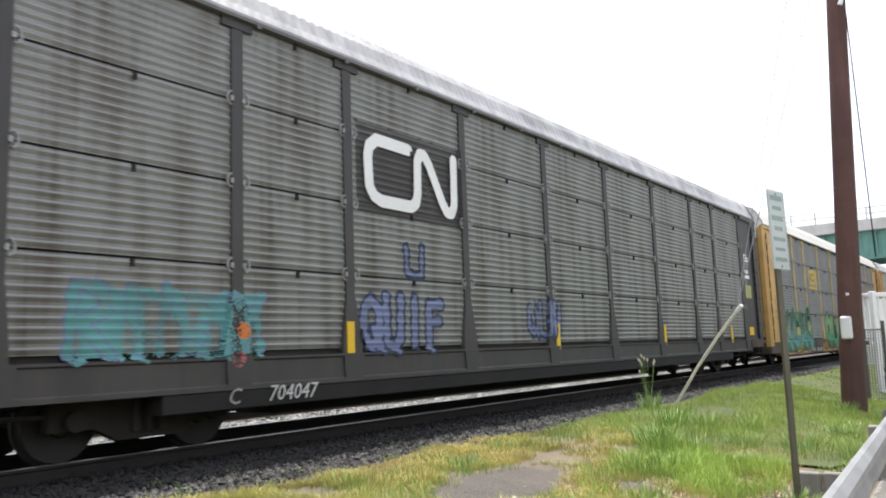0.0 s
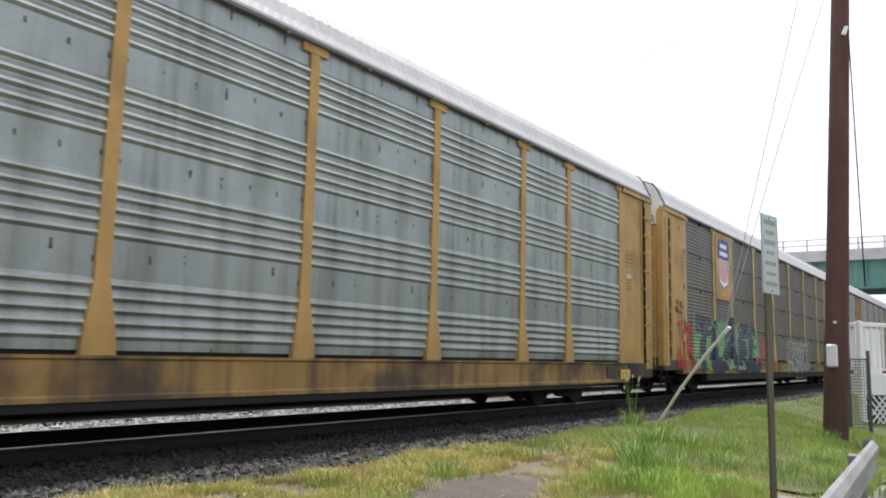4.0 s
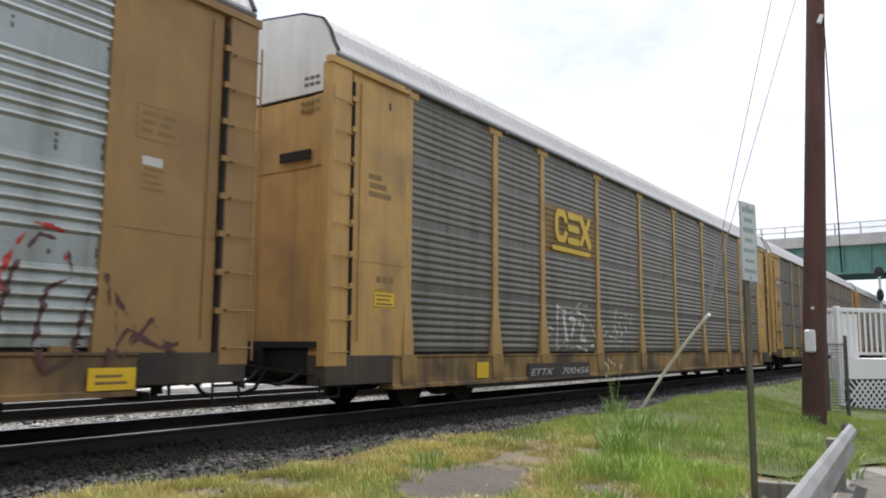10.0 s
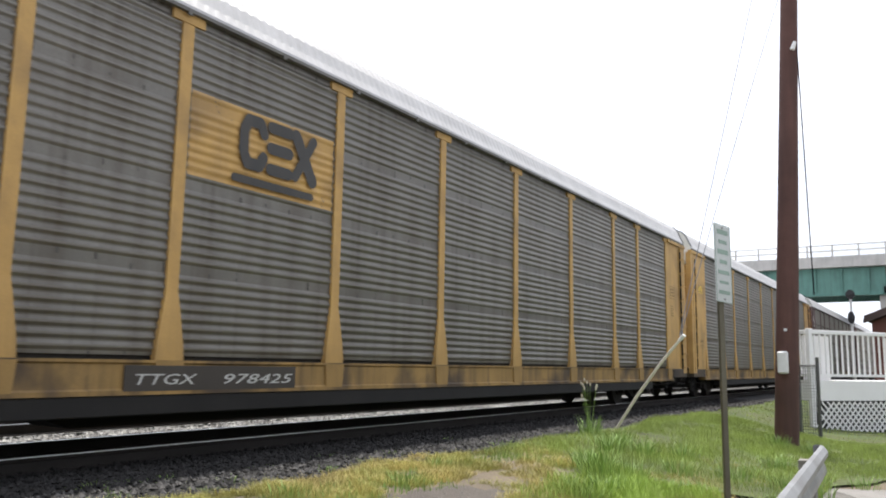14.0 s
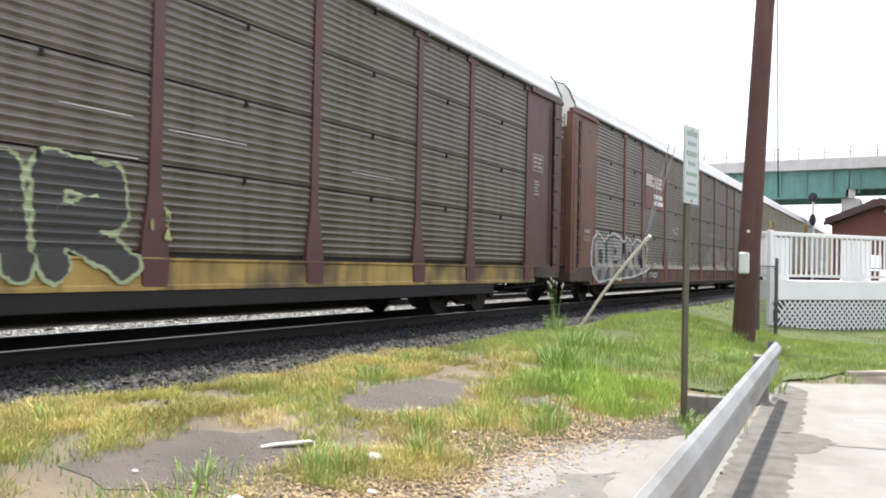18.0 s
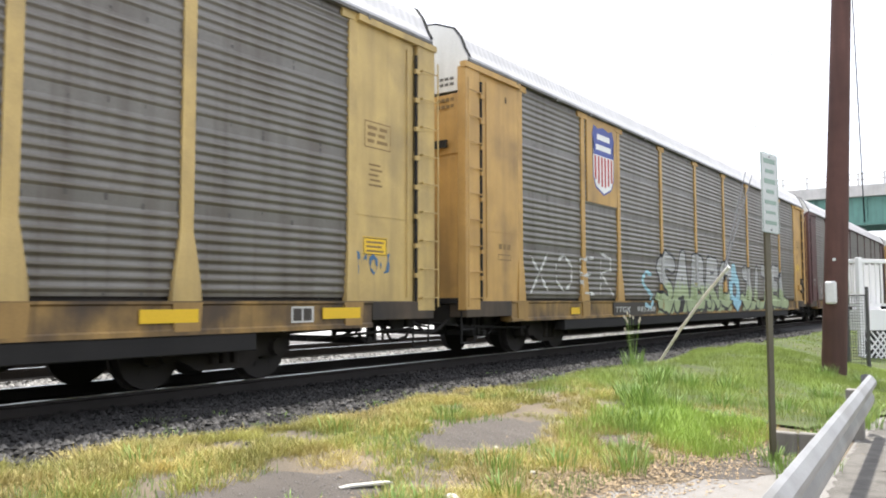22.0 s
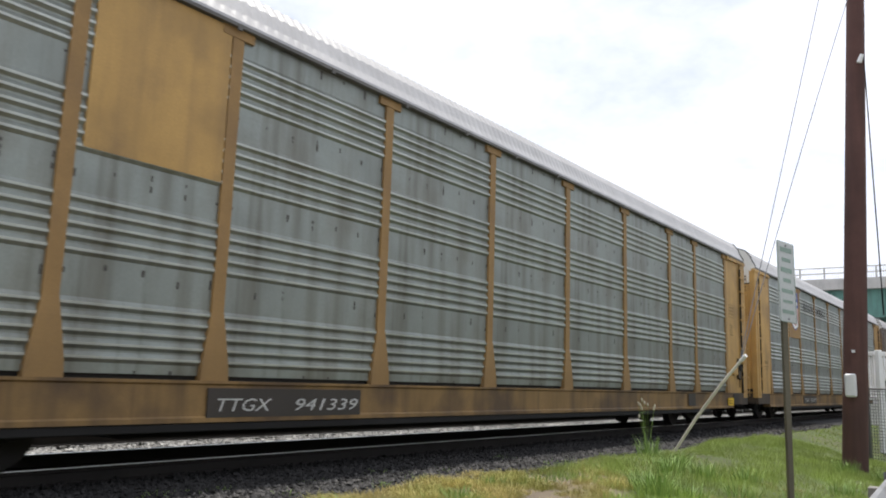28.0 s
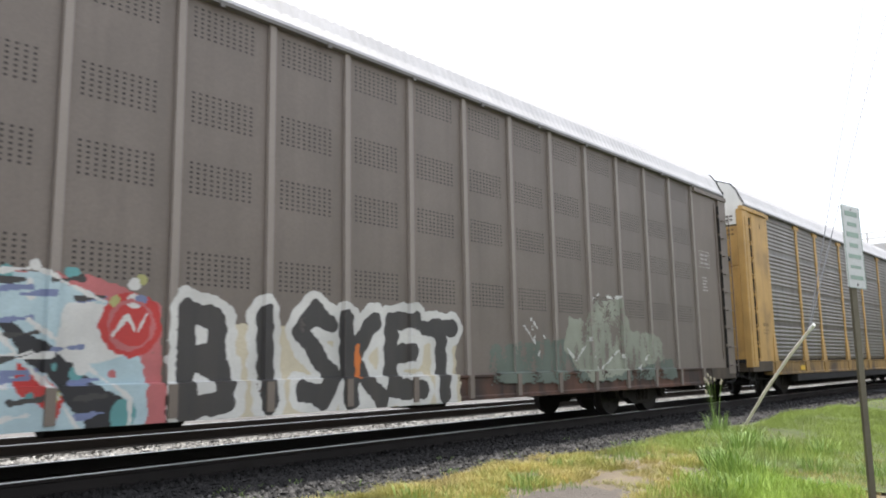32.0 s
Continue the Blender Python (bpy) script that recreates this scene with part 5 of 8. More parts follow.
def painted_ground(car, y0, y1, z0, z1, material, label):
    """A patch of paint that follows the ribs, behind an emblem."""
    ob = spray(car, "", y0, y1, z0, z1, material, material, label, back=material, cell=0.02, sway=0.12)
    ob.name = "emblem_ground"
    return ob


def logo_blocks(car, y0, y1, z0, z1, ink, ground=None):
    """Three heavy yellow or dark forms over a bar: a railway's emblem as plain shapes."""
    x = FACE + 0.006
    w, h = (y1 - y0), (z1 - z0)
    if ground:
        painted_ground(car, -7.16, -4.36, z0 - 0.1, z1 + 0.12, ground, "painted emblem ground")
    u, v, s = w * 0.22, h * 0.60, h * 0.17
    a, b = y0 + w * 0.14, z0 + h * 0.32
    rows = [([(a + u * 0.2, b + v), (a, b + v * 0.75), (a, b + v * 0.25), (a + u * 0.2, b), (a + u * 0.8, b), (a + u, b + v * 0.22)], s), ([(a + u * 0.2, b + v), (a + u * 0.8, b + v), (a + u, b + v * 0.78)], s)]
    a += w * 0.30
    for k in (0.0, 0.5, 1.0):
        rows.append(([(a, b + v * k), (a + u, b + v * k)], s))
    a += w * 0.30
    rows.append(([(a, b + v), (a + u, b)], s * 1.2))
    rows.append(([(a + u, b + v), (a, b)], s * 0.9))
    rows.append(([(y0 + w * 0.05, z0 + h * 0.08), (y1 - w * 0.05, z0 + h * 0.08)], h * 0.11))
    painted_block(car, "emblem", rows, ink, x, "heavy painted emblem over a bar")


def shield(car, y0, y1, z0, z1, x):
    """A shield emblem: blue field above red and white stripes; its words are plain bars."""
    w, h, m = y1 - y0, z1 - z0, (y0 + y1) / 2

    def outline(k, lo, hi):
        pts = [(-0.42, 1.0), (-0.25, 0.96), (0.0, 1.0), (0.25, 0.96), (0.42, 1.0), (0.5, 0.86), (0.44, 0.74), (0.48, 0.55), (0.47, 0.25), (0.36, 0.10), (0.15, 0.04), (0.0, 0.0), (-0.15, 0.04), (-0.36, 0.10), (-0.47, 0.25), (-0.48, 0.55), (-0.44, 0.74), (-0.5, 0.86)]
        return [(m + px * w * k, z0 + h / 2 + (min(hi, max(lo, pz)) - 0.5) * h * k) for px, pz in pts]

    for name, k, lo, hi, mt, dx in (("shield_rim", 1.06, 0, 1, M["blue"], 0.0), ("shield_field", 1.0, 0, 1, M["white"], 0.002), ("shield_chief", 1.0, 0.58, 1, M["blue"], 0.004)):
        bm = bmesh.new()
        add_poly(bm, outline(k, lo, hi), x + dx)
        bmesh.ops.triangulate(bm, faces=bm.faces[:])
        part(name, bm, mt, car)
    for i in range(6):
        y = m + (i - 2.5) * w * 0.155
        low = z0 + h * (0.10 + 0.10 * (abs(i - 2.5) / 2.5) ** 2)
        part("shield_stripe", box(x + 0.0022, x + 0.0045, y - w * 0.04, y + w * 0.04, low, z0 + h * 0.565), M["red"], car)
    for z, k in ((0.82, 0.30), (0.66, 0.36)):
        part("lettering_bar", box(x + 0.0042, x + 0.0065, m - w * k, m + w * k, z0 + h * z, z0 + h * (z + 0.085)), M["white"], car)


def bars(car, y0, y1, z0, z1, n, ink, x=FACE + 0.004, name="lettering_bar"):
    h = (z1 - z0) / n
    for i in range(n):
        part(name, box(x - 0.001, x + 0.002, y0 + 0.02 * (i % 2), y1 - 0.12 * (i % 3), z0 + i * h + 0.2 * h, z0 + (i + 1) * h - 0.15 * h), ink, car)


def paint_train():
    c = CARS[0]
    painted_ground(c, -7.1, -4.3, 3.0, 4.47, M["charcoal"], "dark square behind the emblem")
    x = FACE + 0.006
    painted_block(c, "emblem", [([(-5.82, 4.16), (-6.58, 4.18), (-6.74, 4.06), (-6.78, 3.9), (-6.76, 3.46), (-6.66, 3.32), (-6.5, 3.26), (-5.78, 3.26), (-5.66, 3.34), (-5.62, 3.48), (-5.60, 4.02), (-5.54, 4.14), (-5.42, 4.14), (-5.30, 4.0), (-4.96, 3.42), (-4.84, 3.28), (-4.72, 3.28), (-4.64, 3.42), (-4.62, 4.2)], 0.19)], M["white"], x, "white continuous ribbon emblem")
    spray(c, "RUSX", -11.3, -8.7, 0.98, 1.85, M["teal"], M["blue_grey"], "faded teal graffiti", back=M["teal"], stroke=0.5, seed=2, fade=0.36, rim=0.02, blobs=((-9.12, 1.35, 0.1, M["orange"]), (-9.2, 1.0, 0.1, M["pink"])))
    spray(c, "QUIF", -7.0, -5.0, 1.0, 1.95, M["blue_grey"], M["navy"], "blue-violet bubble graffiti", stroke=0.8, rim=0.05, fade=0.05, seed=3)
    spray(c, "U", -6.0, -5.45, 2.1, 2.75, M["blue_grey"], M["navy"], "blue-violet graffiti figure", seed=4)
    spray(c, "QUN", -2.35, -1.0, 1.15, 1.95, M["blue_grey"], M["navy"], "faded violet graffiti", stroke=0.6, fade=0.3, seed=5)
    lettering(c, "C", -9.35, 0.50, 0.26, M["stencil_light"], HALF + 0.026, "road_number", 0.0, 0.25)
    lettering(c, "704047", -8.75, 0.50, 0.27, M["off_white"], HALF + 0.026, "road_number", 0.0, 0.25)
    for y in (-7.25, -1.27, 4.5, 10.2):
        part("reflector_strip", box(FACE + 0.03, FACE + 0.045, y - 0.07, y + 0.07, 0.97, 1.47), M["bright_yellow"], c, "yellow reflector strip")
    bars(c, 12.25, 12.85, 3.65, 3.92, 3, M["white"], FACE + 0.012)
    bars(c, 12.25, 12.75, 3.05, 3.4, 2, M["white"], FACE + 0.012)
    part("notice", box(FACE + 0.008, FACE + 0.013, 12.2, 12.85, 2.42, 2.86), M["lime"], c, "pale yellow notice")
    part("notice", box(FACE + 0.008, FACE + 0.013, 12.3, 12.82, 1.18, 1.45), M["bright_yellow"], c, "yellow notice")
    c = CARS[1]
    painted_ground(c, -7.1, -4.4, 3.0, 4.12, M["crest_blue"], "lighter sheet behind the emblem")
    logo_blocks(c, -6.65, -4.92, 3.12, 4.0, M["logo_yellow"])
    road_number(c, "ETTX 852450", -7.35, -5.25, 0.42, 0.66)
    spray(c, "OUET", -3.7, 1.5, 0.50, 2.05, M["pale_green"], M["dark_green"], "green bubble graffiti over dark patches", fade=0.2, low=M["green"], seed=6, stroke=1.0, halo=M["charcoal"], back=M["smoke"], rim=0.05)
    spray(c, "KORO", -11.8, -6.6, 0.52, 2.2, M["dark_green"], M["black"], "dark green and teal graffiti", fade=0.2, low=M["teal"], seed=7, stroke=0.7, halo=M["green"], rim=0.05, blobs=((-9.3, 1.3, 0.16, M["lime"]), (-7.2, 1.5, 0.13, M["sky_blue"])))
    spray(c, "", -6.3, -4.1, 0.70, 0.95, M["smoke"], M["smoke"], "dark overspray along the sill", seed=81, fade=0.18, shapes=((M["smoke"], ((-6.3, 0.73), (-6.3, 0.94), (-4.1, 0.94), (-4.3, 0.80), (-5.2, 0.72))),))
    spray(c, "OUSKSN", 4.0, 10.2, 0.55, 1.85, M["steel_grey"], M["black"], "grey and black graffiti", seed=8, stroke=0.7, rim=0.075)
    c = CARS[2]
    part("jacking_frame", box(HALF + 0.02, HALF + 0.024, 11.0, 11.5, 0.6, 0.9), M["plate_black"], c)
    c = CARS[3]
    part("blank_panel", box(FACE - 0.03, FACE + 0.004, -8.95, -7.3, 3.02, EAVE - 0.03), M["yellow"], c, "yellow panel carrying a shield")
    shield(c, -8.72, -7.52, 3.42, 5.0, FACE + 0.006)
    rnd = random.Random(5)
    dabs = tuple((M[rnd.choice(("blue_grey", "dark_green", "mint", "violet_grey"))], rnd.uniform(0.03, 0.07), ((y, z), (y + rnd.uniform(0.15, 0.5), z + rnd.uniform(-0.5, 0.5)))) for y, z in ((rnd.uniform(-11.0, -4.4), rnd.uniform(1.0, 2.1)) for k in range(46)))
    spray(c, "TLAEL", -11.3, -3.9, 0.74, 2.35, M["violet_grey"], M["black"], "violet-grey and light green graffiti", back=M["pale_green"], low=M["navy"], stroke=0.85, rim=0.06, slant=0.3, seed=9, lines=dabs, blobs=((-4.4, 1.1, 0.16, M["red"]), (-9.5, 1.0, 0.1, M["violet_grey"])))
    spray(c, "", -12.9, -11.2, 0.75, 2.2, M["red"], M["red"], "red spray paint cloud", fade=0.52, back=M["red"], seed=10, lines=((M["red"], 0.10, ((-12.8, 2.0), (-12.2, 1.8), (-11.6, 1.9))), (M["red"], 0.12, ((-12.7, 0.9), (-12.3, 1.3), (-11.8, 1.5))), (M["red"], 0.14, ((-12.3, 0.8), (-11.9, 1.1), (-11.5, 1.2)))))
    spray(c, "", -3.95, -1.6, 0.8, 2.0, M["red"], M["pink"], "red spray paint streaks", fade=0.55, back=M["pink"], seed=11)
    spray(c, "AEMRX", 0.6, 4.9, 0.70, 1.95, M["dull_silver"], M["off_white"], "worn silver graffiti with black outline", stroke=0.7, rim=0.04, slant=0.2, fade=0.1, halo=M["dull_silver"], back=M["dull_silver"], seed=12, cell=0.015,
          shapes=((M["orange"], ((1.3, 0.86), (1.35, 0.95), (2.0, 0.94), (1.95, 0.84))),), lines=tuple((M["black"], 0.045, p) for p in (((0.6, 1.3), (1.0, 1.6), (1.3, 1.3), (1.6, 1.75)), ((1.1, 1.0), (1.5, 1.2), (1.8, 0.9), (2.2, 1.3), (2.5, 1.25)), ((2.1, 1.9), (2.3, 1.35), (2.0, 1.2), (2.6, 0.9), (2.7, 0.72)), ((2.4, 1.3), (3.0, 1.25), (2.7, 1.1)), ((2.9, 1.75), (3.3, 1.85), (3.6, 1.65), (3.9, 1.75)), ((3.4, 1.0), (3.6, 1.4), (3.9, 1.5), (3.7, 1.0), (3.4, 0.9)), ((4.2, 1.8), (4.5, 1.7), (4.4, 1.2), (4.7, 1.25), (4.75, 1.7), (4.5, 1.85)))))
    road_number(c, "ETTX 903050", -7.75, -5.9, 0.74, 0.92, False)
    maker_mark(c, 4.9, 6.4, 0.76, 0.95)
    lettering(c, "W", -12.2, 1.55, 0.3, M["white"], FACE + 0.01)
    c = CARS[4]
    road_number(c, "CTTX 690300", -6.1, -3.75, 0.58, 0.82)
    bars(c, 4.5, 6.7, 3.5, 3.85, 2, M["red"])
    part("jacking_frame", frame_mesh(0.5, 0.36, 0.03, M["off_white"]), None, c, "white painted frame on the sill", pose(HALF + 0.0235, 7.95, 0.54))
    c = CARS[5]
    bars(c, -7.1, -5.9, 3.55, 4.0, 5, M["charcoal"])
    painted_block(c, "emblem", [([(-5.8, 3.62), (-5.7, 3.98)], 0.14), ([(-5.5, 3.62), (-5.4, 3.98)], 0.14), ([(-5.22, 3.93), (-4.75, 3.93)], 0.1), ([(-5.24, 3.78), (-4.78, 3.78)], 0.1), ([(-5.26, 3.63), (-4.8, 3.63)], 0.1)], M["charcoal"], FACE + 0.004, "dark emblem")
    bars(c, -6.2, -4.7, 3.22, 3.42, 1, M["charcoal"])
    road_number(c, "703322", -5.75, -4.4, 0.59, 0.80)
    spray(c, "  S ", -1.0, 5.2, 0.55, 2.6, M["green"], M["dark_green"], "brown and green graffiti with light blue bars", fade=0.12, stroke=0.2, seed=13, rim=0.05, shapes=(
        (M["navy"], ((-0.9, 0.55), (0.0, 2.05), (0.5, 2.2), (1.1, 2.25), (1.4, 2.62), (2.45, 2.58), (2.65, 2.3), (2.3, 1.5), (-0.3, 0.55))),
        (M["brown_spray"], ((-0.25, 0.55), (0.15, 1.6), (0.4, 2.08), (1.15, 2.12), (1.5, 2.48), (2.25, 2.42), (2.45, 2.0), (2.35, 1.5), (2.45, 1.1), (2.2, 0.55))),
        (M["green"], ((2.15, 0.55), (2.45, 1.3), (2.4, 1.5), (2.9, 1.6), (3.0, 2.15), (4.2, 2.12), (4.35, 1.45), (5.0, 1.38), (5.1, 0.98), (4.4, 0.92), (4.3, 0.6))),
        (M["sky_blue"], ((2.6, 1.5), (2.68, 2.42), (3.02, 2.38), (2.98, 1.5))), (M["sky_blue"], ((4.1, 1.5), (4.2, 2.32), (4.56, 2.3), (4.5, 1.5)))),
        lines=((M["dark_green"], 0.05, ((3.1, 1.5), (4.0, 1.45), (4.1, 1.2), (5.0, 1.15))), (M["dark_green"], 0.05, ((2.5, 1.0), (3.2, 1.05), (3.3, 0.7), (4.2, 0.75))), (M["charcoal"], 0.06, ((0.4, 0.8), (0.8, 1.6), (1.4, 1.9), (1.9, 1.5), (2.1, 0.9)))))
    spray(c, "ORMP", -0.5, 0.95, 2.1, 2.5, M["navy"], M["navy"], "small dark tag", stroke=0.3, rim=0.0, seed=52)
    loops = [(9.75, 0.7), (9.85, 1.6), (10.05, 1.95), (10.25, 1.8), (10.3, 1.1), (10.22, 0.8), (10.45, 1.7), (10.62, 1.95), (10.8, 1.7), (10.78, 1.0), (10.95, 1.7), (11.2, 2.1), (11.5, 2.05), (11.55, 1.7), (11.3, 1.55), (11.2, 1.0), (11.3, 0.75), (11.6, 0.9), (11.75, 1.5), (11.9, 1.75), (12.05, 1.3), (11.95, 0.8), (12.2, 1.2), (12.6, 1.0), (12.85, 1.05)]
    spray(c, "", 9.7, 12.95, 0.6, 2.2, M["maroon"], M["maroon"], "thin dark red looping scribble", seed=14, cell=0.016, lines=((M["maroon"], 0.035, loops), (M["red"], 0.025, [(y - 0.06, z + 0.10) for y, z in loops[3:14]]), (M["maroon"], 0.03, ((12.0, 1.6), (12.3, 1.2), (12.15, 0.9), (12.5, 1.3), (12.75, 0.95)))))
    c = CARS[6]
    logo_blocks(c, -6.85, -4.75, 3.1, 4.05, M["logo_yellow"], M["stencil_dark"])
    chalk = M["off_white"]
    spray(c, "", -7.0, -4.3, 1.0, 2.1, chalk, chalk, "white chalky outline drawing", fade=0.3, seed=15, cell=0.018, lines=((chalk, 0.03, ((-6.55, 0.98), (-6.5, 1.92), (-6.35, 1.85), (-5.95, 1.8), (-5.6, 1.85), (-5.1, 1.75), (-4.75, 1.55), (-4.5, 1.3), (-4.6, 1.1), (-5.0, 0.98), (-5.5, 1.05), (-6.0, 1.0), (-6.2, 1.15), (-6.55, 0.98))), (chalk, 0.12, ((-6.2, 1.7), (-6.05, 1.2))), (chalk, 0.10, ((-5.9, 1.65), (-5.6, 1.65), (-5.8, 1.3))), (chalk, 0.12, ((-5.4, 1.6), (-5.2, 1.55), (-5.3, 1.2), (-5.1, 1.2))), (chalk, 0.025, ((-6.9, 1.45), (-6.65, 1.4), (-6.8, 1.25), (-7.0, 1.3))), (chalk, 0.02, ((-5.5, 1.95), (-5.3, 2.05), (-5.1, 1.95), (-4.8, 2.05)))))
    spray(c, "", -4.2, -2.1, 1.0, 2.0, chalk, chalk, "white chalky winged tag", fade=0.25, seed=16, cell=0.016, lines=((chalk, 0.022, ((-4.2, 1.45), (-3.95, 1.55), (-3.8, 1.4), (-4.0, 1.3), (-4.2, 1.45))), (chalk, 0.03, ((-3.4, 1.3), (-3.3, 1.6), (-3.15, 1.35), (-3.0, 1.65), (-2.85, 1.35), (-2.65, 1.6), (-2.5, 1.4))), (chalk, 0.02, ((-3.6, 1.3), (-3.1, 1.25), (-2.2, 1.05))), (chalk, 0.02, ((-3.3, 1.75), (-3.2, 1.95), (-3.05, 1.75), (-2.4, 1.9), (-2.3, 1.4), (-2.2, 1.9))), (chalk, 0.02, ((-1.6, 1.4), (-1.5, 1.55), (-1.4, 1.4), (-1.2, 1.5)))))
    part("notice", box(HALF - 0.03, HALF - 0.022, -13.0, -12.35, 3.15, 3.75), M["yellow"], c, "yellow notice plate with dark print")
    bars(c, -12.95, -12.4, 3.25, 3.65, 3, M["stencil_dark"], HALF - 0.021)
    road_number(c, "ETTX 700456", -7.9, -5.1, 0.44, 0.68)
    c = CARS[7]
    road_number(c, "TTGX 160832", -8.15, -5.6, 0.74, 0.97)
    bm = bmesh.new()
    add_poly(bm, [(-12.45 + 0.30 * math.cos(t), 4.0 + 0.30 * math.sin(t)) for t in (2 * math.pi * k / 20 for k in range(20))], FACE + 0.01)
    emblem = part("emblem", bm, M["faded_maroon"], c, "faded round maroon emblem")
    part("emblem_band", box(FACE + 0.011, FACE + 0.014, -12.86, -12.04, 3.90, 4.10), M["stencil_dark"], emblem)
    for k in range(6):
        part("lettering_bar", box(FACE + 0.013, FACE + 0.016, -12.80 + 0.125 * k, -12.72 + 0.125 * k, 3.94, 4.06), M["off_white"], emblem)
    spray(c, "", -12.8, -12.1, 2.6, 3.4, M["maroon"], M["maroon"], "dark red leaf mark", seed=17, sway=0.3, shapes=((M["maroon"], ((-12.45, 3.3), (-12.38, 3.12), (-12.2, 3.16), (-12.26, 3.0), (-12.12, 2.92), (-12.34, 2.86), (-12.42, 2.72), (-12.52, 2.86), (-12.72, 2.90), (-12.62, 3.0), (-12.66, 3.16), (-12.52, 3.10))),), lines=((M["maroon"], 0.03, ((-12.75, 2.8), (-12.4, 2.72), (-12.15, 2.8))),))
    spray(c, "", -13.0, -11.95, 1.2, 2.1, M["black"], M["black"], "dripping black scribble on the end panel", seed=18, cell=0.018, fade=0.1, lines=((M["black"], 0.10, ((-12.95, 1.75), (-12.7, 1.82), (-12.45, 1.75), (-12.1, 1.8))), (M["black"], 0.05, ((-12.8, 1.9), (-12.78, 1.5), (-12.7, 1.4))), (M["black"], 0.07, ((-12.55, 1.78), (-12.45, 1.35), (-12.2, 1.42), (-12.15, 1.75))), (M["black"], 0.03, ((-12.5, 1.5), (-12.3, 1.7), (-12.25, 1.3))), (M["black"], 0.03, ((-12.9, 1.8), (-12.92, 1.55)))))
    for y0, y1, z in ((-11.1, -10.7, 2.55), (-8.4, -8.2, 2.4), (-8.0, -7.3, 2.42), (-7.0, -6.8, 2.42), (-1.5, 0.2, 2.5), (1.2, 2.6, 2.45)):
        part("chip", box(FACE - 0.004, FACE - 0.001, y0, y1, z, z + 0.012), M["off_white"], c, "bare scraped metal streak")
    maker_mark(c, 5.0, 6.5, 0.76, 0.95)
    c = CARS[8]
    logo_blocks(c, -6.45, -4.85, 3.28, 4.24, M["charcoal"], M["yellow"])
    road_number(c, "TTGX 978425", -7.7, -5.2, 0.74, 0.95)
    c = CARS[9]
    maker_mark(c, 4.9, 6.4, 0.76, 0.95)
    chalk = M["off_white"]
    spray(c, "", 9.9, 11.8, 1.1, 2.6, chalk, chalk, "white chalk drawing of a horned skull", seed=19, cell=0.016, lines=((chalk, 0.035, ((10.00, 2.05), (10.15, 1.88), (10.45, 1.82), (10.80, 1.92), (11.20, 2.00), (11.45, 2.15), (11.55, 2.45))), (chalk, 0.03, ((10.65, 1.90), (10.75, 1.65), (10.90, 1.30), (11.00, 1.25), (11.10, 1.45), (11.20, 1.90))), (chalk, 0.025, ((10.85, 2.05), (10.95, 1.80), (11.05, 2.00))), (chalk, 0.025, ((10.92, 1.75), (10.95, 1.40)))))
    c = CARS[10]
    spray(c, "BSMR", -4.0, 1.2, 0.78, 2.1, M["charcoal"], M["mint"], "dark bubble graffiti with pale outline", stroke=0.8, rim=0.042, seed=20)
    spray(c, "I2", 1.25, 1.75, 1.2, 1.65, M["lime"], M["lime"], "small lime tag", stroke=0.1, rim=0.0, seed=21)
    road_number(c, "TTGX 983510", -8.05, -5.85, 0.76, 0.96)
    rnd = random.Random(22)
    hairs = []
    for k in range(9):
        y, z = -12.86 + 0.055 * k, 4.75 - 0.03 * k
        tail = [(y, z)]
        for m in range(7):
            tail.append((tail[-1][0] * 0.9 - 1.265 + rnd.uniform(-0.09, 0.09), tail[-1][1] - rnd.uniform(0.10, 0.2)))
        hairs.append((M["off_white"], 0.02, tail))
    hairs.append((M["off_white"], 0.022, [(-12.62, 3.7), (-12.66, 3.3), (-12.6, 2.95), (-12.64, 2.7)]))
    hairs.append((M["off_white"], 0.03, [(-12.72, 2.62), (-12.88, 2.55), (-12.95, 2.3), (-12.8, 2.12), (-12.66, 2.2), (-12.62, 2.5), (-12.48, 2.35), (-12.5, 2.1), (-12.4, 2.3), (-12.3, 2.6)]))
    spray(c, "", -13.0, -12.25, 1.95, 4.85, M["off_white"], M["off_white"], "long dripping white scribble", seed=22, cell=0.011, lines=tuple(hairs))
    for y0, y1, z in ((0.2, 1.1, 2.62), (1.6, 2.9, 2.55), (5.2, 6.4, 2.45), (0.6, 1.2, 2.15)):
        part("chip", box(FACE - 0.004, FACE - 0.001, y0, y1, z, z + 0.012), M["off_white"], c, "bare scraped metal streak")
    c = CARS[11]
    plate(c, -7.0, -4.65, 3.1, 4.35, M["brown"], FACE, "emblem_ground", "red-brown board behind the emblem")
    bars(c, -6.9, -6.0, 3.85, 4.25, 5, M["off_white"], FACE + 0.004)
    painted_block(c, "emblem", [([(-5.88, 3.86), (-5.8, 4.2)], 0.12), ([(-5.6, 3.86), (-5.52, 4.2)], 0.12), ([(-5.36, 4.17), (-5.0, 4.17)], 0.09), ([(-5.38, 4.03), (-5.02, 4.03)], 0.09), ([(-5.4, 3.88), (-5.04, 3.88)], 0.09)], M["off_white"], FACE + 0.006, "white emblem")
    bars(c, -5.95, -4.75, 3.2, 3.65, 2, M["off_white"], FACE + 0.004)
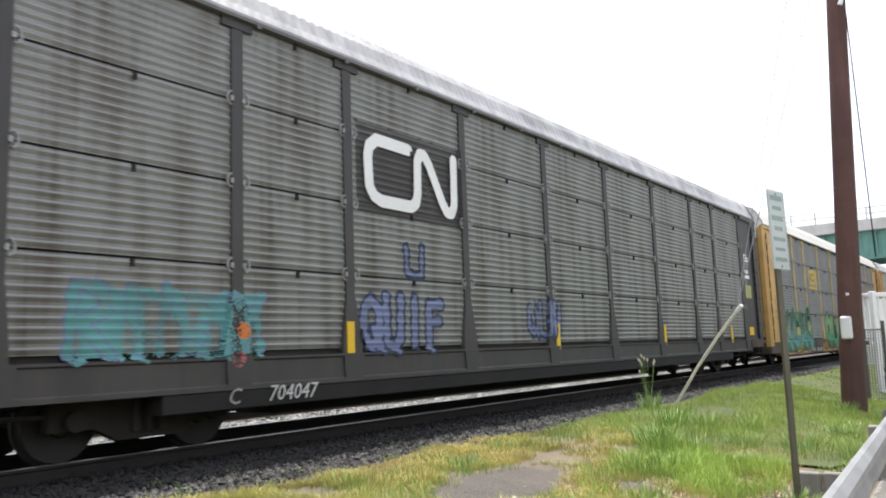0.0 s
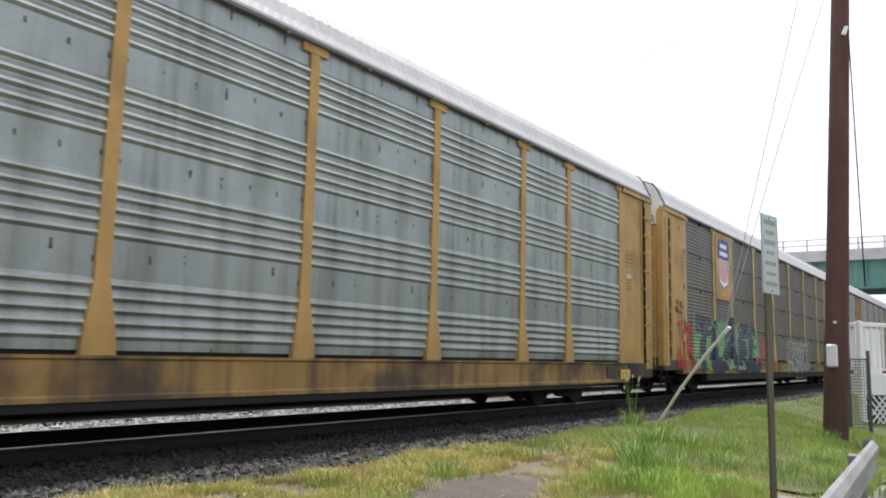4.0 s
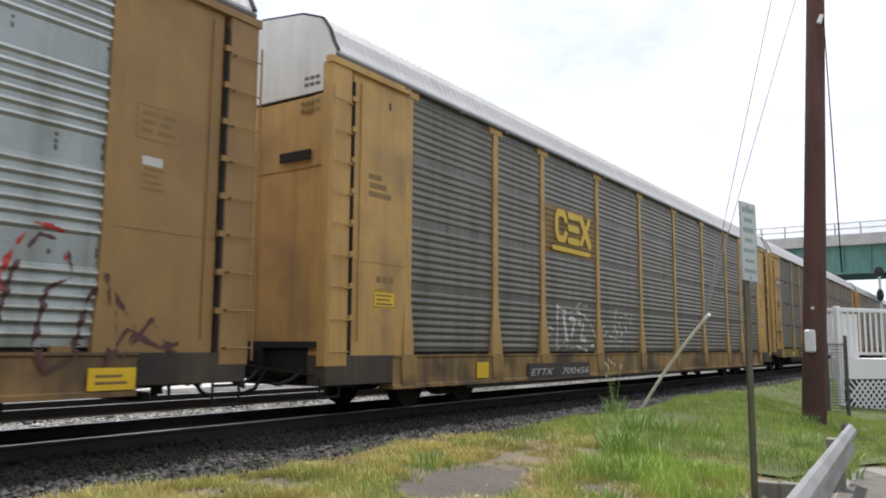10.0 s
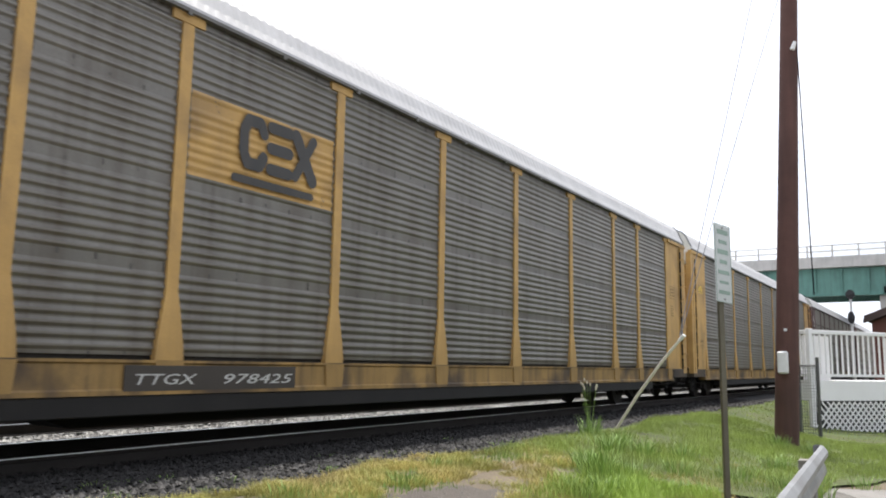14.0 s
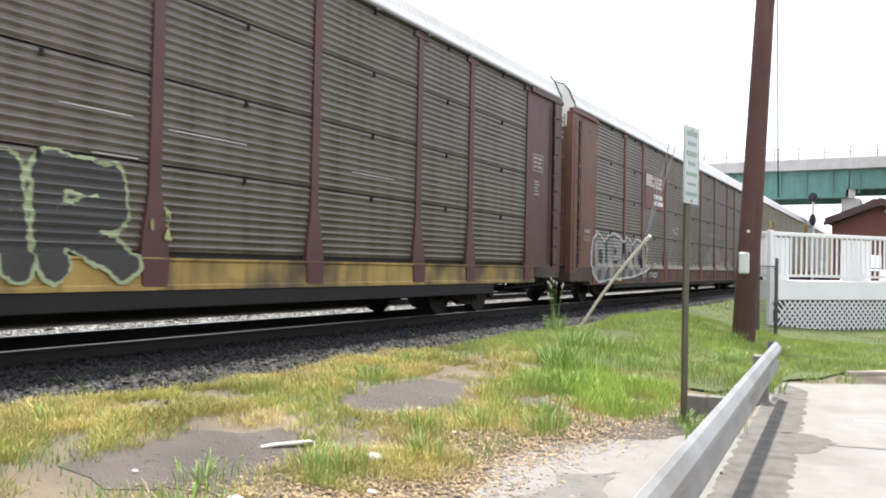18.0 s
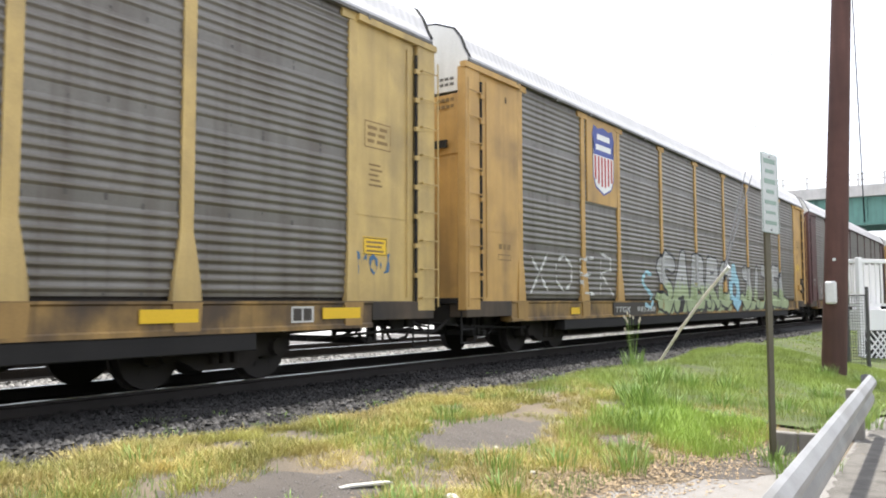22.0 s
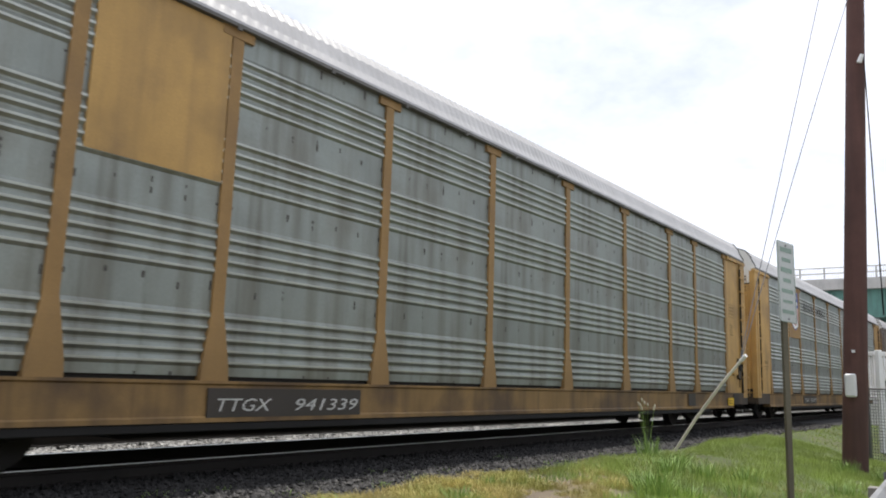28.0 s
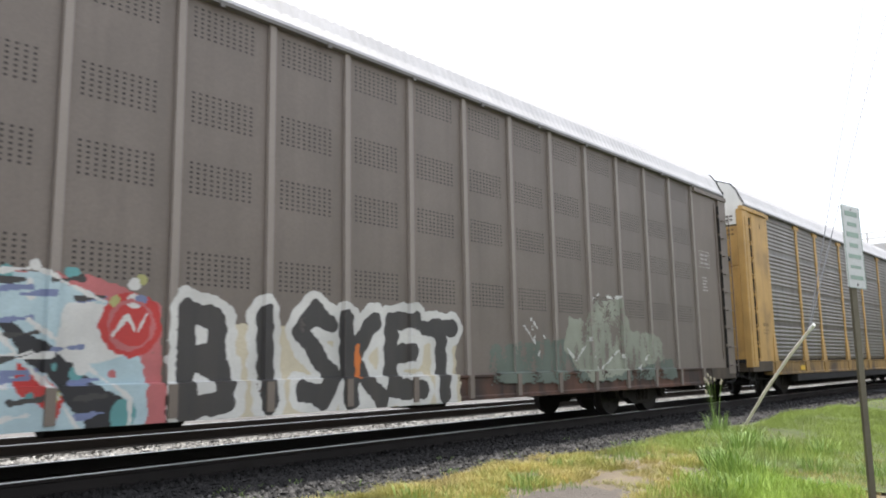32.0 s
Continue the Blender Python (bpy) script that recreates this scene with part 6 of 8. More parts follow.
    lumps = ((-12.15, 0.85), (-12.2, 1.45), (-12.05, 1.85), (-11.7, 2.08), (-11.3, 1.95), (-11.0, 1.8), (-10.65, 2.0), (-10.1, 2.08), (-9.6, 2.0), (-9.25, 1.85), (-8.95, 2.02), (-8.55, 1.95), (-8.2, 1.78), (-7.85, 1.98), (-7.4, 1.95), (-7.0, 1.82), (-6.75, 1.9), (-6.5, 1.7), (-6.6, 1.4), (-6.75, 1.2), (-6.4, 1.08), (-6.75, 0.98), (-7.3, 0.9), (-8.4, 0.76), (-9.6, 0.72), (-10.9, 0.68), (-11.6, 0.62))
    gaps = (((-11.55, 1.1), (-11.5, 1.55), (-11.2, 1.6), (-11.1, 1.1)), ((-10.95, 1.75), (-10.85, 0.95), (-10.7, 0.95), (-10.72, 1.8)), ((-10.15, 1.45), (-10.1, 1.65), (-9.85, 1.6), (-9.9, 1.42)), ((-10.2, 1.0), (-10.1, 1.25), (-9.5, 1.3), (-9.55, 1.05)), ((-9.35, 1.8), (-9.3, 1.0), (-9.1, 1.0), (-9.12, 1.85)), ((-8.75, 1.35), (-8.7, 1.6), (-8.45, 1.55), (-8.5, 1.3)), ((-8.3, 1.7), (-8.2, 0.95), (-8.05, 0.95), (-8.1, 1.75)), ((-7.7, 1.05), (-7.65, 1.5), (-7.4, 1.5), (-7.35, 1.05)), ((-7.05, 1.75), (-6.95, 1.0), (-6.65, 1.15), (-6.7, 1.8)))
    spray(c, "", -12.45, -6.3, 0.6, 2.1, M["dull_silver"], M["black"], "silver bubble graffiti with dark gaps and pale outline", seed=24, sway=0.5, cell=0.013, shapes=((M["dull_silver"], lumps),) + tuple((M["black"], g) for g in gaps) + tuple((M["smoke"], ((-11.9 + k * 0.75, 0.66), (-11.75 + k * 0.75, 0.98), (-11.45 + k * 0.75, 0.98), (-11.5 + k * 0.75, 0.66))) for k in range(7)),
          lines=((M["off_white"], 0.05, lumps + lumps[:1]), (M["black"], 0.05, [(y + 0.03, z - 0.09) for y, z in lumps[2:17]])))
    spray(c, "MXANKERULA", -4.3, 1.6, 1.06, 1.75, M["dull_silver"], M["smoke"], "faded silver graffiti", fade=0.55, stroke=0.25, rim=0.03, slant=0.3, seed=25)
    spray(c, "HOLK KEOSA", 5.9, 8.1, 1.2, 1.5, M["off_white"], M["off_white"], "thin white chalked tag", fade=0.25, stroke=0.045, rim=0.0, seed=74, sway=0.4)
    ob = lettering(c, "NS  171022", -7.35, 0.74, 0.25, M["off_white"], HALF + 0.034, "road_number", 0.0, 0.25)
    ob.scale = (1, 1.75 / max(v.co.y for v in ob.data.vertices), 1)
    for a, b in zip(list(c["post_places"]), list(c["post_places"])[1:]):
        n = 3 if b - a > 2.5 else 2
        for k in range(n):
            s = (b - a - 0.6) / n
            part("sill_ledge", box(HALF - 0.06, HALF + 0.01, a + 0.32 + k * s, a + 0.26 + (k + 1) * s, 1.03, 1.155, 0.006), M["ledge"], c, "pale worn ledge under the sheets")
            part("catch", box(HALF - 0.02, HALF + 0.02, a + 0.27 + (k + 0.5) * s, a + 0.33 + (k + 0.5) * s, 1.19, 1.25), M["off_white"], c, "small pale catch")
    spray(c, "", 2.5, 5.8, 1.02, 2.1, M["silver"], M["silver"], "worn silver blocks with white outlines", seed=72, fade=0.56, shapes=((M["silver"], ((2.7, 1.05), (2.8, 1.9), (3.3, 1.8), (3.5, 2.0), (4.05, 1.95), (4.1, 1.05))), (M["silver"], ((4.55, 1.05), (4.6, 1.85), (4.8, 2.0), (5.35, 1.95), (5.65, 1.5), (5.6, 1.05)))), lines=((M["off_white"], 0.03, ((4.55, 1.05), (4.6, 1.85), (4.8, 2.0), (5.35, 1.95), (5.65, 1.5), (5.6, 1.05))), (M["off_white"], 0.03, ((2.7, 1.05), (2.8, 1.9), (3.3, 1.8), (3.5, 2.0), (4.05, 1.95)))))
    for y in list(c["post_places"])[2:8:2]:
        part("reflector_strip", box(FACE + 0.045, FACE + 0.069, y - 0.05, y + 0.05, 1.08, 1.5), M["yellow"], c, "worn yellow reflector strip")
    for y0, y1, z in ((3.2, 4.6, 2.62), (4.9, 5.4, 2.55), (3.2, 4.2, 2.55)):
        part("chip", box(FACE - 0.004, FACE - 0.001, y0, y1, z, z + 0.012), M["off_white"], c, "bare scraped metal streak")
    c = CARS[12]
    logo_blocks(c, -6.35, -4.85, 3.40, 4.28, M["charcoal"], M["pale_yellow"])
    rnd = random.Random(26)
    spikes = [(-11.35 + 0.41 * k + rnd.uniform(-0.06, 0.06), rnd.uniform(0.30, 0.44), (2.25 - 0.035 * k) + rnd.uniform(-0.16, 0.12), rnd.uniform(0.45, 0.75)) for k in range(13)]
    spray(c, "", -11.6, -5.2, 0.72, 2.4, M["silver"], M["black"], "tall jagged silver graffiti with black outline", seed=26, fade=0.34, sway=0.4,
          shapes=((M["smoke"], ((-11.5, 0.7), (-11.3, 1.4), (-7.4, 1.2), (-7.4, 0.7))),) + tuple((M["silver"], ((y, 0.72 if y + w < -7.3 else 1.04), (y + w, 0.72 if y + w < -7.3 else 1.04), (y + w + s * 0.5, z * 0.72), (y + w + s, z), (y + s * 0.8, z - 0.12), (y + s * 0.4, z * 0.6))) for y, w, z, s in spikes),
          lines=tuple((M["black"], 0.055, ((y + w, 0.74 if y + w < -7.3 else 1.06), (y + w + s * 0.5, z * 0.72), (y + w + s, z), (y + s * 0.8, z - 0.12), (y + s * 0.4, z * 0.6))) for y, w, z, s in spikes) + tuple((M["black"], 0.09, ((y + 0.16, 0.9 if y + w < -7.3 else 1.1), (y + 0.22 + s * 0.3, z * 0.55))) for y, w, z, s in spikes[::2]) + ((M["off_white"], 0.03, [(y + w + s * 0.95, z + 0.06) for y, w, z, s in spikes]),))
    road_number(c, "TTGX 156791", -7.15, -5.15, 0.74, 0.99)
    spray(c, "MOU", 12.0, 12.75, 1.4, 1.75, M["royal"], M["royal"], "small blue tag", stroke=0.07, rim=0.0, seed=27)
    for y0, y1 in ((8.55, 9.3), (11.3, 12.05)):
        part("reflector_patch", box(HALF + 0.018, HALF + 0.023, y0, y1, 0.80, 0.95), M["bright_yellow"], c, "worn bright yellow reflector patch")
    part("notice", box(HALF - 0.004, HALF + 0.001, 10.75, 11.15, 0.76, 0.97), M["off_white"], c, "small framed black and white notice")
    for k in range(2):
        part("lettering_bar", box(HALF, HALF + 0.004, 10.78 + 0.18 * k, 10.93 + 0.18 * k, 0.785, 0.945), M["plate_black"], c)
    c = CARS[13]
    part("blank_panel", box(FACE - 0.03, FACE + 0.004, -8.95, -7.3, 3.25, EAVE - 0.03), M["yellow"], c, "yellow panel carrying a shield")
    shield(c, -8.65, -7.5, 3.5, 5.0, FACE + 0.006)
    spray(c, "XOER", -11.7, -7.4, 1.08, 2.2, M["off_white"], M["off_white"], "white outline graffiti", stroke=0.05, rim=0.0, seed=28)
    spray(c, "SABRC", -4.9, 2.0, 0.74, 2.4, M["silver"], M["black"], "large pale green and silver graffiti", low=M["mint"], stroke=0.9, rim=0.065, slant=0.22, fade=0.08, seed=29, shapes=((M["mint"], ((-4.9, 0.72), (-4.5, 1.05), (1.9, 1.05), (1.9, 0.72))),) + tuple((M["black"], ((-4.5 + k * 1.1, 0.72), (-4.0 + k * 1.1, 1.2), (-3.7 + k * 1.1, 1.15), (-4.05 + k * 1.1, 0.72))) for k in range(6)))
    spray(c, "O", 1.9, 3.2, 0.74, 2.1, M["sky_blue"], M["violet_grey"], "blue graffiti figure", stroke=0.9, seed=30, blobs=((2.5, 2.0, 0.3, M["sky_blue"]),))
    spray(c, "JITEL", 3.2, 10.2, 0.74, 2.3, M["silver"], M["black"], "large pale green and silver graffiti", low=M["mint"], stroke=0.9, rim=0.06, slant=0.2, fade=0.08, seed=31, shapes=((M["mint"], ((3.2, 0.72), (3.4, 1.02), (9.8, 1.02), (10.0, 0.72))),) + tuple((M["black"], ((3.6 + k * 1.2, 0.72), (4.1 + k * 1.2, 1.2), (4.4 + k * 1.2, 1.15), (4.05 + k * 1.2, 0.72))) for k in range(5)))
    spray(c, "S", -5.9, -4.95, 0.76, 2.0, M["sky_blue"], M["pink"], "blue and pink paint spots", stroke=0.12, rim=0.0, seed=32)
    road_number(c, "TTGX 985338", -7.65, -5.05, 0.74, 0.97)
    c = CARS[14]
    bars(c, -6.6, -5.5, 3.75, 4.25, 5, M["charcoal"])
    painted_block(c, "emblem", [([(-5.44, 3.81), (-5.36, 4.15)], 0.12), ([(-5.16, 3.81), (-5.08, 4.15)], 0.12), ([(-4.92, 4.12), (-4.58, 4.12)], 0.09), ([(-4.94, 3.98), (-4.6, 3.98)], 0.09), ([(-4.96, 3.84), (-4.62, 3.84)], 0.09)], M["charcoal"], FACE + 0.004, "dark emblem")
    bars(c, -5.7, -4.6, 3.3, 3.65, 2, M["charcoal"])
    spray(c, "MTSNE", -11.2, -7.5, 1.08, 1.95, M["pink"], M["off_white"], "faded pink and white graffiti", fade=0.60, stroke=0.3, seed=33)
    spray(c, "AMPE2", -3.4, 2.4, 0.72, 2.0, M["olive_paint"], M["black"], "faded yellow-green graffiti with dark shadows", stroke=0.95, low=M["mint"], fade=0.36, rim=0.075, seed=34)
    spray(c, "OUSR", 4.4, 8.8, 0.70, 1.72, M["royal"], M["navy"], "faded blue bubble graffiti", fade=0.26, rim=0.02, stroke=0.8, seed=35, shapes=tuple((M["royal"], tuple((4.95 + 1.08 * k + 0.72 * math.cos(a), 1.18 + 0.52 * math.sin(a)) for a in (2 * math.pi * i / 16 for i in range(16)))) for k in range(4)))
    spray(c, "NAEA", 9.4, 10.9, 1.55, 2.05, M["off_white"], M["off_white"], "small white tag", stroke=0.12, rim=0.0, seed=36)
    road_number(c, "TTGX 075794", -8.15, -6.15, 0.74, 0.93)
    c = CARS[15]
    spray(c, "AUL", -11.4, -8.6, 1.08, 1.95, M["sky_blue"], M["off_white"], "pale blue graffiti", fade=0.45, stroke=0.8, seed=37)
    spray(c, "NE", -7.0, -5.0, 1.08, 1.8, M["mint"], M["black"], "green and black graffiti", fade=0.45, stroke=0.4, seed=38, blobs=((-7.2, 1.5, 0.2, M["orange"]),))
    c = CARS[16]
    part("blank_panel", box(FACE - 0.03, FACE + 0.004, -9.0, -7.3, 3.25, EAVE - 0.03), M["yellow"], c, "plain yellow panel")
    road_number(c, "TTGX 941339", -7.2, -4.8, 0.58, 0.84)
    part("jacking_frame", box(HALF + 0.02, HALF + 0.024, 8.3, 8.85, 0.58, 0.9), M["plate_black"], c)
    c = CARS[17]
    part("blank_panel", box(FACE - 0.03, FACE + 0.004, -9.0, -7.3, 3.15, EAVE - 0.03), M["tan"], c, "tan panel carrying a shield")
    shield(c, -8.6, -7.45, 3.5, 5.0, FACE + 0.006)
    for words, y0, y1 in (("BUILDING", -6.6, -4.62), ("AMERICA", -4.22, -2.35)):
        ob = lettering(c, words, y0, 4.42, 0.42, M["charcoal"], FACE + 0.034, "slogan", 0.0)
        ob.scale = (1, (y1 - y0) / max(v.co.y for v in ob.data.vertices), 1)
    road_number(c, "TTGX 971512", -7.2, -5.0, 0.62, 0.86)
    c = CARS[18]
    spray(c, "KIXOES", -12.95, -8.6, 0.50, 2.35, M["sky_blue"], M["navy"], "sky blue lettering graffiti", halo=M["lime"], stroke=1.15, seed=39, rim=0.06, slant=0.12, lines=tuple((M[("off_white", "royal", "navy", "sky_blue")[k % 4]], 0.05, ((-12.6 + 0.42 * k, 1.0 + 0.2 * (k % 3)), (-12.4 + 0.42 * k, 1.25 + 0.23 * (k % 3)))) for k in range(9)), shapes=((M["red"], ((-12.85, 0.75), (-12.8, 1.5), (-12.2, 1.85), (-11.9, 1.5), (-12.3, 0.75))), (M["red"], ((-11.0, 2.15), (-10.4, 2.42), (-9.6, 2.3), (-9.4, 1.9), (-10.2, 2.0)))), blobs=((-10.6, 1.2, 0.1, M["off_white"]), (-9.0, 0.95, 0.08, M["pink"]), (-9.4, 1.3, 0.1, M["royal"])))
    for k, (y0, y1, z0, z1) in enumerate(((-12.9, -12.1, 2.55, 3.0), (-12.8, -12.0, 3.0, 3.35), (-8.5, -7.45, 2.3, 2.65))):
        spray(c, ("TMS", "ENE", "SMOK")[k], y0, y1, z0, z1, M["off_white"], M["off_white"], "small white tag", stroke=0.1, rim=0.0, seed=60 + k)
    W, K, X = M["off_white"], M["black"], M["red"]
    spray(c, "", -8.05, -6.45, 0.42, 1.38, X, K, "orange-red graffiti strip with teal and black forms", seed=40, cell=0.013, sway=0.5, shapes=((M["rust_red"], ((-8.05, 0.42), (-7.9, 1.38), (-6.45, 1.36), (-6.45, 0.42))), (K, ((-7.0, 0.45), (-7.1, 0.85), (-6.5, 0.9), (-6.5, 0.45))), (M["teal"], ((-7.5, 0.5), (-7.45, 0.72), (-6.85, 0.72), (-6.75, 0.5)))),
          blobs=((-7.75, 0.7, 0.10, M["lime"]), (-7.2, 1.15, 0.09, M["lime"])), lines=((W, 0.03, ((-7.9, 1.2), (-7.8, 1.3), (-7.7, 1.2), (-7.6, 1.3), (-7.5, 1.2))), (W, 0.03, ((-7.9, 1.0), (-7.75, 1.12), (-7.65, 0.98), (-7.5, 1.1))), (W, 0.04, ((-6.95, 0.95), (-6.6, 1.05), (-6.46, 1.0)))))
    rnd = random.Random(77)
    dots = tuple((rnd.uniform(-6.0, -1.5), rnd.uniform(0.6, 2.1), rnd.uniform(0.03, 0.08), M[rnd.choice(("lime", "teal", "pink", "off_white", "off_white", "charcoal", "blue_grey", "off_white"))]) for k in range(54))
    slats = tuple((rnd.choice((W, M["charcoal"], M["blue_grey"])), 0.05, ((y, z), (y + 0.28, z + 0.03))) for y, z in [(rnd.choice((-5.4, -4.7, -2.9, -2.3)) + rnd.uniform(-0.2, 0.2), rnd.uniform(0.6, 1.9)) for k in range(34)])
    ring = lambda y, z, r: [(y + r * math.cos(k * 0.524), z + r * math.sin(k * 0.524)) for k in range(13)]
    spray(c, "", -6.35, -1.28, 0.42, 2.3, M["ice"], K, "pale blue, white, red and black graffiti piece", seed=41, cell=0.014, sway=0.6,
          shapes=((M["pink"], ((-6.35, 0.42), (-6.35, 1.45), (-6.1, 2.0), (-4.2, 2.1), (-3.4, 2.0), (-2.0, 1.95), (-1.35, 1.7), (-1.28, 0.42))), (M["ice"], ((-6.25, 1.2), (-6.1, 2.0), (-5.6, 2.15), (-4.5, 2.1), (-4.2, 1.9), (-4.1, 1.1), (-4.4, 0.6), (-5.0, 1.1))), (M["ice"], ((-3.25, 0.45), (-3.3, 1.85), (-2.6, 1.98), (-1.9, 1.75), (-1.5, 1.1), (-1.5, 0.5), (-2.4, 0.45))),
                  (W, ((-5.0, 1.0), (-4.9, 1.5), (-4.4, 1.6), (-4.2, 0.9), (-4.5, 0.5))), (W, ((-2.5, 1.0), (-2.3, 1.7), (-1.9, 1.7), (-1.7, 1.2))), (K, ((-6.2, 1.35), (-5.7, 1.5), (-5.3, 1.3), (-4.95, 0.45), (-5.5, 0.45), (-5.7, 1.0), (-6.2, 1.1))), (K, ((-4.9, 0.45), (-4.8, 1.1), (-4.5, 1.15), (-4.35, 0.45))), (M["mint"], ((-3.95, 0.45), (-4.0, 1.65), (-3.35, 1.62), (-3.3, 0.45))), (X, ((-4.2, 0.6), (-4.25, 1.3), (-4.0, 1.2), (-3.98, 0.6))), (X, ring(-3.72, 2.0, 0.28)), (M["mint"], ring(-3.72, 1.98, 0.18)), (X, ring(-1.66, 1.5, 0.33)), (K, ((-2.95, 1.5), (-2.75, 1.5), (-1.75, 0.75), (-1.75, 0.45), (-2.1, 0.45), (-2.3, 0.8))), (X, ((-2.75, 0.9), (-2.7, 1.15), (-2.3, 0.8), (-2.4, 0.6)))),
          blobs=dots + ((-3.70, 1.98, 0.07, K), (-1.75, 0.62, 0.14, M["teal"])), lines=slats + ((W, 0.035, ((-6.2, 1.42), (-5.7, 1.56), (-5.25, 1.36), (-4.9, 0.45))), (X, 0.06, ((-3.95, 1.35), (-3.35, 1.33))), (X, 0.06, ((-3.95, 1.0), (-3.33, 0.98))), (X, 0.06, ((-3.95, 0.7), (-3.33, 0.68))), (W, 0.03, ((-3.98, 0.5), (-4.03, 1.68), (-3.32, 1.65), (-3.27, 0.5))), (W, 0.04, ((-2.65, 1.52), (-1.68, 0.78), (-1.68, 0.5))), (W, 0.03, ((-3.0, 1.5), (-2.4, 0.85), (-2.15, 0.45))), (M["pink"], 0.04, ring(-1.66, 1.5, 0.24)), (W, 0.03, ((-1.85, 1.4), (-1.7, 1.6), (-1.6, 1.4), (-1.5, 1.62))), (W, 0.045, ((-6.25, 1.5), (-6.05, 2.05), (-5.6, 2.2), (-4.5, 2.15), (-4.2, 1.98))), (W, 0.045, ((-3.3, 1.9), (-2.6, 2.0), (-1.95, 1.72)))))
    spray(c, "BISKET", -1.2, 3.45, 0.50, 1.85, M["charcoal"], W, "dark block lettering on a cream ground with white outline", halo=W, stroke=0.95, rim=0.035, seed=42, cell=0.014, shapes=((M["cream"], ((-1.15, 0.45), (-1.1, 1.55), (3.4, 1.55), (3.4, 0.45))),), lines=((M["orange"], 0.09, ((1.42, 0.95), (1.42, 1.3))),))
    spray(c, "", 4.0, 11.0, 0.45, 2.35, M["mint"], M["teal"], "faded grey-green graffiti cloud over a teal haze", seed=43, fade=0.36, shapes=((M["haze_green"], ((4.2, 0.75), (4.3, 1.35), (6.6, 1.5), (7.5, 1.2), (10.8, 1.1), (10.8, 0.7))), (M["sage"], ((6.4, 1.3), (6.6, 1.9), (7.2, 1.8), (7.4, 2.2), (8.6, 2.3), (8.9, 1.7), (10.2, 1.6), (10.4, 1.1), (8.8, 0.9), (7.2, 0.7)))),
          lines=((W, 0.03, ((7.4, 2.22), (7.7, 2.35), (8.2, 2.3), (8.6, 2.36), (8.7, 2.1))), (W, 0.025, ((5.2, 1.7), (5.5, 1.4), (5.4, 1.8), (5.8, 1.5), (5.6, 1.2))), (W, 0.03, ((6.4, 1.4), (6.8, 1.1), (7.3, 1.5), (7.6, 0.9), (8.4, 1.3), (9.0, 0.8), (9.8, 1.3)))))
    for y in list(c["post_places"]):
        part("sill_rib", box(HALF - 0.02, HALF + 0.045, y - 0.05, y + 0.05, 0.56, 0.90), M["taupe"], c)
    part("number_board", box(FACE + 0.002, FACE + 0.02, -9.85, -6.25, 1.42, 1.98), M["plate_black"], c, "black number board")
    ob = lettering(c, "CP  546 215", -9.66, 1.57, 0.30, M["white"], FACE + 0.024, "road_number")
    ob.scale = (1, 3.2 / max(v.co.y for v in ob.data.vertices), 1)
    spray(c, "CL", -12.9, -12.0, 2.4, 3.0, M["off_white"], M["off_white"], "white scribbled tag", stroke=0.06, rim=0.0, seed=44)


def small_tags():
    """Chalk and marker tags on the end panels and side sheets."""
    for k, y, z, w, h, ink, words in ((3, -12.9, 2.3, 0.8, 0.45, "black", "AOUSK"), (3, 12.0, 2.8, 0.85, 0.7, "black", "AL"), (6, 12.1, 1.9, 0.7, 0.5, "off_white", "SO"), (9, 12.0, 2.0, 0.8, 0.5, "stencil_dark", "NR"), (11, -3.2, 2.3, 0.9, 0.35, "off_white", "FOT"), (11, 5.2, 2.0, 1.1, 0.5, "charcoal", "SOTO"), (12, -12.8, 1.9, 0.8, 0.6, "charcoal", "ROK"), (14, 11.9, 1.9, 0.9, 0.5, "off_white", "OME"), (15, -12.8, 2.0, 0.7, 0.5, "black", "EU"), (17, 12.1, 1.4, 0.6, 0.5, "off_white", "OA")):
        spray(CARS[k], words, y, y + w, z, z + h, M[ink], M[ink], "small scribbled tag", stroke=0.09, rim=0.0, seed=k + int(z * 10))


paint_train()
small_tags()


# ---- beside the track ----
def build_guard_rail():
    th = thing("guard_rail", pose(-0.82, 2.0, 0, 0, 0, 3.75), "dented galvanised steel guard rail along the parking lot", "guard rail")
    prof = [(0.0, 0.72), (0.03, 0.708), (0.072, 0.662), (0.076, 0.64), (0.072, 0.618), (0.035, 0.58), (0.022, 0.548), (0.045, 0.50), (0.045, 0.465), (0.025, 0.42), (0.0, 0.40)]
    prof = [(x, 0.72 - (0.72 - z) * 1.2) for x, z in prof]
    ring = prof + [(x - 0.006, z) for x, z in prof[::-1]]
    for y0, y1 in ((-6.0, -2.2), (-2.2, 1.6), (1.6, 5.4), (5.4, 8.72)):
        part("beam", prism(ring, y0, y1), M["galv"], th, "corrugated steel beam")
    bm = bmesh.new()
    rings = []
    for i in range(7):
        a = math.pi * i / 6
        rings.append([bm.verts.new((0.04 - 0.11 * (1 - math.cos(a)) * 0.5 - 0.02, 8.70 + 0.20 * math.sin(a), z)) for z in (0.345, 0.71)])
    for a, b in zip(rings, rings[1:]):
        bm.faces.new((a[0], b[0], b[1], a[1]))
    part("end_shoe", bm, M["galv"], th, "flared end of the beam")
    for y in (-4.4, -0.6, 1.3, 8.3):
        part("post", box(-0.22, -0.04, y - 0.08, y + 0.08, -0.1, 0.58, 0.01), M["post_wood"], th, "grey timber post")
        part("bolt", tube((-0.03, y, 0.56), (0.03, y, 0.56), 0.018, n=6), M["galv"], th)


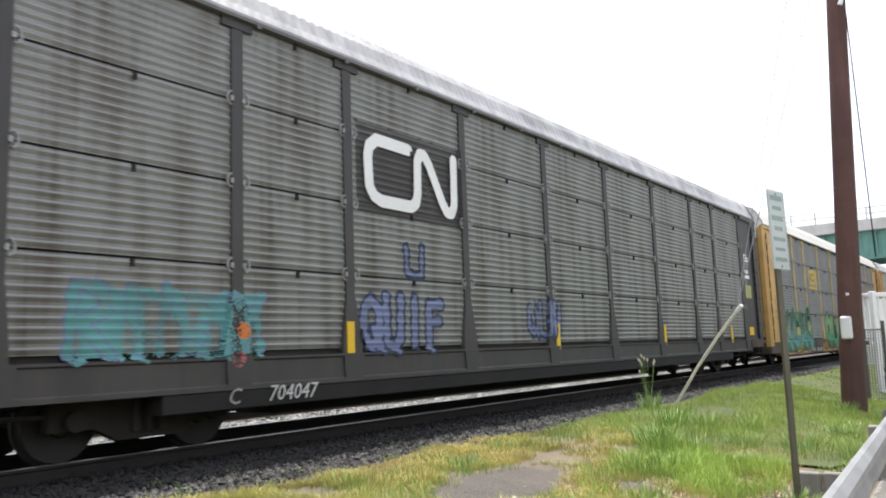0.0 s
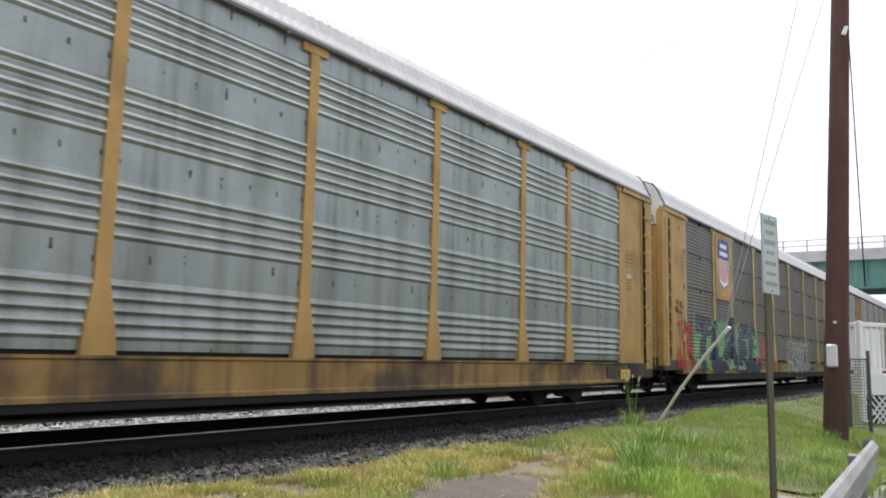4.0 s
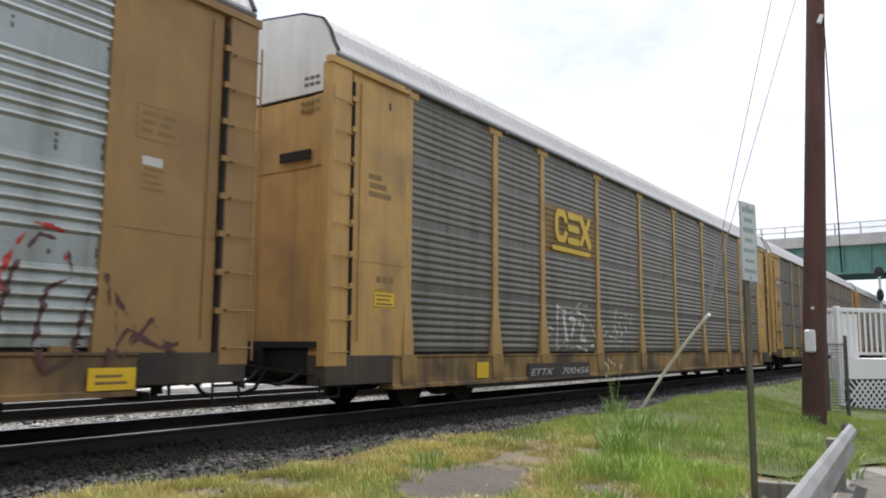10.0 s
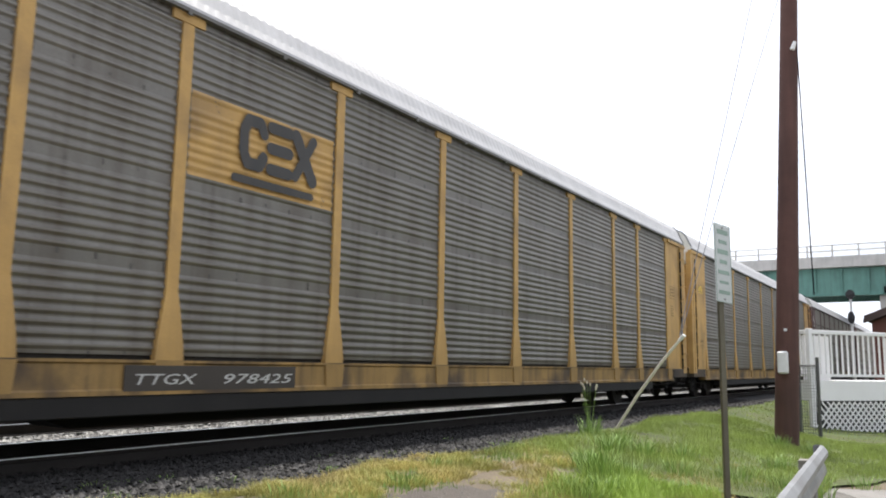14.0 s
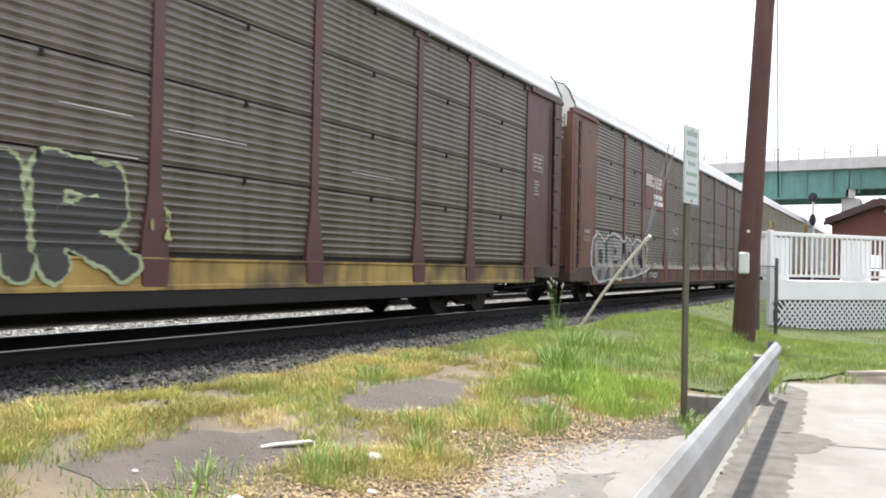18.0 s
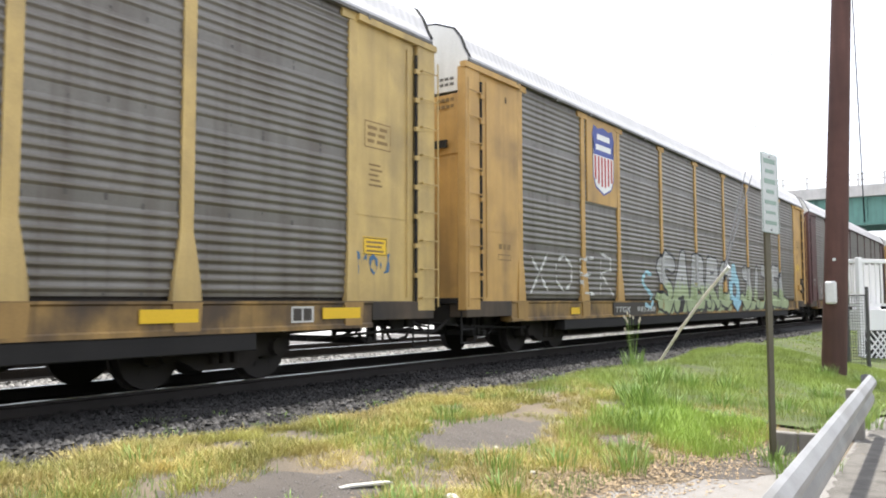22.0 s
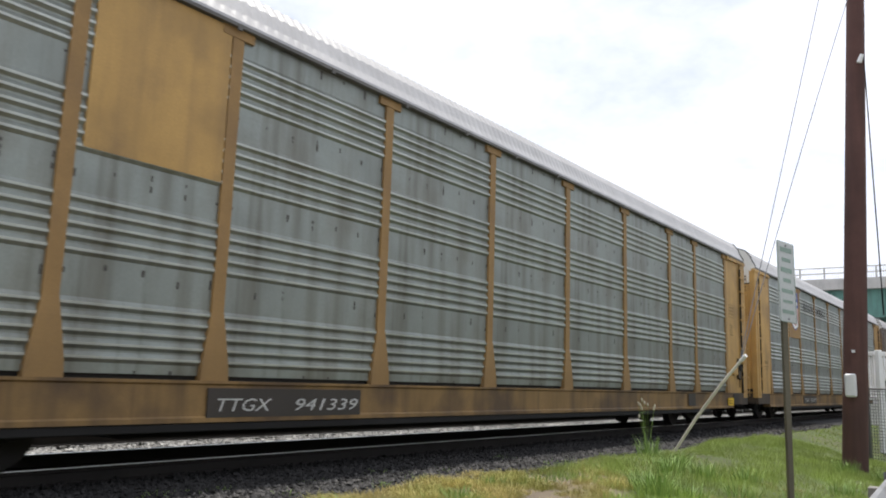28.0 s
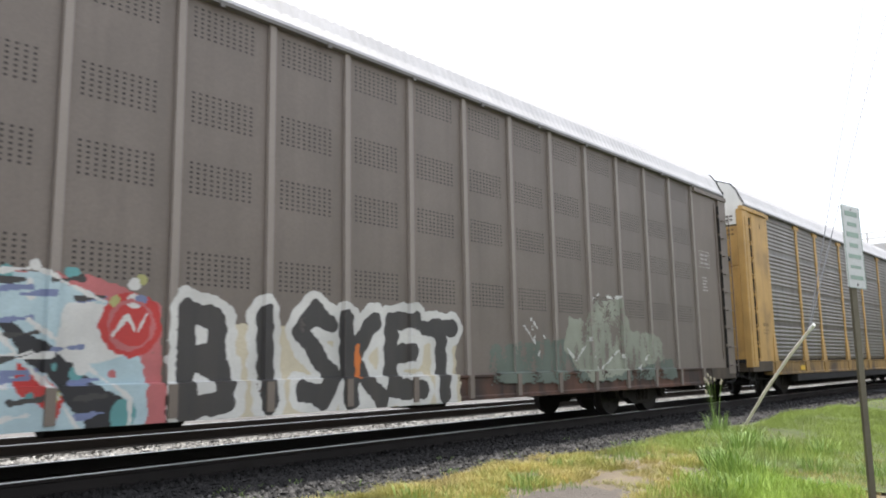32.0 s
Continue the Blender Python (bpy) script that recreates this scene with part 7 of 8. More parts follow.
build_guard_rail()


def build_boards():
    for x, y, w in ((-1.93, 8.8, 0.21), (-1.69, 8.85, 0.25)):
        th = thing("timber_stub", pose(x, y, 0), "short weathered grey timber stub beside the sign post", "timber")
        part("board", box(-w / 2, w / 2, -0.05, 0.05, -0.1, 0.25, 0.012), M["post_wood"], th)


build_boards()


def build_sign():
    th = thing("parking_sign", pose(-1.97, 8.42, 0.02, 0, -1.0, 0), "faded white and green parking sign on a steel channel post", "sign")
    chan = [(-0.028, 0.02), (-0.028, -0.016), (0.028, -0.016), (0.028, 0.02), (0.022, 0.02), (0.022, -0.009), (-0.022, -0.009), (-0.022, 0.02)]
    bm = bmesh.new()
    lo, hi = [bm.verts.new((x, y, -0.2)) for x, y in chan], [bm.verts.new((x, y, 3.05)) for x, y in chan]
    for i in range(8):
        bm.faces.new((lo[i], lo[(i + 1) % 8], hi[(i + 1) % 8], hi[i]))
    bm.faces.new(hi)
    bmesh.ops.recalc_face_normals(bm, faces=bm.faces[:])
    part("post", bm, M["sign_post"], th, "rusty green channel post", pose(0, 0, 0, 0, 1.2, 50))
    face = part("panel", box(-0.18, 0.18, -0.004, 0.004, 2.27, 3.08, 0.003), M["sign_face"], th, "sign sheet with rounded corners", pose(0.06, -0.03, 0, 0, 1.5, 77))
    for z0, z1, a, b in ((2.98, 3.03, -0.12, 0.12), (2.88, 2.92, -0.09, 0.09), (2.77, 2.82, -0.12, 0.11), (2.67, 2.71, -0.08, 0.08), (2.56, 2.60, -0.12, 0.12), (2.46, 2.49, -0.10, 0.10), (2.35, 2.39, -0.12, 0.12)):
        part("printed_bar", box(a, b, -0.007, -0.0045, z0, z1), M["sign_green"], face)
    for a in (-0.168, 0.162):
        part("printed_border", box(a, a + 0.006, -0.0065, -0.0045, 2.27, 3.08), M["sign_green"], face)
    for z in (2.265, 3.08):
        part("printed_border", box(-0.168, 0.168, -0.0065, -0.0045, z, z + 0.006), M["sign_green"], face)
    for z in (2.30, 3.05):
        part("bolt", tube((0, -0.012, z), (0, 0.01, z), 0.012, n=6), M["galv"], face)


build_sign()


def build_pole():
    th = thing("utility_pole", pose(-2.86, 17.2, 0.0), "tall dark treated timber utility pole in the grass", "utility pole")
    bm = bmesh.new()
    n, rings = 18, []
    for k in range(15):
        z = -0.3 + k * 0.97
        r = 0.235 - 0.0068 * z
        rings.append([bm.verts.new((0.048 * z + r * math.cos(2 * math.pi * i / n), 0.004 * z + r * math.sin(2 * math.pi * i / n), z)) for i in range(n)])
    for a, b in zip(rings, rings[1:]):
        for i in range(n):
            bm.faces.new((a[i], a[(i + 1) % n], b[(i + 1) % n], b[i]))
    bm.faces.new(rings[-1])
    part("shaft", bm, M["pole_wood"], th, "", smooth=True)
    part("meter_box", box(-0.11, 0.09, -0.33, -0.22, 1.54, 1.98, 0.03), M["grey_box"], th, "small pale grey box", pose(0.06, 0, 0))
    part("tag", box(-0.03, 0.03, -0.245, -0.235, 2.38, 2.43), M["grey_box"], th, "small metal tag", pose(0.12, 0, 0))
    part("insulator", tube((0.50, -0.2, 8.18), (0.56, -0.2, 8.34), 0.05, 0.04, 8), M["white"], th, "white insulator")
    return th


build_pole()


def wire(a, b, sag, r, label):
    bm = bmesh.new()
    a, b = Vector(a), Vector(b)
    pts = [a.lerp(b, i / 14) - Vector((0, 0, sag * 4 * (i / 14) * (1 - i / 14))) for i in range(15)]
    rings = [[bm.verts.new(p + Vector((r * math.cos(k * 1.2566), 0, r * math.sin(k * 1.2566)))) for k in range(5)] for p in pts]
    for p, q in zip(rings, rings[1:]):
        for k in range(5):
            bm.faces.new((p[k], p[(k + 1) % 5], q[(k + 1) % 5], q[k]))
    tagged(part("overhead_wire", bm, M["guy_wire"] if r < 0.01 else M["wire"], None), label, "wire", "wires on the utility pole")


wire((-2.2, 17.1, 13.3), (-4.22, 14.77, 2.2), 0.0, 0.008, "thin guy wire from the utility pole to its guard")
wire((-2.12, 17.1, 10.8), (-4.2, 14.76, 2.18), -0.12, 0.008, "thin guy wire from the utility pole to its guard")
wire((-2.28, 17.05, 8.3), (-2.2, 17.05, 3.1), 0.0, 0.013, "dark cable hanging loose beside the utility pole")


def build_stake():
    th = thing("guy_wire_guard", pose(-5.77, 15.25, 0.32), "weathered white plastic guard leaning on a guy wire", "guy guard")
    bm = bmesh.new()
    p = [Vector((0, 0, -0.1)), Vector((0.62, -0.20, 0.74)), Vector((1.15, -0.36, 1.38)), Vector((1.58, -0.48, 1.84))]
    for a, b, r0, r1 in zip(p, p[1:], (0.026, 0.030, 0.028), (0.030, 0.028, 0.027)):
        add_tube(bm, a, b, r0, r1, 10)
    part("shaft", bm, M["stick"], th)
    part("tip", tube(p[-1] - Vector((0.03, -0.013, 0.03)), p[-1] + Vector((0.07, -0.03, 0.06)), 0.036, 0.034, 10), M["white"], th, "white cap")


build_stake()


# ---- the deck, the house and the fence ----
def build_deck():
    a, b = Vector((-3.62, 26.3, 0)), Vector((2.7, 35.0, 0))
    run = (b - a).length
    th = thing("wooden_deck", pose(a.x, a.y, 0.0, 0, 0, math.degrees(math.atan2(b.y - a.y, b.x - a.x))), "raised white deck with picket railing and lattice skirt", "deck")
    part("floor", box(0.02, run, 0, 0.45, 1.16, 1.30), M["vinyl"], th)
    part("rear_floor", box(3.0, run, 0.452, 3.2, 1.16, 1.30), M["vinyl"], th)
    part("fascia", box(-0.02, run, -0.05, -0.002, 0.72, 1.32), M["vinyl"], th, "plain white fascia board")
    part("side_fascia", box(-0.05, -0.022, 0, 0.45, 0.72, 1.32), M["vinyl"], th)
    part("top_rail", box(-0.05, run, -0.07, 0.05, 2.72, 2.84, 0.01), M["vinyl"], th)
    part("bottom_rail", box(0, run, -0.04, 0.03, 1.44, 1.52), M["vinyl"], th)
    part("side_top_rail", box(-0.07, 0.05, 0.07, 0.45, 2.72, 2.84, 0.01), M["vinyl"], th)
    part("side_bottom_rail", box(-0.04, 0.03, 0.06, 0.45, 1.44, 1.52), M["vinyl"], th)
    picket = mesh_of(box(-0.022, 0.022, -0.022, 0.022, 1.52, 2.72), M["vinyl"], "picket")
    n = int(run / 0.22)
    for i in range(1, n):
        part("picket", picket, None, th, m=pose(i * run / n, -0.01, 0))
    for i in range(1, 3):
        part("picket", picket, None, th, m=pose(0, i * 0.16, 0))
    newel = mesh_of(box(-0.075, 0.075, -0.075, 0.075, -0.35, 3.0, 0.012), M["vinyl"], "newel_post")
    part("newel_post", box(-0.075, 0.075, -0.105, 0.045, -0.35, 2.88, 0.012), M["vinyl"], th)
    for x in (8.1,):
        part("newel_post", newel, None, th, m=pose(x, -0.03, 0))
    lat = mesh_of(box(-0.66, 0.66, -0.005, 0.005, -0.027, 0.027), M["vinyl"], "lattice_slat")
    m = int(run / 0.235)
    for i in range(m):
        x = 0.42 + i * (run - 0.9) / m
        part("lattice_slat", lat, None, th, m=pose(x, -0.03, 0.22, 0, 45, 0))
        part("lattice_slat", lat, None, th, m=pose(x, -0.018, 0.22, 0, -45, 0))
    # black panel stands in for the shade behind the lattice
    part("skirt_shadow", box(0.02, run, 0.06, 0.10, -0.3, 0.74), M["black"], th, "black panel painted as the shade under the deck")
    for x0, x1, z1 in ((0.08, 1.15, 2.68), (3.5, 4.9, 2.70)):
        part("privacy_panel", box(x0, x1, 0.30, 0.34, 1.32, z1), M["vinyl"], th, "solid white panel behind the pickets")
    # benches on the deck
    for x in (5.8, 7.4):
        bench = thing("slatted_bench", th.matrix_basis @ pose(x, 0.9, 1.30), "white slatted garden bench on the deck", "bench", "benches on the deck")
        part("seat", box(-0.65, 0.65, -0.2, 0.2, 0.40, 0.45, 0.01), M["vinyl"], bench)
        part("backrest", box(-0.65, 0.65, 0.18, 0.22, 0.5, 0.95, 0.01), M["vinyl"], bench)
        for sx in (-0.58, 0.58):
            part("leg", box(sx - 0.03, sx + 0.03, -0.18, 0.2, 0, 0.4), M["vinyl"], bench)


build_deck()


def build_house():
    th = thing("house", pose(-1.2, 48.5, 0.2, 0, 0, -3), "low red-brown house with a dark gable roof behind the deck", "house")
    part("wall", prism([(-2.3, -0.6), (2.6, -0.6), (2.6, 4.05), (0.1, 5.1), (-2.3, 4.05)], 0, 9), M["house_wall"], th, "red-brown gable wall")
    part("roof", prism([(-2.6, 4.12), (-2.6, 4.40), (0.1, 5.46), (2.9, 4.40), (2.9, 4.12), (0.1, 5.17)], -0.5, 9.5), M["house_roof"], th, "dark shingle gable roof")
    part("bargeboard", prism([(-2.64, 3.98), (-2.64, 4.20), (0.1, 5.26), (2.94, 4.20), (2.94, 3.98), (0.1, 5.06)], -0.56, -0.51), M["house_roof"], th, "dark wooden bargeboard")
    part("rear_roof", prism([(-2.0, 5.0), (-0.6, 5.8), (1.6, 4.95), (1.6, 4.6), (-2.0, 4.6)], 4.0, 9.4), M["house_wall"], th, "second gable of the rear wing")
    part("side_wing", prism([(2.76, -0.6), (9.5, -0.6), (9.5, 3.2), (2.76, 3.2)], 1.5, 8), M["house_wall"], th, "low red-brown side wing")
    part("wing_roof", prism([(2.77, 3.21), (9.8, 3.21), (9.8, 3.4), (2.77, 4.1)], 1.2, 8.2), M["house_roof"], th)
    part("vent", tube((0.35, -0.06, 4.75), (0.35, 0.02, 4.75), 0.10, n=12), M["off_white"], th)


build_house()


def build_fence():
    th = thing("wire_gate", pose(-3.18, 21.2, -0.02, 0, 0, 6), "dark wire mesh gate panel between two posts", "gate")
    for x in (0.0, 0.43):
        part("post", tube((x, 0, -0.2), (x, 0, 1.95 if x else 1.8), 0.04, n=8), M["mesh"], th)
    part("rail", tube((0.02, 0, 1.75), (0.41, 0, 1.75), 0.022, n=6), M["mesh"], th)
    wire_up = mesh_of(box(-0.006, 0.006, -0.004, 0.004, 0.06, 1.74), M["mesh"], "upright_wire")
    wire_flat = mesh_of(box(0.04, 0.39, -0.004, 0.004, -0.006, 0.006), M["mesh"], "cross_wire")
    for i in range(1, 8):
        part("upright_wire", wire_up, None, th, m=pose(i * 0.0537, 0.009, 0))
    for i in range(1, 24):
        part("cross_wire", wire_flat, None, th, m=pose(0, 0, 0.08 + i * 0.07))


build_fence()


# ---- the road bridge ----
def build_bridge():
    th = thing("road_bridge", pose(0, 75, 0), "green steel girder road bridge over the railway", "bridge")
    part("deck_slab", box(-60, 60, -0.6, 9, 10.4, 10.95), M["concrete"], th, "pale concrete deck edge")
    part("parapet", box(-60, 60, -0.5, -0.2, 10.95, 11.35), M["concrete"], th, "low concrete parapet")
    for x0, x1, z in ((-60, -4.1, 8.05), (-4.1, 60, 8.75)):
        part("girder", box(x0 + 0.05, x1 - 0.05, 0.0, 0.25, z, 10.39), M["bridge_green"], th, "deep green plate girder")
        part("flange", box(x0 + 0.05, x1 - 0.05, -0.2, 0.45, z - 0.06, z - 0.001), M["bridge_green"], th)
        part("far_girder", box(x0 + 0.05, x1 - 0.05, 7.5, 7.75, z, 10.39), M["bridge_green"], th)
    rib = mesh_of(box(-0.05, 0.05, -0.18, -0.002, 8.36, 10.39), M["bridge_green"], "stiffener")
    for i in range(26):
        part("stiffener", rib, None, th, m=pose(-30 + i * 2.05, 0, 0))
    baluster = mesh_of(box(-0.06, 0.06, -0.40, -0.30, 11.35, 12.4), M["concrete"], "railing_post")
    for i in range(30):
        part("railing_post", baluster, None, th, m=pose(-30 + i * 2.0, 0, 0))
    for z in (11.85, 12.35):
        part("railing", tube((-60, -0.35, z), (60, -0.35, z), 0.05, n=6), M["concrete"], th)
    bm = bmesh.new()
    for i in range(400):
        add_tube(bm, (-30 + i * 0.15, -0.35, 11.35), (-30 + i * 0.15, -0.35, 12.35), 0.016, n=3, caps=False)
    tagged(part("safety_fence", bm, M["concrete"], th), "light wire safety fence", kind="stuff")
    for x in (-4.0, 24, -34):
        part("pier", box(x - 0.7, x + 0.7, 0.3, 7.4, -0.2, 7.95), M["concrete"], th, "concrete pier")
        part("bearing", box(x - 0.35, x + 0.35, 0.0, 0.6, 7.95, 8.7), M["concrete"], th)


build_bridge()


def build_signal():
    th = thing("railway_signal", pose(-5.5, 60, 0.1), "black railway signal head on a slim mast", "railway signal")
    part("mast", tube((0, 0.1, -0.4), (0, 0.1, 6.9), 0.08, n=8), M["grey_box"], th, "pale grey mast")
    for z, w, h in ((6.68, 0.29, 0.33), (5.11, 0.22, 0.42)):
        bm = bmesh.new()
        n = 14
        lo = [bm.verts.new((w * math.cos(2 * math.pi * k / n), -0.12, z + h * math.sin(2 * math.pi * k / n))) for k in range(n)]
        hi = [bm.verts.new((w * math.cos(2 * math.pi * k / n), 0.0, z + h * math.sin(2 * math.pi * k / n))) for k in range(n)]
        for k in range(n):
            bm.faces.new((lo[k], lo[(k + 1) % n], hi[(k + 1) % n], hi[k]))
        bm.faces.new(lo)
        bm.faces.new(hi[::-1])
        head = part("head", bm, M["black"], th, "round black signal target")
        part("hood", tube((0, -0.34, z), (0, -0.125, z), 0.12, n=10), M["black"], head)


build_signal()


def build_hills():
    rnd = random.Random(5)
    bm = bmesh.new()
    n = 90
    lo, hi, back = [], [], []
    for i in range(n + 1):
        a = radians(-80 + 200 * i / n)
        h = 30 + 16 * math.sin(i * 0.21 + 1) + 8 * math.sin(i * 0.63) + rnd.uniform(-1.5, 1.5)
        d = Vector((-math.sin(a), math.cos(a), 0))
        lo.append(bm.verts.new(d * 560 + Vector((0, 0, -2))))
        hi.append(bm.verts.new(d * 700 + Vector((0, 0, max(8, h)))))
        back.append(bm.verts.new(d * 860 + Vector((0, 0, -2))))
    for a, b in ((lo, hi), (hi, back)):
        for i in range(n):
            bm.faces.new((a[i], a[i + 1], b[i + 1], b[i]))
    bmesh.ops.recalc_face_normals(bm, faces=bm.faces[:])
    tagged(part("distant_hill", bm, M["hill"], None), "hazy wooded hills along the horizon", "hill", kind="structure")


build_hills()


def build_bank():
    """An added bank, out of view, that keeps low skylight off the train's side."""
    bm = bmesh.new()
    prof = ((21.0, -0.1), (22.0, 2.0), (23.0, 4.0), (24.5, 5.8), (27.0, 7.0), (34.0, 8.0), (60.0, 0.0))
    rows = []
    for j in range(121):
        y = -110 + j * 2.0
        row = []
        for k, (x, z) in enumerate(prof):
            n = noise.noise(Vector((x * 0.13, y * 0.11, 3.7))) + 0.6 * noise.noise(Vector((x * 0.4, y * 0.37, 8.1)))
            row.append(bm.verts.new((x + 1.2 * n, y, z + (2.2 * n if 0 < k < 6 else 0.0))))
        rows.append(row)
    for a, b in zip(rows, rows[1:]):
        for k in range(len(prof) - 1):
            bm.faces.new((a[k], b[k], b[k + 1], a[k + 1]))
    bmesh.ops.recalc_face_normals(bm, faces=bm.faces[:])
    tagged(part("unseen_bank", bm, M["bank"], None), "unseen dark bank added behind the parking lot to block low skylight", "hill", kind="structure")


build_bank()


# ---- grass and weeds ----
def blades(name, spots, material, label, lo, hi, width, seed, bend=0.35):
    rnd = random.Random(seed)
    v, f = [], []
    for x, y, k in spots:
        h = rnd.uniform(lo, hi) * k
        a, t = rnd.uniform(0, 6.28), rnd.uniform(0.05, bend) * h
        w = width * rnd.uniform(0.7, 1.3)
        z = ground_height(x, y) - 0.01
        dx, dy = math.cos(a) * w / 2, math.sin(a) * w / 2
        b = rnd.uniform(0, 6.28)
        bx, by = math.cos(b) * t, math.sin(b) * t
        o = len(v)
        v += [(x - dx, y - dy, z), (x + dx, y + dy, z), (x + dx * 0.7 + bx * 0.35, y + dy * 0.7 + by * 0.35, z + h * 0.6), (x - dx * 0.7 + bx * 0.35, y - dy * 0.7 + by * 0.35, z + h * 0.6), (x + bx, y + by, z + h)]
        f += [(o, o + 1, o + 2, o + 3), (o + 3, o + 2, o + 4)]
    me = bpy.data.meshes.new(name)
    me.from_pydata(v, [], f)
    me.materials.append(material)
    tagged(new(name, me), label, name.replace("_", " "), kind="stuff")


def scatter(n, seed, inside, x0, x1, y0, y1, clump=0.9, scale=1.2):
    rnd = random.Random(seed)
    out = []
    tries = 0
    while len(out) < n and tries < n * 14:
        tries += 1
        x, y = rnd.uniform(x0, x1), rnd.uniform(y0, y1)
        k = inside(x, y)
        if k <= 0:
            continue
        q = noise.noise(Vector((x * scale, y * scale, seed * 3.1)))
        if rnd.random() < k * min(1.0, max(0.0, 0.55 + clump * q * 1.6)):
            out.append((x, y, 0.75 + 0.5 * max(0, q)))
    return out


def in_patch(x, y):
    for cx, cy, rx, ry in ((-4.17, 6.6, 0.42, 1.0), (-4.05, 3.85, 0.45, 0.82), (-2.25, 8.1, 0.42, 0.95)):
        if ((x - cx) / rx) ** 2 + ((y - cy) / ry) ** 2 < 1:
            return True
    return x > -2.75 and y < 7.6


def dry_zone(x, y):
    if in_patch(x, y) or y > 14:
        return 0.0
    edge = -5.9 + 0.2 * math.sin(y * 1.3)
    if x < edge:
        return 0.0
    thin = 0.5 + 0.9 * noise.noise(Vector((x * 0.9, y * 0.6, 1.3)))
    k = min(1.0, max(0.12, thin)) if x > -4.75 else 1.0
    return k if y < 9 else k * max(0.0, 1 - (y - 9) / 5) * (0.3 + 0.7 * (x > -4.6))


def green_zone(x, y):
    if x > -1.5 and y < 13.9 + 0.95 * (x + 0.75):
        return 0.0
    edge = -5.65 - 0.25 * min(1, max(0, (y - 14) / 6)) + 0.2 * math.sin(y * 0.9)
    if x < edge:
        return 0.0
    return max(0.0, min(1.0, (y - 9.4 - 0.3 * (x + 5)) / 2.0))


def sparse_green(x, y):
    return 0.0 if (in_patch(x, y) or x < -5.3) else 0.8


def verge_zone(x, y):
    """Yellowing tufts, thickest along the ballast's edge."""
    k = dry_zone(x, y)
    return k * (1.0 if x < -4.75 else 0.55)


def tufts(name, spots, material, label, count, lo, hi, width, spread, seed):
    """Grass in separate mounded tufts: blades fan outwards from each root."""
    rs = np.random.RandomState(seed)
    base = np.repeat(np.array(spots), count, axis=0)
    n = len(base)
    big = np.repeat(rs.uniform(0.55, 1.25, len(spots)), count)
    a, q = rs.uniform(0, 6.283, n), np.sqrt(rs.rand(n))
    h = rs.uniform(lo, hi, n) * base[:, 2] * big * (1.1 - 0.5 * q)
    px, py = base[:, 0] + np.cos(a) * q * spread * big, base[:, 1] + np.sin(a) * q * spread * big
    pz = np.array([ground_height(x, y) for x, y in zip(px, py)]) - 0.008
    lean = h * (0.15 + 0.9 * q * rs.uniform(0.6, 1.3, n))
    b = a + rs.uniform(-0.7, 0.7, n)
    bx, by = np.cos(b) * lean, np.sin(b) * lean
    c = rs.uniform(0, 6.283, n)
    w = width * rs.uniform(0.7, 1.3, n) / 2
    wx, wy = np.cos(c) * w, np.sin(c) * w
    v = np.stack([np.stack(p, 1) for p in ((px - wx, py - wy, pz), (px + wx, py + wy, pz), (px + wx * 0.7 + bx * 0.4, py + wy * 0.7 + by * 0.4, pz + h * 0.62), (px - wx * 0.7 + bx * 0.4, py - wy * 0.7 + by * 0.4, pz + h * 0.62), (px + bx, py + by, pz + h * 0.95))], 1).reshape(-1, 3)
    o = np.arange(n)[:, None] * 5
    f = np.concatenate([o + np.array([0, 1, 2]), o + np.array([0, 2, 3]), o + np.array([3, 2, 4])])
    me = bpy.data.meshes.new(name)
    me.from_pydata(v.tolist(), [], f.tolist())
    me.materials.append(material)
    tagged(new(name, me), label, name.replace("_", " "), kind="stuff")


tufts("dry_grass", scatter(2700, 1, dry_zone, -6.2, -1.6, 1.0, 13.5, 2.4), M["dry_grass"], "dry yellow grass in tufts beside the ballast", 34, 0.05, 0.15, 0.005, 0.10, 21)
tufts("yellowing_grass", scatter(2000, 8, verge_zone, -6.2, -1.9, 1.0, 13.5, 2.6, 1.7), M["olive"], "short yellowing grass tufts beside the ballast", 34, 0.05, 0.16, 0.005, 0.09, 28)
tufts("ballast_weeds", scatter(70, 12, lambda x, y: 1.0, -6.9, -5.7, 2.0, 13.0, 2.0), M["weed"], "small dark green weeds in the ballast's edge", 30, 0.05, 0.14, 0.007, 0.12, 33)
blades("green_grass", scatter(120000, 2, green_zone, -6.2, 4.5, 9.0, 22, 0.45), M["grass"], "lush green grass around the utility pole", 0.06, 0.20, 0.008, 22, 0.5)
blades("far_grass", scatter(42000, 3, green_zone, -6.2, 8.0, 20, 45, 0.3), M["grass"], "mown green lawn by the deck", 0.04, 0.12, 0.03, 23)
blades("green_tufts", scatter(5000, 4, sparse_green, -5.6, -2.4, 2.0, 10.0, 2.6, 1.1), M["weed"], "scattered green tufts in the dry grass", 0.04, 0.15, 0.008, 24, 0.5)


def lush_zone(x, y):
    return max(0.0, 1.2 - ((x + 3.15) / 0.9) ** 2 - ((y - 8.9) / 2.0) ** 2)


blades("lush_grass", scatter(9000, 6, lush_zone, -4.2, -2.1, 6.5, 11.2, 1.4, 1.6), M["fresh"], "fresh bright green grass in the verge", 0.06, 0.24, 0.010, 26, 0.6)


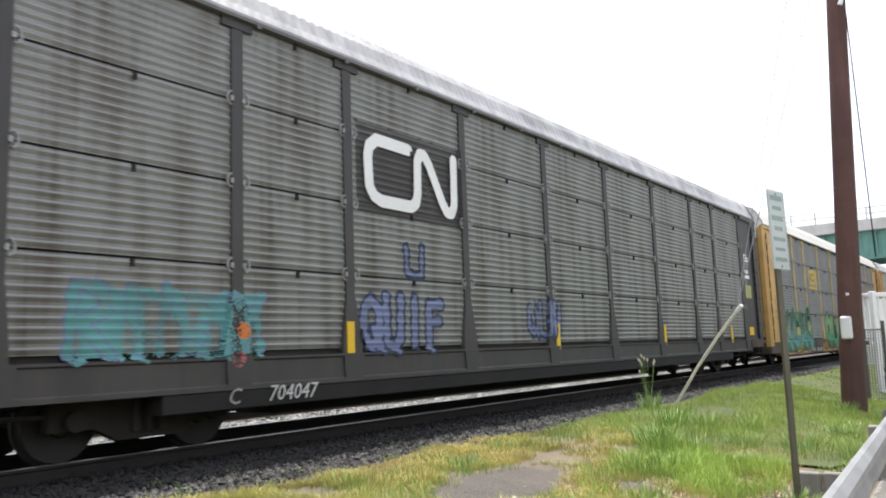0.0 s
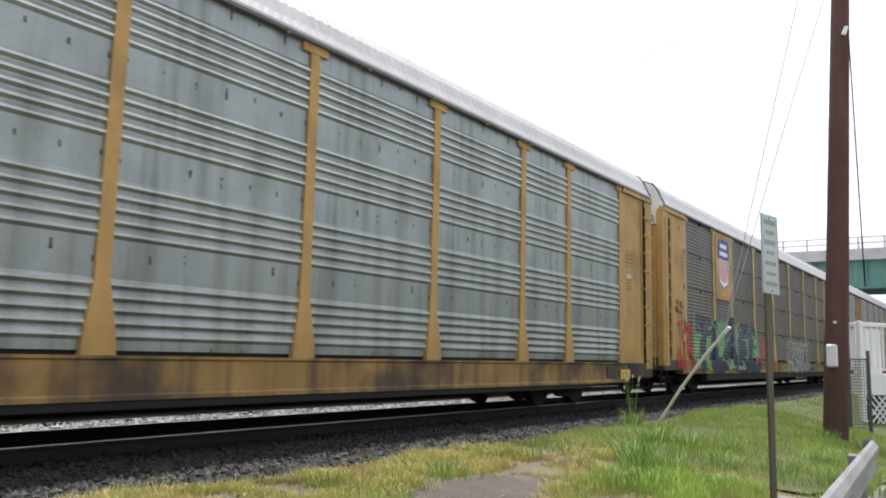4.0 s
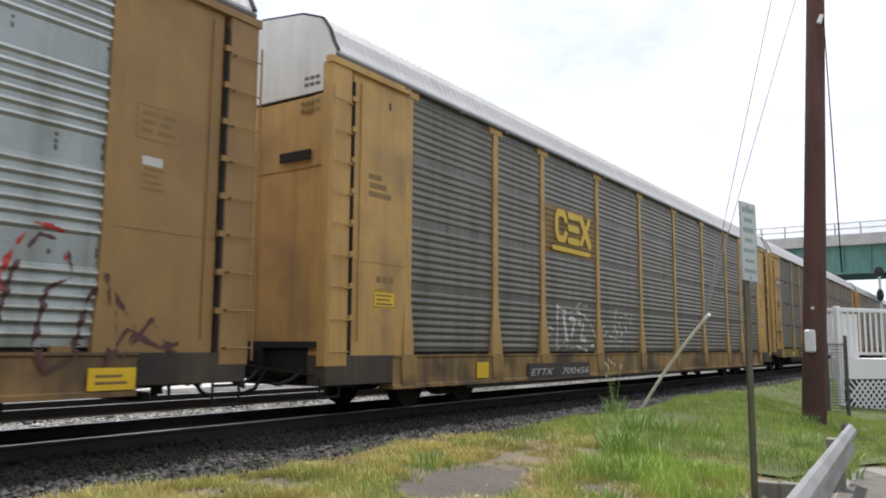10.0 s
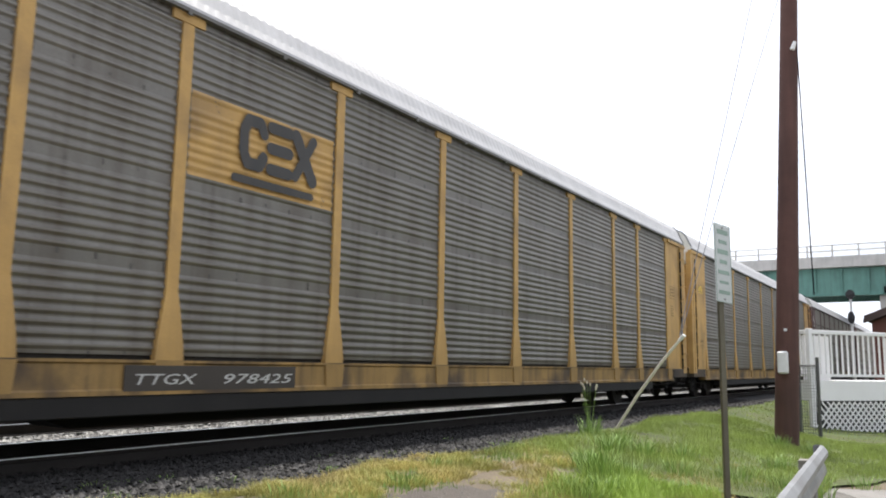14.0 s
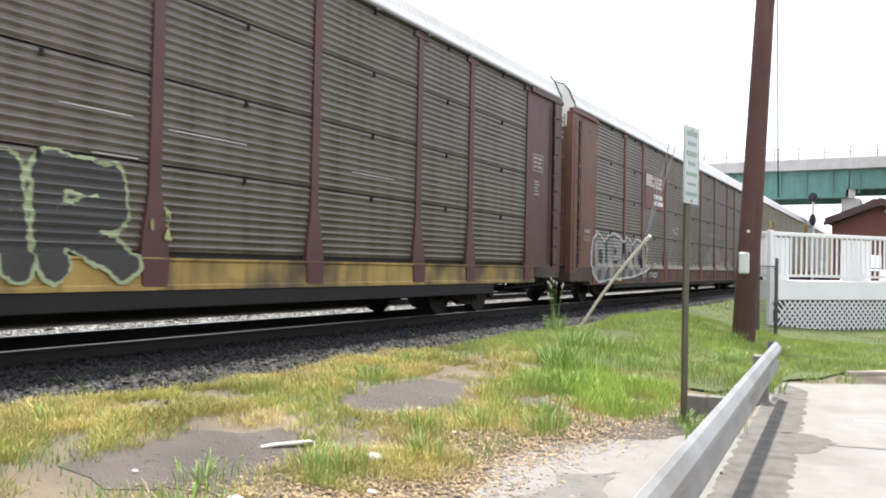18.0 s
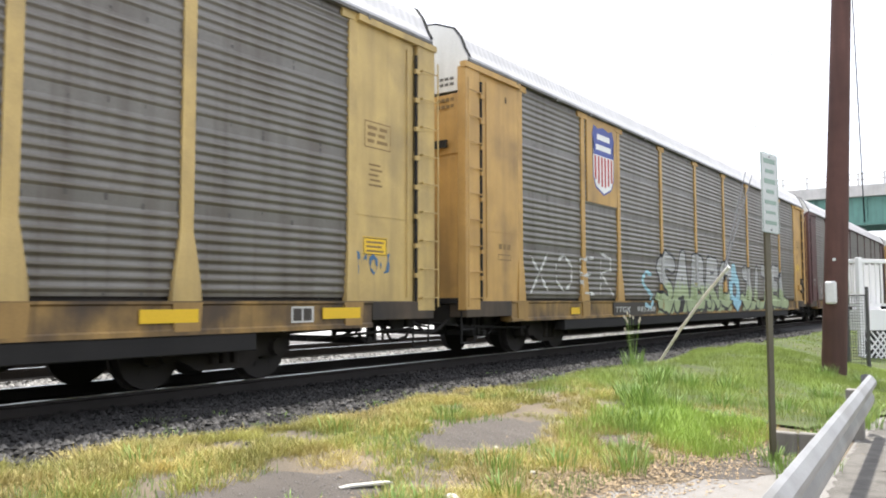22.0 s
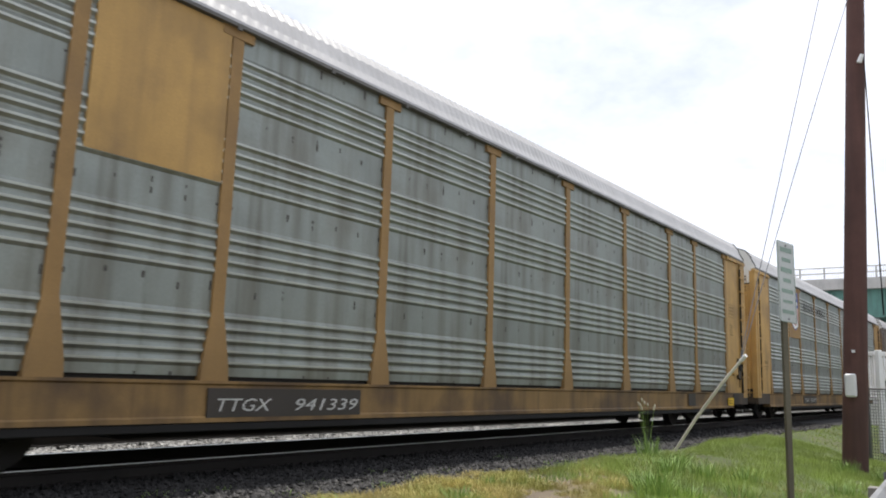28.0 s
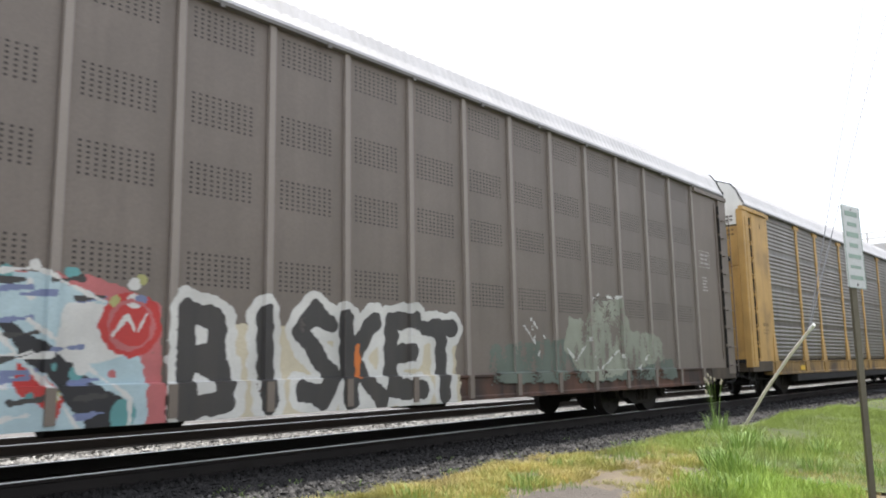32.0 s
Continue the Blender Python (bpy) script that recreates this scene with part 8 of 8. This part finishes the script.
def lawn_sheet():
    pts = ragged([(-5.75, 11.5), (-4.4, 10.6), (-3.2, 10.2), (-2.1, 10.6), (-1.5, 12.4), (-0.8, 13.9), (3.4, 16.9), (9, 22), (9, 60), (-5.9, 60)], 0.12, 31, 0.6)
    bm = bmesh.new()
    vs = [bm.verts.new((x, y, ground_height(x, y) + 0.012)) for x, y in pts]
    bm.faces.new(vs)
    bmesh.ops.triangulate(bm, faces=bm.faces[:])
    for e in range(7):
        bmesh.ops.subdivide_edges(bm, edges=[q for q in bm.edges if q.calc_length() > 0.5], cuts=1)
        bmesh.ops.triangulate(bm, faces=[f for f in bm.faces if len(f.verts) > 4])
    for v in bm.verts:
        v.co.z = ground_height(v.co.x, v.co.y) + 0.035
    bmesh.ops.recalc_face_normals(bm, faces=bm.faces[:])
    for f in bm.faces:
        if f.normal.z < 0:
            f.normal_flip()
    tagged(part("lawn", bm, M["lawn"], None), "green lawn turf under the grass", "lawn", kind="structure")


M["lawn"] = mat("turf", (0.06, 0.085, 0.02), 0.95, vary=0.3, second=(0.085, 0.08, 0.028), second_amount=0.5, bump=0.8, fine=40)
lawn_sheet()


def grass_clump(rnd, x, y, h, n, material, label, name="weed_clump", spread=0.16, width=0.016):
    """A tuft of long narrow leaves that arch outwards from one root."""
    th = thing(name, pose(x, y, ground_height(x)), label, "weed", "weeds in the grass")
    v, f = [], []
    for i in range(n):
        a, r = rnd.uniform(0, 6.28), spread * math.sqrt(rnd.random())
        px, py = math.cos(a) * r, math.sin(a) * r
        hh, lean, w = h * rnd.uniform(0.45, 1.0), rnd.uniform(0.1, 0.65), width * rnd.uniform(0.6, 1.3)
        b = a + rnd.uniform(-0.8, 0.8)
        dx, dy, sx, sy = math.cos(b), math.sin(b), -math.sin(b) * w / 2, math.cos(b) * w / 2
        o = len(v)
        for t, k in ((0.0, 0.7), (0.4, 1.0), (0.75, 0.7)):
            cx, cy, cz = px + dx * lean * hh * t * t, py + dy * lean * hh * t * t, hh * t * (1 - 0.2 * lean * t) - 0.01
            v += [(cx - sx * k, cy - sy * k, cz), (cx + sx * k, cy + sy * k, cz)]
        v.append((px + dx * lean * hh, py + dy * lean * hh, hh * (1 - 0.35 * lean)))
        f += [(o, o + 1, o + 3, o + 2), (o + 2, o + 3, o + 5, o + 4), (o + 4, o + 5, o + 6)]
    me = bpy.data.meshes.new("leaves")
    me.from_pydata(v, [], f)
    me.materials.append(material)
    tagged(part("leaves", me, None, th), "long narrow leaves", kind="stuff")
    return th


def build_weeds():
    rnd = random.Random(41)
    lush = "clump of long-leaved green weeds in the grass"
    for x, y, h, n in ((-3.95, 9.9, 0.5, 130), (-3.75, 9.6, 0.42, 120), (-4.15, 10.1, 0.42, 110), (-4.4, 11.6, 0.5, 110), (-4.0, 12.0, 0.45, 110), (-4.7, 12.8, 0.4, 100), (-3.6, 12.6, 0.4, 100), (-3.4, 8.8, 0.35, 90), (-3.6, 8.5, 0.3, 80), (-3.35, 8.3, 0.25, 70), (-1.75, 10.2, 0.3, 80), (-1.95, 9.8, 0.25, 70), (-1.5, 11.2, 0.35, 90), (-1.7, 12.3, 0.35, 90), (-3.35, 4.16, 0.3, 70), (-3.7, 3.52, 0.25, 60), (-3.33, 3.05, 0.28, 70), (-3.5, 9.9, 0.42, 90), (-4.0, 10.3, 0.4, 80), (-3.3, 9.2, 0.3, 70), (-3.0, 9.6, 0.28, 70), (-2.8, 10.0, 0.28, 70), (-4.6, 12.2, 0.4, 90), (-3.5, 5.7, 0.30, 70), (-3.15, 5.2, 0.30, 70), (-3.3, 4.4, 0.26, 60), (-2.8, 6.7, 0.32, 80), (-3.25, 6.3, 0.28, 60), (-3.05, 7.3, 0.30, 70), (-1.95, 8.2, 0.3, 60), (-1.75, 8.0, 0.25, 50), (-1.62, 7.7, 0.3, 70), (-1.5, 8.2, 0.25, 60), (-1.9, 11.5, 0.4, 90), (-2.6, 11.6, 0.4, 90), (-2.4, 13.5, 0.4, 90), (-1.1, 12.6, 0.28, 60), (-0.7, 12.9, 0.25, 60), (-3.2, 11.0, 0.4, 100), (-2.2, 16.2, 0.45, 110), (-2.9, 16.5, 0.45, 110), (-5.2, 5.6, 0.22, 50), (-5.4, 3.6, 0.22, 50), (-5.3, 8.2, 0.22, 50), (-4.9, 7.0, 0.24, 50)):
        grass_clump(rnd, x, y, h * 0.85, n, M["weed"], lush, spread=0.24 if h > 0.35 else 0.2, width=0.010)
    for x, y in ((-5.65, 13.9), (-5.5, 13.55), (-5.8, 14.3)):
        th = grass_clump(rnd, x, y, 0.45, 40, M["weed"], "tall weed with pale fluffy seed heads beside the stake", "seeding_weed", 0.2, 0.01)
        for i in range(3):
            top = Vector((rnd.uniform(-0.22, 0.22), rnd.uniform(-0.22, 0.22), rnd.uniform(0.7, 1.0)))
            stem = part("stem", tube((0, 0, 0), top, 0.004, 0.002, 4), M["weed"], th)
            sd = bmesh.new()
            bmesh.ops.create_icosphere(sd, subdivisions=2, radius=0.016)
            for w in sd.verts:
                w.co = Vector((w.co.x, w.co.y, w.co.z * 2.2)) * (1 + 0.8 * noise.noise(w.co * 60))
            part("seed_head", sd, M["seed"], stem, "pale fluffy seed head", Matrix.Translation(top))


build_weeds()


def build_litter():
    rnd = random.Random(51)
    v, f = [], []
    for i in range(19000):
        t = rnd.random()
        x, y = (-2.95 + rnd.gauss(0, 0.33) + 0.9 * max(0, (t - 0.5)), 2.9 + 6.6 * t + rnd.gauss(0, 0.25))
        z = ground_height(x) + 0.012
        a, s = rnd.uniform(0, 6.28), rnd.uniform(0.007, 0.025)
        o = len(v)
        c, d = math.cos(a) * s, math.sin(a) * s
        v += [(x - c, y - d, z), (x + d * 0.5, y - c * 0.5, z + 0.006), (x + c, y + d, z + rnd.uniform(0, 0.012)), (x - d * 0.5, y + c * 0.5, z + 0.004)]
        f.append((o, o + 1, o + 2, o + 3))
    me = bpy.data.meshes.new("leaf_litter")
    me.from_pydata(v, [], f)
    me.materials.append(M["leaf_litter"])
    tagged(new("leaf_litter", me), "dry brown leaves and straw on the ground", "leaf litter", kind="stuff")
    v, f = [], []
    for i in range(2600):
        cx, cy, rx, ry = rnd.choice(((-4.15, 6.4, 0.5, 1.1), (-3.95, 3.9, 0.5, 1.15), (-2.25, 8.1, 0.7, 0.9), (-2.6, 6.6, 0.35, 1.2)))
        x, y, s = cx + rnd.gauss(0, 0.5) * rx, cy + rnd.gauss(0, 0.5) * ry, rnd.uniform(0.004, 0.012)
        z = ground_height(x) + 0.008
        a = rnd.uniform(0, 6.28)
        o = len(v)
        v += [(x + s * math.cos(a + k * 1.57) * rnd.uniform(0.6, 1.2), y + s * math.sin(a + k * 1.57) * rnd.uniform(0.6, 1.2), z) for k in range(4)] + [(x, y, z + s * 0.8)]
        f += [(o + k, o + (k + 1) % 4, o + 4) for k in range(4)]
    me = bpy.data.meshes.new("gravel_stones")
    me.from_pydata(v, [], f)
    me.materials.append(M["pebble"])
    tagged(new("gravel_stones", me), "small grey pebbles scattered on bare earth", "gravel", kind="stuff")
    for x, y, r in ((-3.36, 3.41, 0.055), (-3.33, 4.76, 0.05), (-2.95, 4.2, 0.03), (-3.3, 5.9, 0.025), (-3.9, 6.3, 0.02), (-4.1, 3.3, 0.02)):
        th = thing("pale_stone", pose(x, y, ground_height(x) + r * 0.4), "pale rounded stone lying in the dry grass", "stone")
        bm = bmesh.new()
        bmesh.ops.create_icosphere(bm, subdivisions=2, radius=r)
        for w in bm.verts:
            w.co = Vector((w.co.x * 1.3, w.co.y, w.co.z * 0.7)) * (1 + 0.25 * noise.noise(w.co * 14))
        part("stone", bm, M["litter"], th)
    th = thing("tin_can", pose(-3.81, 2.50, ground_height(-3.81) + 0.045, 0, 90, 20), "crushed white drinks can lying in the grass", "can")
    bm = bmesh.new()
    for a, b, ra, rb in ((-0.07, -0.055, 0.026, 0.033), (-0.055, 0.0, 0.033, 0.029), (0.0, 0.055, 0.029, 0.033), (0.055, 0.07, 0.033, 0.026)):
        add_tube(bm, (0, 0, a), (0, 0, b), ra, rb, 12, caps=abs(a) > 0.06 or abs(b) > 0.06)
    part("can", bm, M["white"], th)
    th = thing("paint_mark", pose(-3.87, 4.46, ground_height(-3.87) + 0.022, 0, 0, 62), "broken white board lying on the gravel", "board")
    part("board", prism_side([(-0.2, 0.0), (-0.17, 0.012), (0.12, 0.014), (0.21, 0.004), (0.2, 0.0)], -0.028, 0.03), M["litter"], th, "", pose(0, 0, 0, 0, 0, 90))


build_litter()


# ---- what moves ----
def motions():
    times = [i * 2.0 for i in range(17)]
    for car in CARS.values():
        y = car.location.y
        walk(car, [(t, pose(TRACK_X, y - run_of_train(t), RAIL_Z)) for t in times])
    step = 1 / 30
    for wheel, car in spinners:
        y, base = car.location.y, wheel.location.copy()
        y0 = CAR_START[car.name]
        rows = []
        for i in range(961):
            t = i * step
            yy = y0 - run_of_train(t) + wheel.parent.location.y
            if i in (0, 960) or -2 < yy < 34:
                rows.append((t, pose(base.x, base.y, base.z, math.degrees((run_of_train(t) / 0.42) % (2 * math.pi)), 0, 0)))
        clean = [rows[0]]
        for a, b in zip(rows, rows[1:]):
            if b[0] - a[0] > 0.05:
                clean.append((b[0] - step if a[0] == 0 else a[0] + step, a[1]) if b[0] == 32.0 else (b[0] - step, b[1]))
            clean.append(b)
        clean[0] = (0.0, clean[1][1])
        if clean[-1][0] == 32.0 and len(clean) > 2:
            clean[-1] = (32.0, clean[-2][1])
        walk(wheel, clean)


CAR_START = {c.name: c.location.y for c in CARS.values()}
motions()
